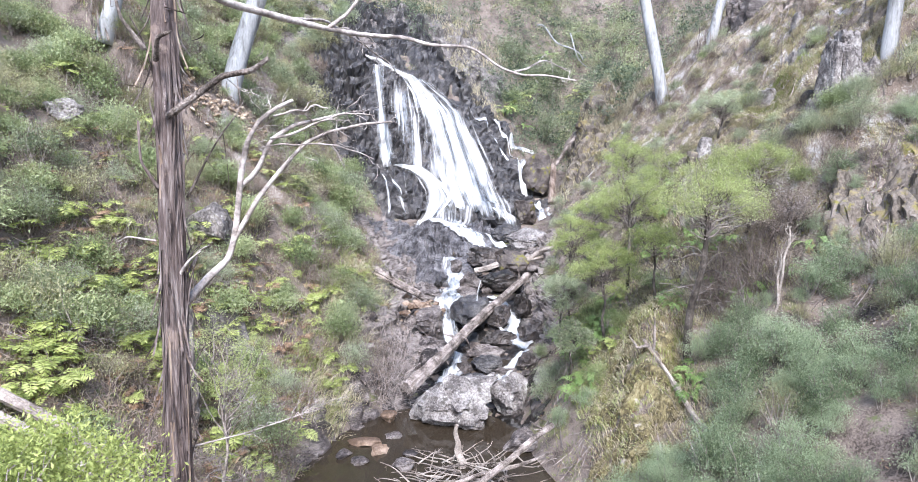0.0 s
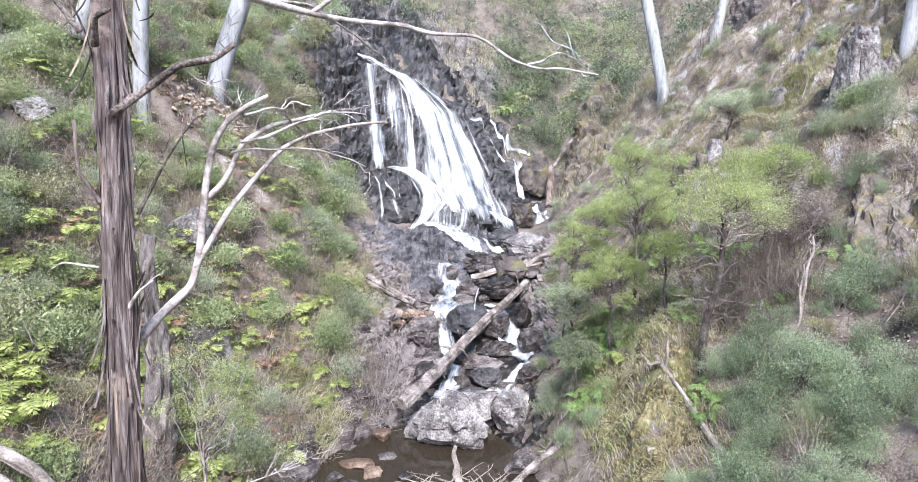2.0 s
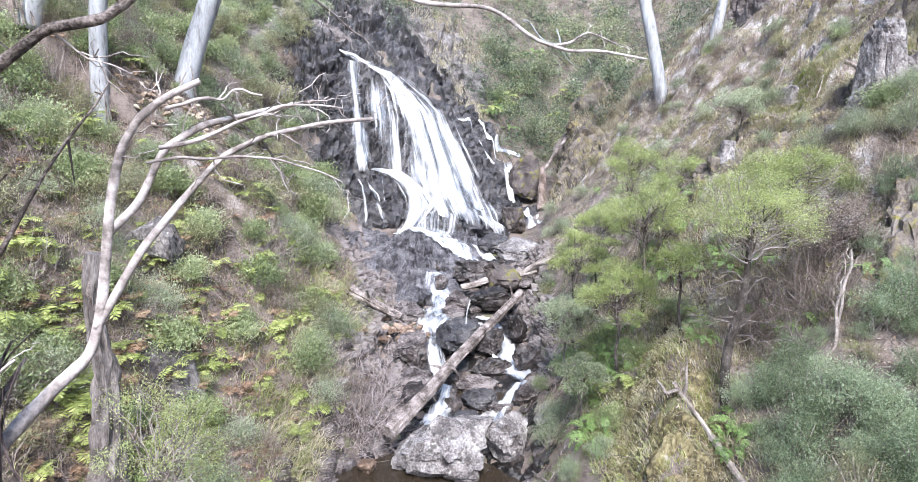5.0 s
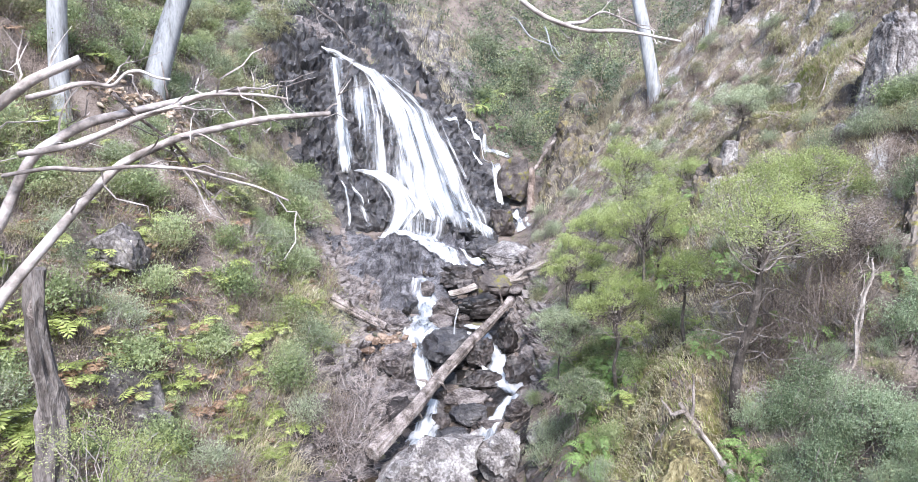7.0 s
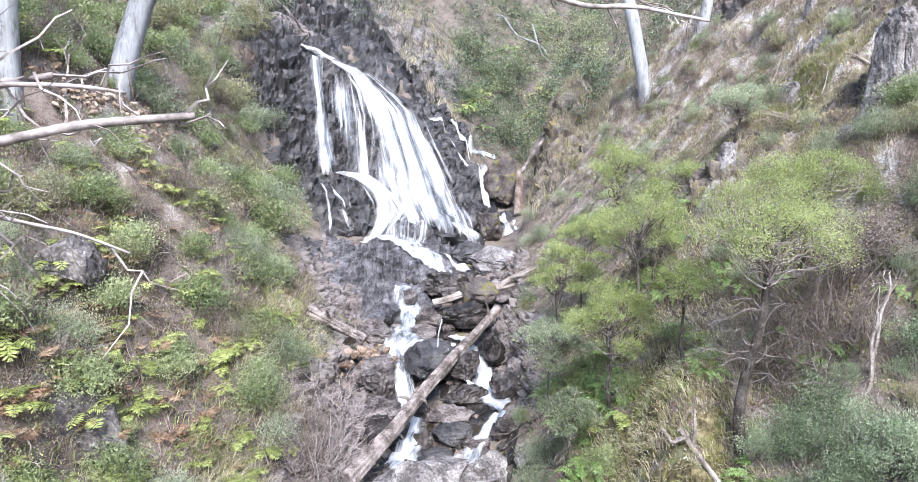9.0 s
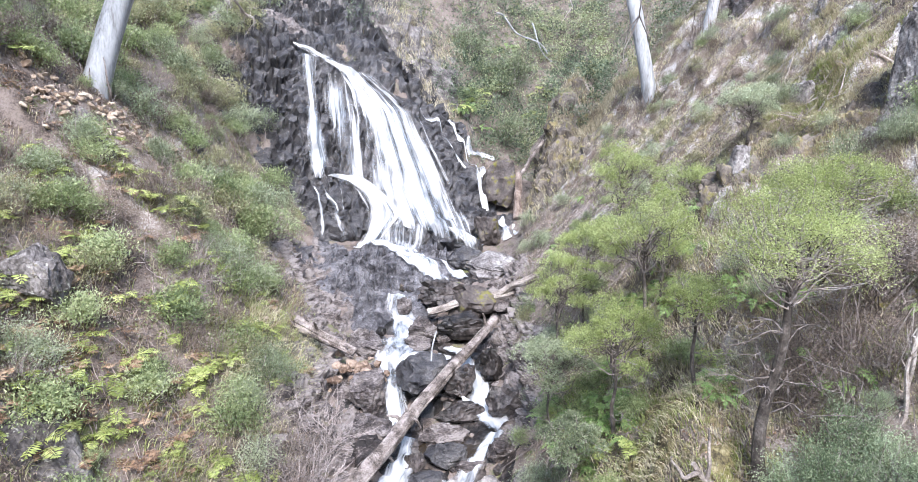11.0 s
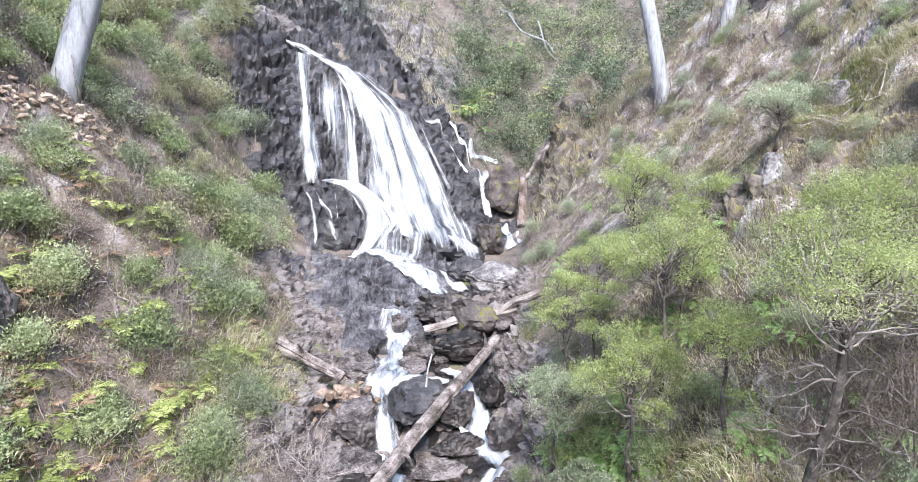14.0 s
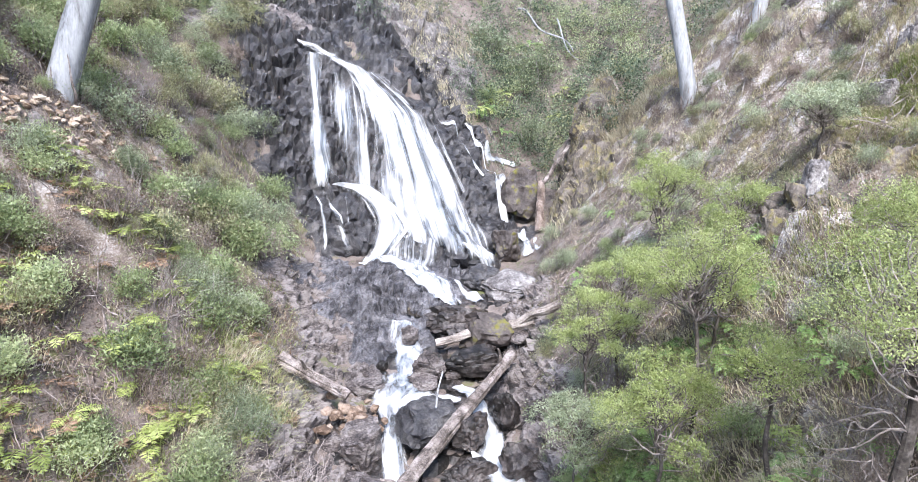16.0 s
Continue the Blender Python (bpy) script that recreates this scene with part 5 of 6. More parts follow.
# the wattles of the right-hand slope and lesser trees
wattle("wattle_tree", 6.25, 16.9, 9.9, "wattle tree with a broad yellow-green crown", (0.5, 0.35, 1.4), 1.8, 40, 170, 1, 0.042, thick=0.12, dead=18, bare=0.74)
wattle("wattle_tree", 8.7, 19.6, 10.45, "wattle tree with a rounded yellow-green crown", (0.1, 0, 1.3), 1.5, 26, 170, 3, 0.048, thick=0.06)
wattle("wattle_tree", 5.75, 21.5, 9.35, "slender wattle with a domed green crown", (0.05, 0, 1.2), 1.7, 26, 170, 4, 0.048, thick=0.06)
wattle("wattle_tree", 4.75, 20.4, 7.25, "young wattle with a green domed crown", (0, 0, 1.1), 1.8, 24, 170, 5, 0.05, thick=0.05)
wattle("wattle_tree", 7.0, 27.6, 10.4, "wattle tree on the dry slope edge", (0, 0, 1.2), 1.8, 22, 150, 6, 0.056, thick=0.06)
wattle("wattle_tree", 7.9, 24.6, 9.95, "wattle tree on the dry slope edge", (0, 0, 1.1), 1.6, 22, 150, 7, 0.054, thick=0.06)
wattle("wattle_tree", 4.3, 23.9, 7.5, "slim wattle above the stream bank", (0, 0, 1.05), 1.8, 20, 150, 8, 0.056, thick=0.045)
wattle("wattle_tree", 5.2, 24.6, 8.4, "slim wattle above the stream bank", (0, 0, 1.05), 1.7, 20, 150, 9, 0.056, thick=0.045)
wattle("wattle_tree", 3.75, 22.1, 5.9, "small grey-green tree over the stream", (-0.1, 0, 0.95), 1.5, 20, 130, 10, 0.08, mat=grey_leaf, thick=0.04)
wattle("wattle_tree", 3.6, 19.7, 4.75, "small grey-green tree with a black stem", (0, 0, 0.75), 0.9, 14, 110, 11, 0.07, mat=grey_leaf, thick=0.045)
wattle("wattle_tree", 5.9, 18.9, 7.95, "wattle with a loose yellow-green crown", (-0.1, 0, 0.75), 0.7, 13, 130, 12, 0.044, thick=0.05)
wattle("wattle_tree", 6.4, 22.8, 8.6, "slender wattle on the slope", (0, 0, 0.95), 1.4, 16, 140, 13, 0.052, thick=0.05)
wattle("wattle_tree", 9.3, 18.4, 9.3, "half-dead brown wattle with bare lower twigs", (0, 0, 1.2), 1.5, 22, 150, 14, 0.045, mat=feather_leaf, thick=0.06)
wattle("sapling_tree", -5.2, 13.6, 6.6, "wispy green sapling with bare grey twigs", (0.1, 0, 1.1), 2.2, 18, 120, 15, 0.04, mat=wattle_leaf, thick=0.05, bark=grey_wood, dead=16)
wattle("foreground_tree", -3.5, 4.4, 8.75, "bright yellow-green bushy treetop", (0, 0, 1.15), 1.3, 34, 220, 16, 0.045, mat=fern_leaf, thick=0.08)
wattle("gully_tree", 10.0, 25.4, 12.2, "grey-green small tree on the dry slope", (0, 0, 0.9), 1.2, 18, 110, 17, 0.08, mat=grey_leaf, thick=0.05)


def gum(name, x, y, foot, head, r0, r1, seed, label, dark_foot=True):
    """A smooth pale gum trunk from its foot to above the view, with flaking bark, limbs and a thin crown."""
    r = np.random.default_rng(seed)
    foot, head = np.array((x, y, foot)), np.array(head)
    e = empty(name, Matrix.Translation(foot))
    p = bent((0, 0, -0.6), head - foot, 50, 0.12, seed)
    rad = np.linspace(r0, r1, 50) * (1 + 0.35 * np.exp(-np.arange(50) / 2.5))
    mesh_object("trunk", *tube(p, rad, 18, 0.06, seed), white_bark, e, smooth=True)
    strips = []
    for k in range(16):
        a = r.uniform(0, 6.28)
        b = np.array((math.cos(a), math.sin(a), 0)) * r0 * 1.35
        strips.append(tube(bent(p[0] + b * 1.2, p[0] + b + (0, 0, r.uniform(0.6, 1.8)), 6, 0.04, seed + k), np.linspace(0.05, 0.015, 6), 4))
    mesh_object("loose_bark", *joined(strips), trunk_wood, e)
    up = []
    for k in range(5):
        s = p[int(r.integers(36, 49))]
        q = bent(s, s + (r.normal() * 1.8, r.normal() * 1.8, r.uniform(1, 2.5)), 10, 0.2, seed * 3 + k)
        mesh_object("limb", *tube(q, np.linspace(r1 * 0.5, 0.02, 10), 7), white_bark, e)
        up.append(q[-1])
    c = np.repeat(np.array(up), 160, 0) + r.normal(size=(800, 3)) * [0.7, 0.7, 0.4]
    mesh_object("crown", *leaves(c, 0.14, r, 0.25, 0.2), grey_leaf, e)
    return tagged(e, label, "gum tree")


gum("gum_tree", -10.6, 30.2, float(ground_z(-10.6, 30.2)), (-7.5, 31.6, 22), 0.44, 0.34, 1, "leaning white-barked gum trunk")
gum("gum_tree", -11.3, 25.2, float(ground_z(-11.3, 25.2)), (-10.7, 25.8, 22), 0.29, 0.22, 2, "straight white-barked gum trunk")
gum("gum_tree", -13.4, 25.4, float(ground_z(-13.4, 25.4)), (-10.8, 26.2, 22), 0.3, 0.22, 3, "leaning white-barked gum trunk high on the slope")
gum("gum_tree", 11.5, 37.0, float(ground_z(11.5, 37.0)), (9.3, 38.0, 22), 0.33, 0.26, 4, "leaning grey-white gum trunk on the slope")
gum("gum_tree", 13.2, 36.1, float(ground_z(13.2, 36.1)), (15.6, 37.4, 22), 0.26, 0.2, 5, "curved grey-white gum trunk on the slope")
gum("gum_tree", 14.3, 22.4, float(ground_z(14.3, 22.4)) - 0.3, (14.9, 22.8, 21), 0.26, 0.18, 6, "flaking pale gum trunk beside the outcrop")

# ---- the stringy-barked dead tree close to the path ----
bark_mat = material("stringy_bark", [(0.2, (0.035, 0.026, 0.024)), (0.42, (0.095, 0.072, 0.068)), (0.6, (0.17, 0.138, 0.132)), (0.85, (0.3, 0.265, 0.255))], 4, grit=1.1, fine=14, stretch=(3, 3, 0.16), bump=0.9, dist=0.03, spots=[((0.23, 0.18, 0.16), 2.2, 0.575), ((0.025, 0.018, 0.016), 5.0, 0.63)])
raw_bark = material("pale_inner_bark", [(0.25, (0.13, 0.092, 0.072)), (0.5, (0.25, 0.19, 0.15)), (0.75, (0.36, 0.3, 0.25))], 4, fine=14, stretch=(3, 3, 0.3), bump=0.6)
dead_limb = material("bleached_limb", [(0.25, (0.15, 0.13, 0.12)), (0.5, (0.36, 0.32, 0.3)), (0.75, (0.58, 0.54, 0.52))], 5, fine=18, bump=0.5, dist=0.02)
tree = empty("stringybark_tree", pose(-3.05, 5.8, 0.3))
T0 = np.array((-3.05, 5.8, 0.3))
tline = bent((0, 0, -0.2), (0.0, 1.85, 16.5), 120, 0.03, 5)
trad = np.interp(np.linspace(0, 1, 120), [0, 0.1, 0.5, 0.7, 1], [0.2, 0.15, 0.115, 0.11, 0.08])
tv, tf = tube(tline, trad, 36, 0.0)
ring = np.arange(36) / 36 * 2 * np.pi
RA, RK = np.meshgrid(ring, np.arange(120))
groove = fbm(np.cos(RA) * 4, np.sin(RA) * 4, RK * 0.05, 4).ravel()
centre = np.repeat(tline, 36, 0)
tv = centre + (tv - centre) * (1 + 0.16 * groove)[:, None]
mesh_object("trunk", tv, tf, bark_mat, tree)


def strip(a, z0, z1, width, peel, r):
    """A ribbon of bark on the trunk that peels off at its lower or upper end."""
    n = 12
    u = np.linspace(0, 1, n)
    z = z0 + (z1 - z0) * u
    c = np.stack([np.interp(z, tline[:, 2], tline[:, 0]), np.interp(z, tline[:, 2], tline[:, 1]), z], 1)
    rad = np.interp(z, tline[:, 2], trad) * 1.07 + peel * np.clip((u - 0.55) / 0.45, 0, 1) ** 2
    ang = a + 0.25 * np.sin(u * 3 + a) * r.uniform(0, 1)
    d = np.stack([np.cos(ang), np.sin(ang), 0 * u], 1)
    s = np.stack([-np.sin(ang), np.cos(ang), 0 * u], 1) * (width * (1 - 0.6 * u))[:, None]
    m = c + d * rad[:, None]
    v = np.concatenate([m - s, m + d * 0.012, m + s])
    f = [[k, k + 1, n + k + 1, n + k] for k in range(n - 1)] + [[n + k, n + k + 1, 2 * n + k + 1, 2 * n + k] for k in range(n - 1)]
    return v, f


br = np.random.default_rng(9)
for k in range(170):
    z0 = br.uniform(6.5, 13.5)
    down = br.random() < 0.6
    v, f = strip(br.uniform(0, 6.28), z0, z0 + br.uniform(0.5, 1.9) * (-1 if down else 1), br.uniform(0.012, 0.04), br.choice([0.0, 0.03, 0.06, 0.12, 0.22]), br)
    mesh_object("bark_strip", v, f, raw_bark if k % 13 == 0 else bark_mat, tree)


def limb(name, pts, r0, r1, mat, n=40, side=0, seed=0, lump=0.12):
    q = resample(np.array(pts) - T0, n)
    ob = mesh_object(name, *tube(q, np.linspace(r0, r1, n) * 0.82, 8, lump, seed), mat, tree, smooth=True)
    if side:
        tagged(mesh_object("branchwork", *joined(twigs(q, int(side * 1.3), 0.38, 0.006, seed, 0.6)), mat, ob), kind="stuff")
    return ob


limb("limb", [(-3.02, 6.85, 9.0), (-2.9, 7.2, 9.2), (-2.67, 7.4, 9.43), (-2.58, 7.42, 9.75), (-2.54, 7.45, 10.11), (-2.51, 7.5, 10.45), (-2.43, 7.5, 10.75), (-2.29, 7.5, 10.98), (-2.09, 7.55, 11.14), (-1.9, 7.6, 11.23)], 0.062, 0.024, dead_limb, 60, 4, 1)
limb("limb", [(-2.52, 7.5, 10.25), (-2.33, 7.55, 10.44), (-2.18, 7.6, 10.78), (-1.93, 7.65, 10.94), (-1.53, 7.7, 11.04), (-1.19, 7.75, 11.11)], 0.038, 0.012, dead_limb, 40, 9, 2)
limb("limb", [(-2.63, 7.4, 9.6), (-2.34, 7.5, 10.11), (-2.08, 7.6, 10.44), (-1.8, 7.65, 10.74), (-1.53, 7.7, 10.87), (-1.13, 7.75, 10.96), (-0.79, 7.8, 10.99)], 0.036, 0.014, dead_limb, 50, 8, 3)
limb("limb", [(-3.0, 6.8, 11.05), (-2.66, 6.8, 11.27), (-2.41, 6.8, 11.45), (-2.1, 6.8, 11.5), (-1.93, 6.8, 11.62)], 0.045, 0.03, trunk_wood, 30, 2, 4)
limb("limb", [(-3.1, 6.8, 12.75), (-2.9, 7.2, 12.45), (-2.6, 7.7, 12.3), (-2.15, 8.5, 12.25), (-1.75, 9.0, 12.2), (-1.4, 9.3, 12.17), (-1.0, 9.5, 12.16), (-0.7, 9.5, 12.15), (-0.52, 9.5, 12.06), (-0.28, 9.5, 12.04), (-0.04, 9.5, 12.03), (0.14, 9.5, 12.04), (0.38, 9.5, 11.9), (0.57, 9.5, 11.72), (0.78, 9.5, 11.68), (0.91, 9.5, 11.61), (1.18, 9.5, 11.65), (1.37, 9.5, 11.61), (1.67, 9.5, 11.56)], 0.065, 0.012, dead_limb, 110, 6, 5)
limb("limb", [(-1.75, 9.0, 12.2), (-1.5, 9.1, 12.4), (-1.25, 9.1, 12.7), (-0.95, 9.1, 13.2)], 0.035, 0.018, dead_limb, 20, 1, 6)
limb("limb", [(-2.15, 8.5, 12.25), (-1.9, 9.6, 12.4), (-1.58, 11.3, 12.25), (-1.45, 12.0, 12.14), (-1.27, 12.3, 12.06), (-1.17, 12.6, 11.87)], 0.03, 0.01, dead_limb, 40, 10, 7)
limb("limb", [(0.78, 9.5, 11.68), (1.0, 9.9, 11.75), (1.25, 10.3, 11.9), (1.36, 10.5, 11.93), (1.5, 10.4, 11.85), (1.62, 10.3, 11.77)], 0.022, 0.008, dead_limb, 30, 4, 8)
limb("limb", [(-3.05, 6.75, 11.6), (-2.95, 6.6, 11.8), (-2.8, 6.55, 11.85)], 0.04, 0.02, trunk_wood, 14, 0, 9)
limb("limb", [(-3.15, 6.75, 11.7), (-3.3, 6.6, 12.0), (-3.35, 6.6, 12.4)], 0.035, 0.015, trunk_wood, 14, 1, 10)
limb("limb", [(-3.2, 6.75, 9.75), (-3.5, 6.75, 9.8), (-3.65, 6.8, 9.72)], 0.015, 0.006, dead_limb, 14, 0, 11)
limb("limb", [(-3.0, 6.75, 9.35), (-2.85, 6.7, 9.55), (-2.72, 6.7, 9.65)], 0.03, 0.008, dead_limb, 14, 1, 12)
limb("limb", [(-3.0, 6.75, 7.4), (-2.4, 6.9, 7.5), (-1.9, 7.1, 7.6), (-1.5, 7.2, 7.75)], 0.014, 0.004, dead_limb, 30, 10, 13)
limb("limb", [(-3.15, 6.8, 10.3), (-3.3, 6.75, 10.6), (-3.28, 6.75, 11.0)], 0.03, 0.015, bark_mat, 14, 0, 14)
limb("limb", [(-2.14, 7.45, 10.8), (-1.94, 7.54, 10.84), (-1.8, 7.58, 10.9), (-1.69, 7.61, 10.96), (-1.54, 7.65, 11.01), (-1.38, 7.69, 11.08), (-1.23, 7.72, 11.08), (-1.12, 7.76, 11.08), (-1.0, 7.8, 11.06)], 0.02, 0.006, dead_limb, 40, 5, 21, 0.25)
limb("limb", [(-1.7, 7.62, 10.96), (-1.57, 7.62, 11.0), (-1.47, 7.62, 11.02), (-1.39, 7.62, 11.0)], 0.01, 0.004, dead_limb, 16, 2, 22)
limb("limb", [(-2.25, 7.5, 10.7), (-2.03, 7.5, 10.74), (-1.89, 7.54, 10.72), (-1.67, 7.58, 10.74), (-1.43, 7.62, 10.72), (-1.3, 7.67, 10.67), (-1.16, 7.71, 10.63), (-1.01, 7.75, 10.55)], 0.014, 0.005, dead_limb, 40, 5, 23, 0.2)
limb("limb", [(-1.77, 7.6, 11.08), (-1.68, 7.66, 10.96), (-1.56, 7.72, 10.85), (-1.5, 7.78, 10.74), (-1.45, 7.84, 10.59), (-1.38, 7.9, 10.43)], 0.013, 0.005, trunk_wood, 30, 5, 24, 0.2)
limb("limb", [(-2.1, 7.5, 11.05), (-1.97, 7.5, 11.08), (-1.9, 7.51, 11.11), (-1.82, 7.53, 11.12), (-1.73, 7.54, 11.1), (-1.71, 7.55, 11.14), (-1.69, 7.56, 11.17), (-1.62, 7.57, 11.18), (-1.57, 7.59, 11.15), (-1.5, 7.6, 11.14)], 0.018, 0.006, dead_limb, 36, 2, 25, 0.25)
limb("limb", [(-2.94, 7.0, 10.18), (-2.85, 7.1, 10.4), (-2.75, 7.2, 10.63), (-2.63, 7.3, 10.86), (-2.47, 7.4, 11.09), (-2.42, 7.45, 11.21)], 0.02, 0.006, trunk_wood, 30, 3, 26, 0.2)
limb("limb", [(-2.41, 6.8, 11.45), (-2.36, 6.85, 11.41), (-2.24, 6.85, 11.3), (-2.1, 6.85, 11.27), (-2.0, 6.85, 11.22)], 0.008, 0.003, dead_limb, 16, 4, 27)
for line in ([(-3.38, 6.75, 11.36), (-3.24, 6.75, 11.34), (-3.1, 6.75, 11.27), (-3.07, 6.75, 11.14), (-3.11, 6.75, 10.98), (-3.18, 6.75, 10.86)], [(-2.9, 6.7, 12.1), (-2.67, 6.7, 12.03), (-2.56, 6.7, 11.93), (-2.51, 6.7, 11.85), (-2.57, 6.7, 11.8), (-2.65, 6.7, 11.78)],
             [(-2.85, 6.72, 11.06), (-2.87, 6.72, 10.87), (-2.88, 6.72, 10.6), (-2.85, 6.72, 10.33), (-2.78, 6.72, 10.23), (-2.75, 6.72, 10.22)], [(-2.85, 6.7, 10.22), (-2.87, 6.7, 10.0), (-2.82, 6.7, 9.77), (-2.8, 6.7, 9.54)],
             [(-2.6, 7.25, 10.85), (-2.56, 7.2, 10.58), (-2.55, 7.2, 10.3), (-2.56, 7.2, 10.21)], [(-2.88, 6.75, 9.9), (-2.8, 6.7, 9.6), (-2.83, 6.7, 9.2), (-2.78, 6.7, 8.8)], [(-3.15, 6.7, 9.3), (-3.2, 6.65, 9.0), (-3.22, 6.6, 8.7), (-3.35, 6.6, 8.5)]):
    q = resample(np.array(line) - T0, 20)
    mesh_object("bark_ribbon", *joined([blade(q, 0.022), blade(q + (0.006, -0.008, 0), 0.013)]), bark_mat, tree)
tagged(tree, "dead stringy-barked tree with bleached crooked limbs", "dead tree")

# ---- scrub over the slopes ----
shrubs = {
    "green": [shrub("green_shrub", 11 + k, green_leaf, "rounded green leafy shrub on the slope", leaf=0.085) for k in range(3)],
    "grey": [shrub("grey_green_shrub", 21 + k, grey_leaf, "grey-green fine-leaved shrub on the slope", n_clump=34, per=31, leaf=0.065, aspect=0.3, tall=1.15) for k in range(3)],
    "olive": [shrub("olive_shrub", 31 + k, olive_leaf, "olive-brown heathy shrub on the slope", n_clump=26, per=29, leaf=0.065, aspect=0.28, clump=0.15) for k in range(2)],
    "brown": [shrub("brown_shrub", 36 + k, brown_leaf, "purple-brown half-dead feathery shrub on the slope", n_clump=28, per=29, leaf=0.06, aspect=0.25, clump=0.16) for k in range(2)],
    "twig": [twig_shrub("bare_shrub", 41 + k, "bare grey twiggy shrub on the slope") for k in range(3)],
    "fern": [fern("bracken_fern", 51 + k, fern_leaf, "bright yellow-green bracken fern", 8, 0.8, 0.7, 0.2) for k in range(3)],
    "dry": [fern("dead_bracken", 61 + k, dry_fern_leaf, "collapsed brown dead bracken", 6, 0.6, 0.35, 0.16, 0.15) for k in range(2)],
    "deep": [fern("water_fern", 71 + k, deep_fern_leaf, "deep green arching water fern", 13, 0.9, 1.1, 0.13, 0.1, 18) for k in range(2)],
}
scrub_leaf = material("dull_scrub_leaf", leaf_stops((0.11, 0.15, 0.085), (0.25, 0.32, 0.19), (0.4, 0.47, 0.31)), 1.2, fine=4, bump=0, rough=0.75, island=0.7, objvar=0.45, leaf=0.4)
shrubs["grey_near"] = [shrub("grey_green_shrub", 141 + k, scrub_leaf, "soft grey-green fine-leaved shrub low on the slope", 46, 44, 0.042, 0.3, tall=1.1, clump=0.1, hollow=0.25) for k in range(3)]
shrubs["green_near"] = [shrub("green_shrub", 151 + k, scrub_leaf, "soft green leafy shrub low on the slope", 40, 46, 0.042, 0.36, clump=0.11, hollow=0.3) for k in range(2)]
shrubs["brown_near"] = [shrub("brown_shrub", 161 + k, feather_leaf, "purple-brown half-dead feathery shrub under the wattles", 44, 50, 0.034, 0.22, clump=0.12, hollow=0.2) for k in range(2)]
shrubs["olive_near"] = [shrub("olive_shrub", 171 + k, olive_leaf, "olive-brown fine-leaved shrub low on the slope", 40, 44, 0.036, 0.26, clump=0.11, hollow=0.25) for k in range(2)]
shrubs["green_far"] = [shrub("green_shrub", 111 + k, green_leaf, "rounded green leafy shrub higher on the slope", 26, 30, 0.09, 0.42, clump=0.15, dense=1.5) for k in range(3)]
shrubs["grey_far"] = [shrub("grey_green_shrub", 121 + k, grey_leaf, "grey-green fine-leaved shrub higher on the slope", 28, 30, 0.085, 0.36, tall=1.15, clump=0.15, dense=1.5) for k in range(3)]
shrubs["olive_far"] = [shrub("olive_shrub", 131 + k, olive_leaf, "olive-brown heathy shrub higher on the slope", 24, 28, 0.08, 0.34, clump=0.15, dense=1.5) for k in range(2)]
shrubs["brown_far"] = [shrub("brown_shrub", 136 + k, brown_leaf, "purple-brown half-dead shrub higher on the slope", 24, 28, 0.08, 0.32, clump=0.15, dense=1.5) for k in range(2)]
groups = {"green": "green shrubs on the slopes", "grey": "grey-green shrubs on the slopes", "olive": "olive shrubs on the slopes", "brown": "brown shrubs on the slopes", "twig": "bare shrubs on the slopes", "fern": "bracken on the slopes", "dry": "dead bracken on the slopes", "deep": "water ferns in the gully"}
used = set()


def plant(kind, x, y, s, sink=0.05):
    group = groups[kind]
    if y > 27 and kind + "_far" in shrubs:
        kind += "_far"
    elif y < 19 and x > 3 and kind + "_near" in shrubs:
        kind += "_near"
    k = int(rng.integers(len(shrubs[kind])))
    ob = shrubs[kind][k]
    z = float(ground_z(x, y)) - sink * s
    m = pose(x, y, z, rng.uniform(-12, 12), rng.uniform(-12, 12), rng.uniform(0, 360)) @ Matrix.Scale(s, 4)
    if (kind, k) in used:
        new_one = copy_thing(ob, m)
        new_one.matrix_basis = m
    else:
        used.add((kind, k))
        ob.matrix_basis = m
        tagged(ob, group=group)


def bare(x, y):
    """Whether rock or water lies there."""
    dl, sl, _, _ = foot_distance(FOOT_L, np.array([x]), np.array([y]))
    dr, sr, _, _ = foot_distance(FOOT_R, np.array([x]), np.array([y]))
    if sl[0] > 0 and sr[0] < 0:
        return True
    if sl[0] < 0 and (dl[0] < 0.6 or (y > 26 and dl[0] < 1.3)):
        return True
    if -8 < x < 4 and 37.5 < y < 48 or math.hypot(x + 0.5, y - 51) < 3 or math.hypot(x - 7.5, y - 42) < 2.2:
        return True
    if -10.9 < x < -7.8 and 26.0 < y < 32.4 and abs(x + 10.3 - (y - 26.8) * 0.37) < 0.75:
        return True
    return (3.6 < x < 6.2 and 14.4 < y < 19.2 and abs(x - 4.2 - (y - 14.6) * 0.37) < 0.9) or math.hypot(x - 12.2, y - 22.3) < 1.3


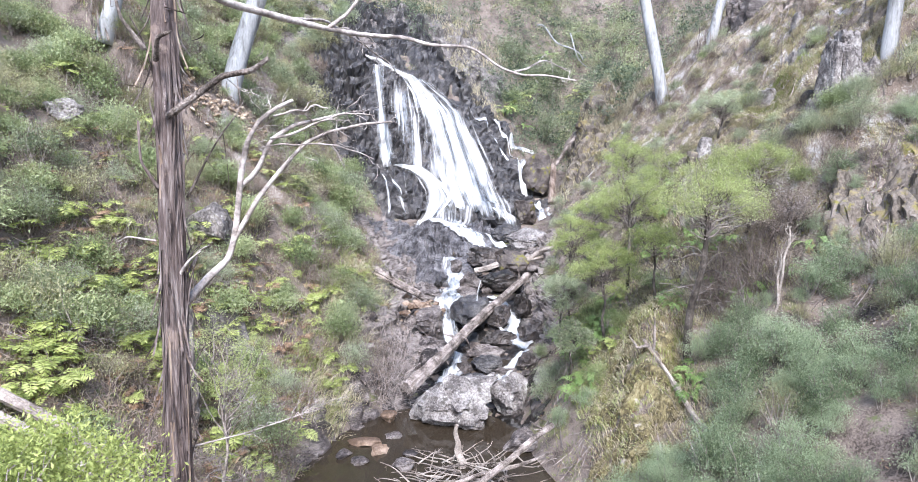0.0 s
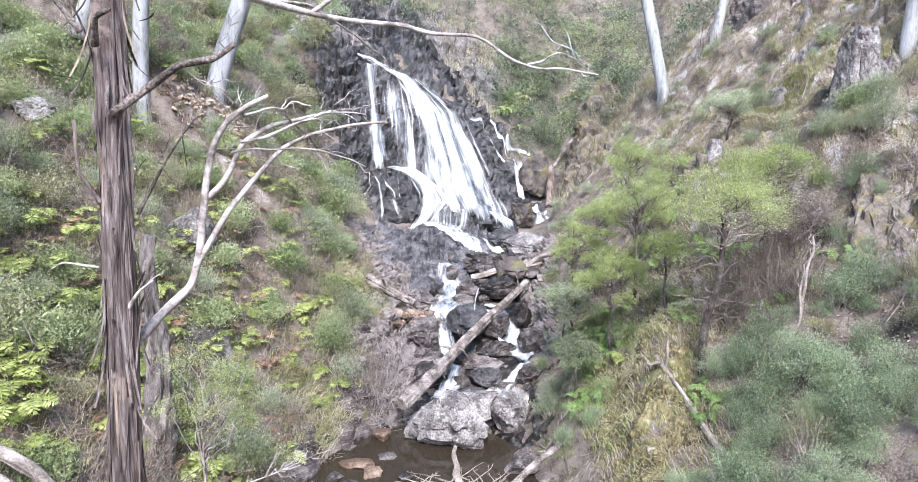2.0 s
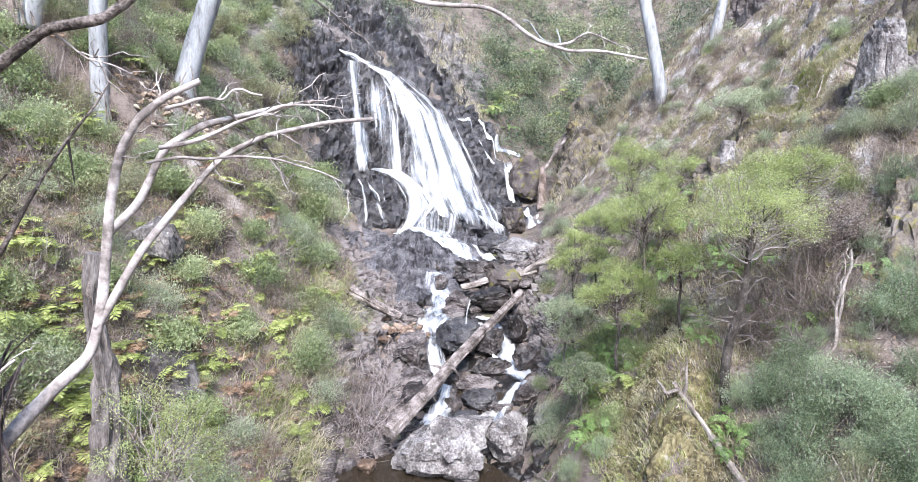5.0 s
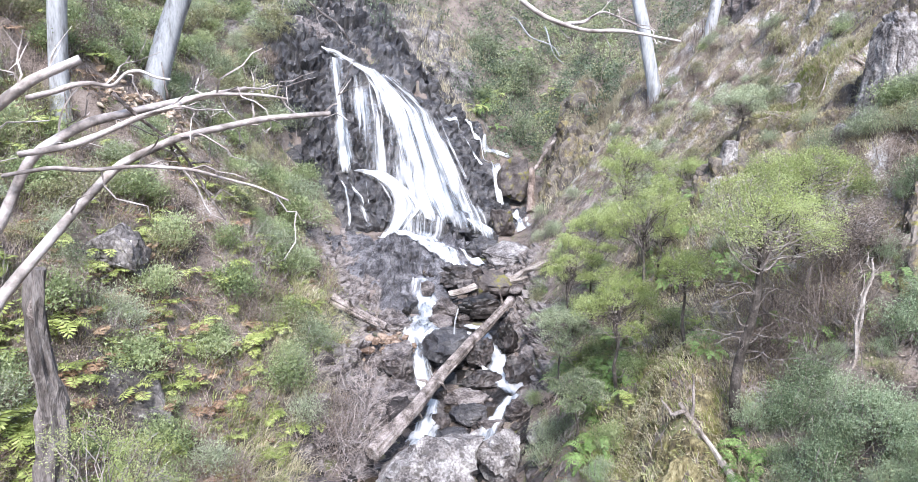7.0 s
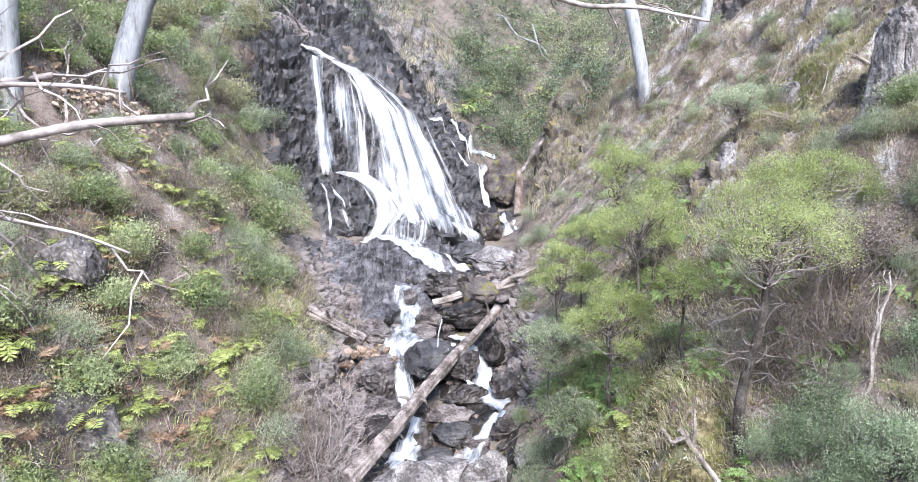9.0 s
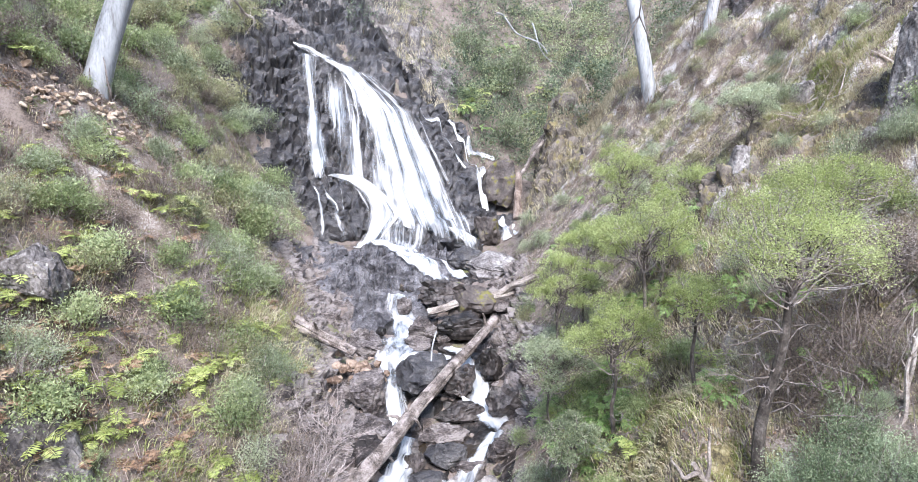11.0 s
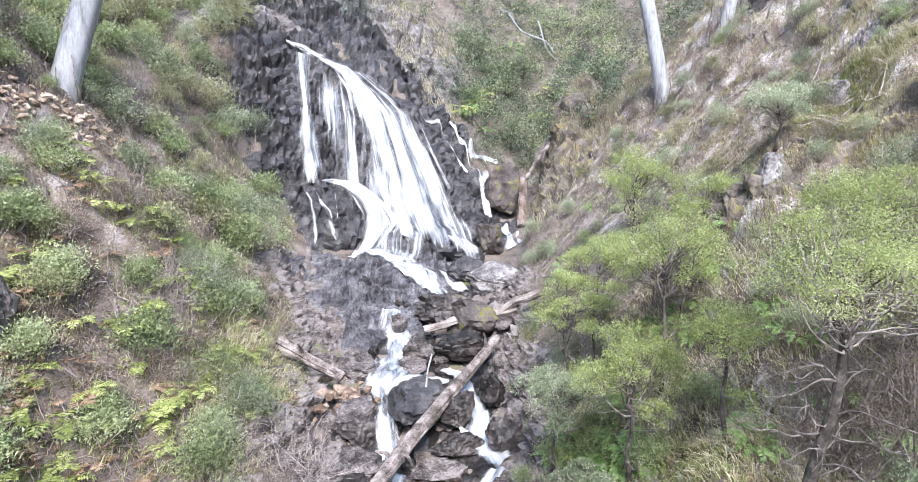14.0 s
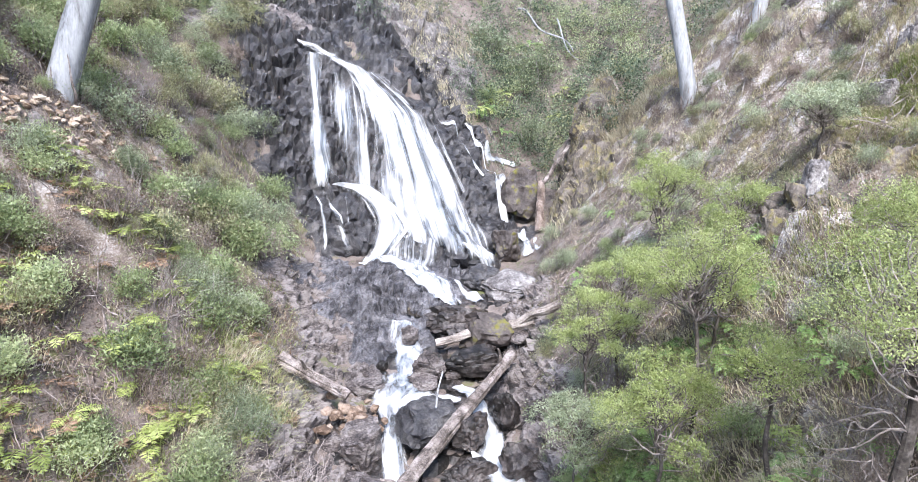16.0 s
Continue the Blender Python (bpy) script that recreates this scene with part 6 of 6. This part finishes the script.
# shrubs whose places are known
for kind, x, y, s in (("grey", -3.9, 24.3, 1.5), ("grey", -4.1, 25.0, 1.2), ("green", -6.0, 24.2, 1.5), ("green", -5.6, 28.5, 1.3), ("green", -6.0, 29.5, 1.4), ("green", -5.8, 32.0, 1.6), ("grey", -6.2, 34.0, 1.7), ("green", -5.6, 35.6, 1.6), ("grey", -6.0, 37.5, 1.6), ("green", -6.6, 39.0, 1.6), ("grey", -7.2, 41.0, 1.6),
                      ("grey", 6.0, 53.0, 2.6), ("grey", 4.5, 55.0, 2.6), ("grey", 8.0, 55.0, 2.8), ("green", 4.0, 50.5, 1.5), ("grey", 6.5, 50.0, 2.2), ("fern", 3.2, 49.0, 1.8), ("fern", 4.4, 50.6, 2.0), ("fern", 5.0, 52.0, 2.0), ("fern", 9.0, 53.5, 2.2), ("fern", 9.6, 55.0, 2.2), ("deep", 3.5, 49.5, 1.5), ("deep", 4.8, 49.5, 1.6), ("deep", 7.5, 57.0, 1.8),
                      ("twig", -2.7, 23.2, 1.9), ("twig", -2.6, 22.4, 1.8), ("twig", -2.9, 21.8, 1.7), ("twig", -2.4, 24.2, 1.5), ("brown", -2.9, 23.0, 1.3), ("brown", -3.0, 22.2, 1.2), ("twig", -3.2, 23.2, 1.7), ("twig", -2.9, 22.4, 1.6), ("twig", -3.5, 22.4, 1.6), ("twig", -3.3, 24.0, 1.3), ("twig", -3.6, 21.6, 1.3),
                      ("deep", 4.3, 22.3, 1.2), ("deep", 4.0, 21.5, 1.1), ("deep", 3.8, 18.9, 1.2), ("deep", 4.1, 19.4, 1.1), ("deep", 4.5, 20.9, 1.0), ("deep", 6.3, 16.3, 0.9), ("deep", 6.0, 15.9, 0.9), ("deep", 6.4, 15.8, 0.8), ("deep", 9.2, 16.9, 1.0), ("deep", 9.7, 17.5, 0.9), ("deep", 5.0, 22.0, 1.0), ("deep", 6.4, 23.3, 0.9), ("deep", 6.9, 24.0, 0.9),
                      ("brown", 7.3, 17.6, 1.6), ("brown", 7.9, 17.2, 1.7), ("brown", 8.4, 17.8, 1.7), ("brown", 7.6, 18.3, 1.6), ("brown", 8.6, 17.0, 1.5), ("brown", 9.0, 18.2, 1.6), ("brown", 7.0, 18.2, 1.3), ("grey", 3.2, 15.0, 1.2), ("green", 3.5, 13.8, 1.3), ("grey", 3.9, 14.2, 1.3), ("grey", 2.9, 20.3, 0.9), ("grey", 3.1, 21.3, 0.9), ("fern", -6.9, 21.3, 1.2), ("fern", -5.6, 23.0, 1.1), ("fern", -5.3, 23.6, 1.0)):
    plant(kind, x, y, s)
for kind, x, y, s in (("green", 4.3, 19.2, 0.8), ("green", 4.0, 20.8, 0.9), ("green", 4.6, 21.8, 0.9), ("green", 5.3, 20.4, 0.8), ("green", 4.9, 22.8, 0.9), ("green", 3.9, 22.9, 0.8), ("grey", 3.5, 20.6, 0.8), ("grey", 3.7, 18.2, 0.8), ("fern", 5.0, 19.4, 1.0), ("fern", 4.5, 20.2, 0.9), ("fern", 5.6, 21.9, 0.9), ("fern", 4.2, 21.9, 0.9), ("green", 6.4, 20.6, 0.9), ("green", 7.0, 21.6, 0.9), ("fern", 6.9, 19.8, 1.0), ("fern", 4.5, 22.9, 0.9), ("fern", 4.1, 22.8, 0.9), ("fern", 4.9, 22.5, 0.9), ("deep", 5.0, 21.2, 0.9), ("deep", 4.6, 22.3, 0.9), ("deep", 5.3, 20.9, 0.9)):
    plant(kind, x, y, s)
for _ in range(46):
    x, y = rng.uniform(9.6, 14.5), rng.uniform(16.5, 21.4)
    if not bare(x, y):
        plant(rng.choice(["grey", "green", "olive", "twig", "brown"], p=[0.36, 0.22, 0.14, 0.14, 0.14]), x, y, rng.uniform(0.5, 1.1))
for x, y, k in ((10.3, 19.4, "green"), (10.7, 19.8, "grey"), (11.1, 19.6, "olive"), (10.5, 20.2, "grey"), (10.9, 20.3, "twig"), (10.1, 19.9, "brown"), (11.4, 20.1, "green"), (10.8, 19.3, "brown"), (11.3, 19.2, "grey")):
    plant(k, x, y, rng.uniform(0.6, 0.9))
# dense grey-green scrub low on the right
for _ in range(122):
    x, y = rng.uniform(4.6, 11.0), rng.uniform(10.5, 16.6)
    if not bare(x, y) and not (x < 6.3 and y > 14.6):
        plant(rng.choice(["grey", "olive", "green", "twig", "brown"], p=[0.44, 0.1, 0.34, 0.06, 0.06]), x, y, rng.uniform(0.55, 1.4))
# heath and ferns high on the left, beside the gum trunks
for _ in range(150):
    x, y = rng.uniform(-16, -8.8), rng.uniform(14, 28)
    if not bare(x, y):
        plant(rng.choice(["green", "grey", "olive", "fern", "brown"], p=[0.3, 0.24, 0.18, 0.2, 0.08]), x, y, rng.uniform(0.7, 1.5))
# ferny left slope, with drifts of dead bracken
for _ in range(90):
    x, y = rng.normal(-7.6, 1.3), rng.normal(20.5, 2.6)
    if not bare(x, y):
        plant("dry", x, y, rng.uniform(0.7, 1.3))
for _ in range(60):
    x, y = rng.uniform(-11.5, -7.2), rng.uniform(13, 19.5)
    plant("fern", x, y, rng.uniform(0.8, 1.3))
for _ in range(34):
    x, y = rng.uniform(3.8, 8.5), rng.uniform(17.2, 24)
    if not bare(x, y):
        plant("deep", x, y, rng.uniform(0.6, 1.0))
n = 0
while n < 350:
    x, y = rng.uniform(-13, -2.8), 11 + 17 * rng.random() ** 1.2
    if bare(x, y):
        continue
    patch = float(pnoise(np.array(x * 0.55), np.array(y * 0.55), np.array(2.5)))
    plant("fern" if patch > 0.1 else "dry" if rng.random() < 0.7 else "fern", x, y, rng.uniform(0.55, 1.2))
    n += 1
n = 0
while n < 440:
    x, y = rng.uniform(-17, -2.8), rng.uniform(10, 48)
    if bare(x, y) or (y < 24 and rng.random() < 0.45):
        continue
    patch = float(pnoise(np.array(x * 0.4), np.array(y * 0.4), np.array(7.5)))
    kind = rng.choice(["green", "grey", "olive", "twig", "brown"], p=[0.5, 0.2, 0.1, 0.1, 0.1] if patch > 0.1 else [0.12, 0.12, 0.18, 0.28, 0.3] if y < 28 else [0.34, 0.2, 0.24, 0.08, 0.14])
    plant(kind, x, y, rng.uniform(0.55, 1.45) * (1.15 if y > 30 else 1))
    n += 1
for _ in range(34):
    x, y = rng.uniform(-15, -7.5), rng.uniform(39, 48)
    plant("olive" if rng.random() < 0.75 else "grey", x, y, rng.uniform(1.1, 1.9))
for _ in range(70):
    x, y = rng.uniform(-9.5, -4.8), rng.uniform(14.5, 21.5)
    if not bare(x, y):
        plant(rng.choice(["dry", "brown", "twig"], p=[0.5, 0.25, 0.25]), x, y, rng.uniform(0.6, 1.1))
# right slope: wattle understorey low down, sparse and dry above
n = 0
while n < 215:
    x, y = rng.uniform(3, 17), rng.uniform(16, 46)
    high = x - 3.5 > 4.5
    if bare(x, y) or (high and rng.random() < 0.45) or (4.2 < x < 7.2 and 16 < y < 21):
        continue
    kind = rng.choice(["grey", "olive", "twig", "green", "deep", "brown"], p=[0.25, 0.25, 0.2, 0.1, 0.0, 0.2] if high else [0.2, 0.15, 0.23, 0.1, 0.12, 0.2])
    plant(kind, x, y, rng.uniform(0.4, 1.0))
    n += 1
for _ in range(60):
    x, y = rng.uniform(9, 15.5), rng.uniform(20, 42)
    if not bare(x, y):
        plant(rng.choice(["twig", "olive", "grey", "brown"], p=[0.4, 0.25, 0.2, 0.15]), x, y, rng.uniform(0.3, 0.8))
# the hillsides behind: scrub that nobody could count
def far_scrub(name, n, box, mat, seed, label, leaf=0.14, size=(0.9, 1.8), per=243):
    r = np.random.default_rng(seed)
    cs = []
    while len(cs) < n:
        x, y = r.uniform(box[0], box[1]), box[2] + (box[3] - box[2]) * r.random() ** 1.3
        if (y < 48 and bare(x, y)) or math.hypot(x + 0.5, y - 51) < 2.4 or (x < -2 and y < 46.8 and x > -9):
            continue
        s = r.uniform(*size)
        k = r.normal(size=(9, 3)) * [0.42, 0.42, 0.32]
        c = np.repeat(k, per // 9, 0) + r.normal(size=(per // 9 * 9, 3)) * 0.2
        c[:, 2] = np.abs(c[:, 2]) + 0.1
        cs.append(c * s + [x, y, float(ground_z(x, y))])
    return tagged(mesh_object(name, *leaves(np.concatenate(cs), leaf, r, 0.5, 0.5, None, True), mat), label, "scrub", kind="stuff")


# grey-green leaf darkened so the far slopes' shade sits in its colour
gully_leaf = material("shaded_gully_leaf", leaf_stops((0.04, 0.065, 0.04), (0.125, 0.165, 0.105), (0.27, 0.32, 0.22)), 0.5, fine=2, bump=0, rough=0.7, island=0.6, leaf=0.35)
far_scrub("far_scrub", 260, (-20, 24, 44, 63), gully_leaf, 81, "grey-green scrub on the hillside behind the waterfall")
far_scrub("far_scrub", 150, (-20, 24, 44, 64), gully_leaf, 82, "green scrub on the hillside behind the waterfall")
far_scrub("far_scrub", 110, (-22, 26, 44, 66), olive_leaf, 83, "olive-brown scrub on the hillside behind the waterfall")
far_scrub("far_scrub", 85, (4, 15, 50, 62), green_leaf, 85, "green scrub filling the upper gully", size=(1.1, 1.9))
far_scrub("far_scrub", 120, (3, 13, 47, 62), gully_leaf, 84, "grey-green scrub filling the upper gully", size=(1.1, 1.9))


# ---- grass, litter and low growth ----
def visible_points(n, x0, x1, y0, y1, keep, seed):
    r = np.random.default_rng(seed)
    x, y = r.uniform(x0, x1, n), r.uniform(y0, y1, n)
    k = keep(x, y, r)
    return x[k], y[k], r


def off_bed(x, y, margin=0.3):
    dl, sl, _, _ = foot_distance(FOOT_L, x, y)
    dr, sr, _, _ = foot_distance(FOOT_R, x, y)
    return ((sl < 0) & (dl > margin)) | ((sr > 0) & (dr > margin))


def grass(name, n, box, mat, length, thresh, seed, label, freq=0.6, margin=0.3, tuft=5, lift=0.0):
    """Tufts of arching blades where the noise says so."""
    x, y, r = visible_points(n, *box, lambda x, y, r: off_bed(x, y, margin) & (pnoise(x * freq, y * freq, 0 * x + seed) + 0.3 * r.normal(size=len(x)) > thresh), seed)
    x, y = np.repeat(x, tuft) + r.normal(size=len(x) * tuft) * 0.06, np.repeat(y, tuft) + r.normal(size=len(y) * tuft) * 0.06
    z = ground_z(x, y) - 0.03 + lift * r.uniform(0.3, 1, len(x))
    m = len(x)
    a = r.uniform(0, 6.28, m)
    L = length * r.uniform(0.5, 1.3, m)
    d = np.stack([np.cos(a), np.sin(a), 0 * a], 1) * (L * r.uniform(0.3, 1.1, m))[:, None]
    d[:, 0] += np.where(x < 0, 0.45, -0.45) * L
    up = np.array([0, 0, 1.0]) * L[:, None]
    w = np.stack([-np.sin(a), np.cos(a), 0 * a], 1) * 0.008
    p = np.stack([x, y, z], 1)
    v = np.stack([p - w, p + w, p + d * 0.4 + up * 0.6 + w * 0.8, p + d + up * 0.72, p + d * 0.4 + up * 0.6 - w * 0.8], 1).reshape(-1, 3)
    i = np.arange(m)[:, None] * 5
    ob = mesh_object(name, v, (i + np.array([[0, 1, 2, 4]])).tolist() + (i + np.array([[4, 2, 3]])).tolist(), mat)
    return tagged(ob, label, "grass", kind="stuff")


bright_straw = material("pale_dry_grass", leaf_stops((0.33, 0.29, 0.19), (0.54, 0.48, 0.33), (0.7, 0.65, 0.49)), 0.6, fine=3, bump=0, rough=0.8, island=0.5, leaf=0.25)
light_grass = material("fresh_green_grass", leaf_stops((0.16, 0.19, 0.06), (0.33, 0.37, 0.14), (0.5, 0.53, 0.26)), 0.6, fine=3, bump=0, rough=0.7, island=0.5, leaf=0.35)
grass("dry_grass", 9000, (-15, -2.6, 11, 46), straw, 0.34, 0.05, 1, "dry yellow grass tufts on the ferny slope")
grass("green_grass", 6000, (-15, -2.6, 11, 46), green_grass, 0.28, 0.1, 2, "green grass tufts on the ferny slope")
grass("dry_grass", 900, (-4.9, -3.0, 19, 27), bright_straw, 0.5, -0.2, 18, "long pale grass over the rock bank", 0.6, 0.2, 6)
grass("green_grass", 1100, (-5.6, -3.0, 19, 27), light_grass, 0.45, -0.2, 19, "fresh green grass over the rock bank", 0.6, 0.2, 6)
grass("green_grass", 1600, (-9, -3.4, 13, 30), light_grass, 0.32, 0.1, 20, "fresh green grass between the ferns", 0.7, 0.3, 6)
grass("dry_grass", 1500, (3.6, 6.6, 14.2, 19.6), straw, 0.2, -0.1, 8, "dry yellow grass on the mossy rib", 1.6, 0.2, 5, 0.1)
grass("green_grass", 1100, (3.6, 6.6, 14.2, 19.6), light_grass, 0.2, 0.0, 9, "green grass on the mossy rib", 1.6, 0.2, 5, 0.1)
grass("green_grass", 4200, (7.5, 18, 16, 46), light_grass, 0.2, 0.12, 21, "soft yellow-green grass on the stony slope", 0.5, 0.3, 7)
grass("green_grass", 1500, (3.6, 6.5, 18, 26), light_grass, 0.18, -0.1, 22, "fresh green grass below the slim wattles", 0.6, 0.2, 6)
grass("dry_grass", 9000, (2.5, 18, 13, 48), straw, 0.17, 0.0, 3, "dry yellow grass tufts on the stony slope")
grass("dry_grass", 17000, (8.5, 18, 16, 44), bright_straw, 0.15, 0.05, 10, "short dry grass high on the stony slope", 0.7, 0.3, 9)
grass("green_grass", 900, (4, 9, 16.5, 24), light_grass, 0.24, -0.4, 12, "green grass under the wattles")
grass("dry_grass", 3200, (4, 9, 17.5, 25), bright_straw, 0.24, -0.3, 15, "dry grass under the wattles")
grass("green_grass", 7000, (2.5, 18, 13, 48), green_grass, 0.16, 0.22, 4, "green grass tufts on the stony slope")
grass("green_grass", 6000, (10.8, 14.2, 21.5, 28.5), light_grass, 0.15, -0.1, 31, "soft yellow-green grass beside the outcrop", 0.9, 0.3, 8)
grass("dry_grass", 7500, (10.2, 15.0, 19.5, 30), bright_straw, 0.2, -0.1, 32, "long pale grass hanging beside the outcrop", 0.8, 0.3, 8)
grass("dry_grass", 2600, (7.6, 11.5, 20, 27), bright_straw, 0.22, -0.1, 33, "long pale grass above the wattles", 0.8, 0.3, 8)
grass("dry_grass", 1500, (6.5, 12, 40, 49), straw, 0.5, -0.2, 34, "brown grass hanging from the crag", 0.8, 0.3, 8, 0.4)
grass("dry_grass", 1500, (-4.5, 4.5, 47, 54), bright_straw, 0.4, 0.1, 16, "tufts of dry grass on the cliff above the waterfall", 0.5, 0.3, 8, 0.9)
grass("dry_grass", 600, (6, 11, 38, 49), bright_straw, 0.4, 0.0, 17, "tufts of dry grass on the rocky spur", 0.5, 0.3, 8, 0.5)
grass("dry_grass", 4000, (-12, 22, 46, 70), straw, 0.5, -0.1, 5, "dry grass on the hillside above the waterfall")


brown_stalk = material("purple_brown_stalk", [(0.25, (0.104, 0.078, 0.068)), (0.5, (0.224, 0.176, 0.156)), (0.75, (0.352, 0.292, 0.264))], 2, fine=8, bump=0, rough=0.9, island=0.4)


def litter(name, n, box, mat, length, radius, seed, label, rise=0.25):
    """Fallen sticks and bark lying on the slope."""
    x, y, r = visible_points(n, *box, lambda x, y, r: off_bed(x, y, 0.1) & (pnoise(x * 0.5, y * 0.5, 0 * x + seed) + 0.5 * r.normal(size=len(x)) > 0), seed)
    m = len(x)
    a = r.uniform(0, 6.28, m)
    L = length * r.uniform(0.3, 1.4, m)
    x2, y2 = x + np.cos(a) * L, y + np.sin(a) * L
    p = np.stack([x, y, ground_z(x, y) + 0.03], 1)
    q = np.stack([x2, y2, ground_z(x2, y2) + r.uniform(0.03, rise, m) * np.minimum(1, L * 2.5)], 1)
    k = (p + q) / 2 + r.normal(size=(m, 3)) * 0.05
    w = np.stack([-np.sin(a), np.cos(a), 0 * a], 1) * (radius * r.uniform(0.5, 1.5, m))[:, None]
    h = np.array([0, 0, 1.0]) * radius * 1.4
    v = np.stack([p - w, p + h, p + w, k - w, k + h, k + w, q - w * 0.4, q + h * 0.4, q + w * 0.4], 1).reshape(-1, 3)
    i = np.arange(m)[:, None] * 9
    f = np.concatenate([i + np.array([[a0, a0 + 1, a0 + 4, a0 + 3]]) for a0 in (0, 1, 3, 4)])
    return tagged(mesh_object(name, v, f, mat), label, "litter", kind="stuff")


litter("dead_stalks", 15000, (-14, -2.6, 11, 30), brown_stalk, 0.4, 0.008, 14, "purple-brown dead stalks standing and lying among the ferns", 0.35)
litter("fallen_sticks", 6000, (-14, -2.4, 11, 40), twig_mat, 0.6, 0.012, 11, "grey sticks and dead stalks lying on the slope")
litter("fallen_sticks", 7000, (2.4, 18, 13, 46), twig_mat, 0.7, 0.014, 12, "grey sticks and bark lying on the dry slope")
litter("fallen_sticks", 220, (8, 15, 24, 44), grey_wood, 1.0, 0.02, 13, "bleached fallen branches on the dry slope")


def low_growth(name, n, box, mat, size, thresh, seed, label, height=0.25, freq=0.5):
    x, y, r = visible_points(n, *box, lambda x, y, r: off_bed(x, y, 0.4) & (pnoise(x * freq, y * freq, 0 * x + seed) + 0.25 * r.normal(size=len(x)) > thresh), seed)
    x, y = np.repeat(x, 6) + r.normal(size=len(x) * 6) * 0.1, np.repeat(y, 6) + r.normal(size=len(y) * 6) * 0.1
    c = np.stack([x, y, ground_z(x, y) + r.uniform(0.02, height, len(x))], 1)
    return tagged(mesh_object(name, *leaves(c, size, r, 0.45, 0.6, None, True), mat), label, "ground cover", kind="stuff")


low_growth("low_heath", 6500, (-16, -2.6, 10, 46), green_leaf, 0.075, 0.0, 21, "low green growth between the ferns")
low_growth("dead_growth", 9000, (-16, -2.6, 10, 40), dry_fern_leaf, 0.08, 0.0, 22, "brown dead fronds on the ground", 0.15)
low_growth("dead_growth", 24000, (-14, -2.6, 10, 34), brown_leaf, 0.07, -0.15, 26, "purple-brown dead growth between the ferns", 0.22, 0.7)
low_growth("low_heath", 5000, (2.4, 11, 11, 40), grey_leaf, 0.07, 0.05, 23, "low grey-green growth on the slope")
pale_litter = material("pale_leaf_litter", leaf_stops((0.15, 0.117, 0.1), (0.3, 0.245, 0.205), (0.43, 0.37, 0.315)), 1.2, fine=4, bump=0, rough=0.85, island=0.6, leaf=0.1)
low_growth("leaf_litter", 20000, (4, 18, 14, 46), pale_litter, 0.08, -0.2, 24, "pale bark and leaf litter on the dry slope", 0.06, 0.8)
low_growth("dead_growth", 4000, (2.4, 12, 11, 40), dry_fern_leaf, 0.07, 0.05, 27, "brown leaf litter on the slope", 0.06)
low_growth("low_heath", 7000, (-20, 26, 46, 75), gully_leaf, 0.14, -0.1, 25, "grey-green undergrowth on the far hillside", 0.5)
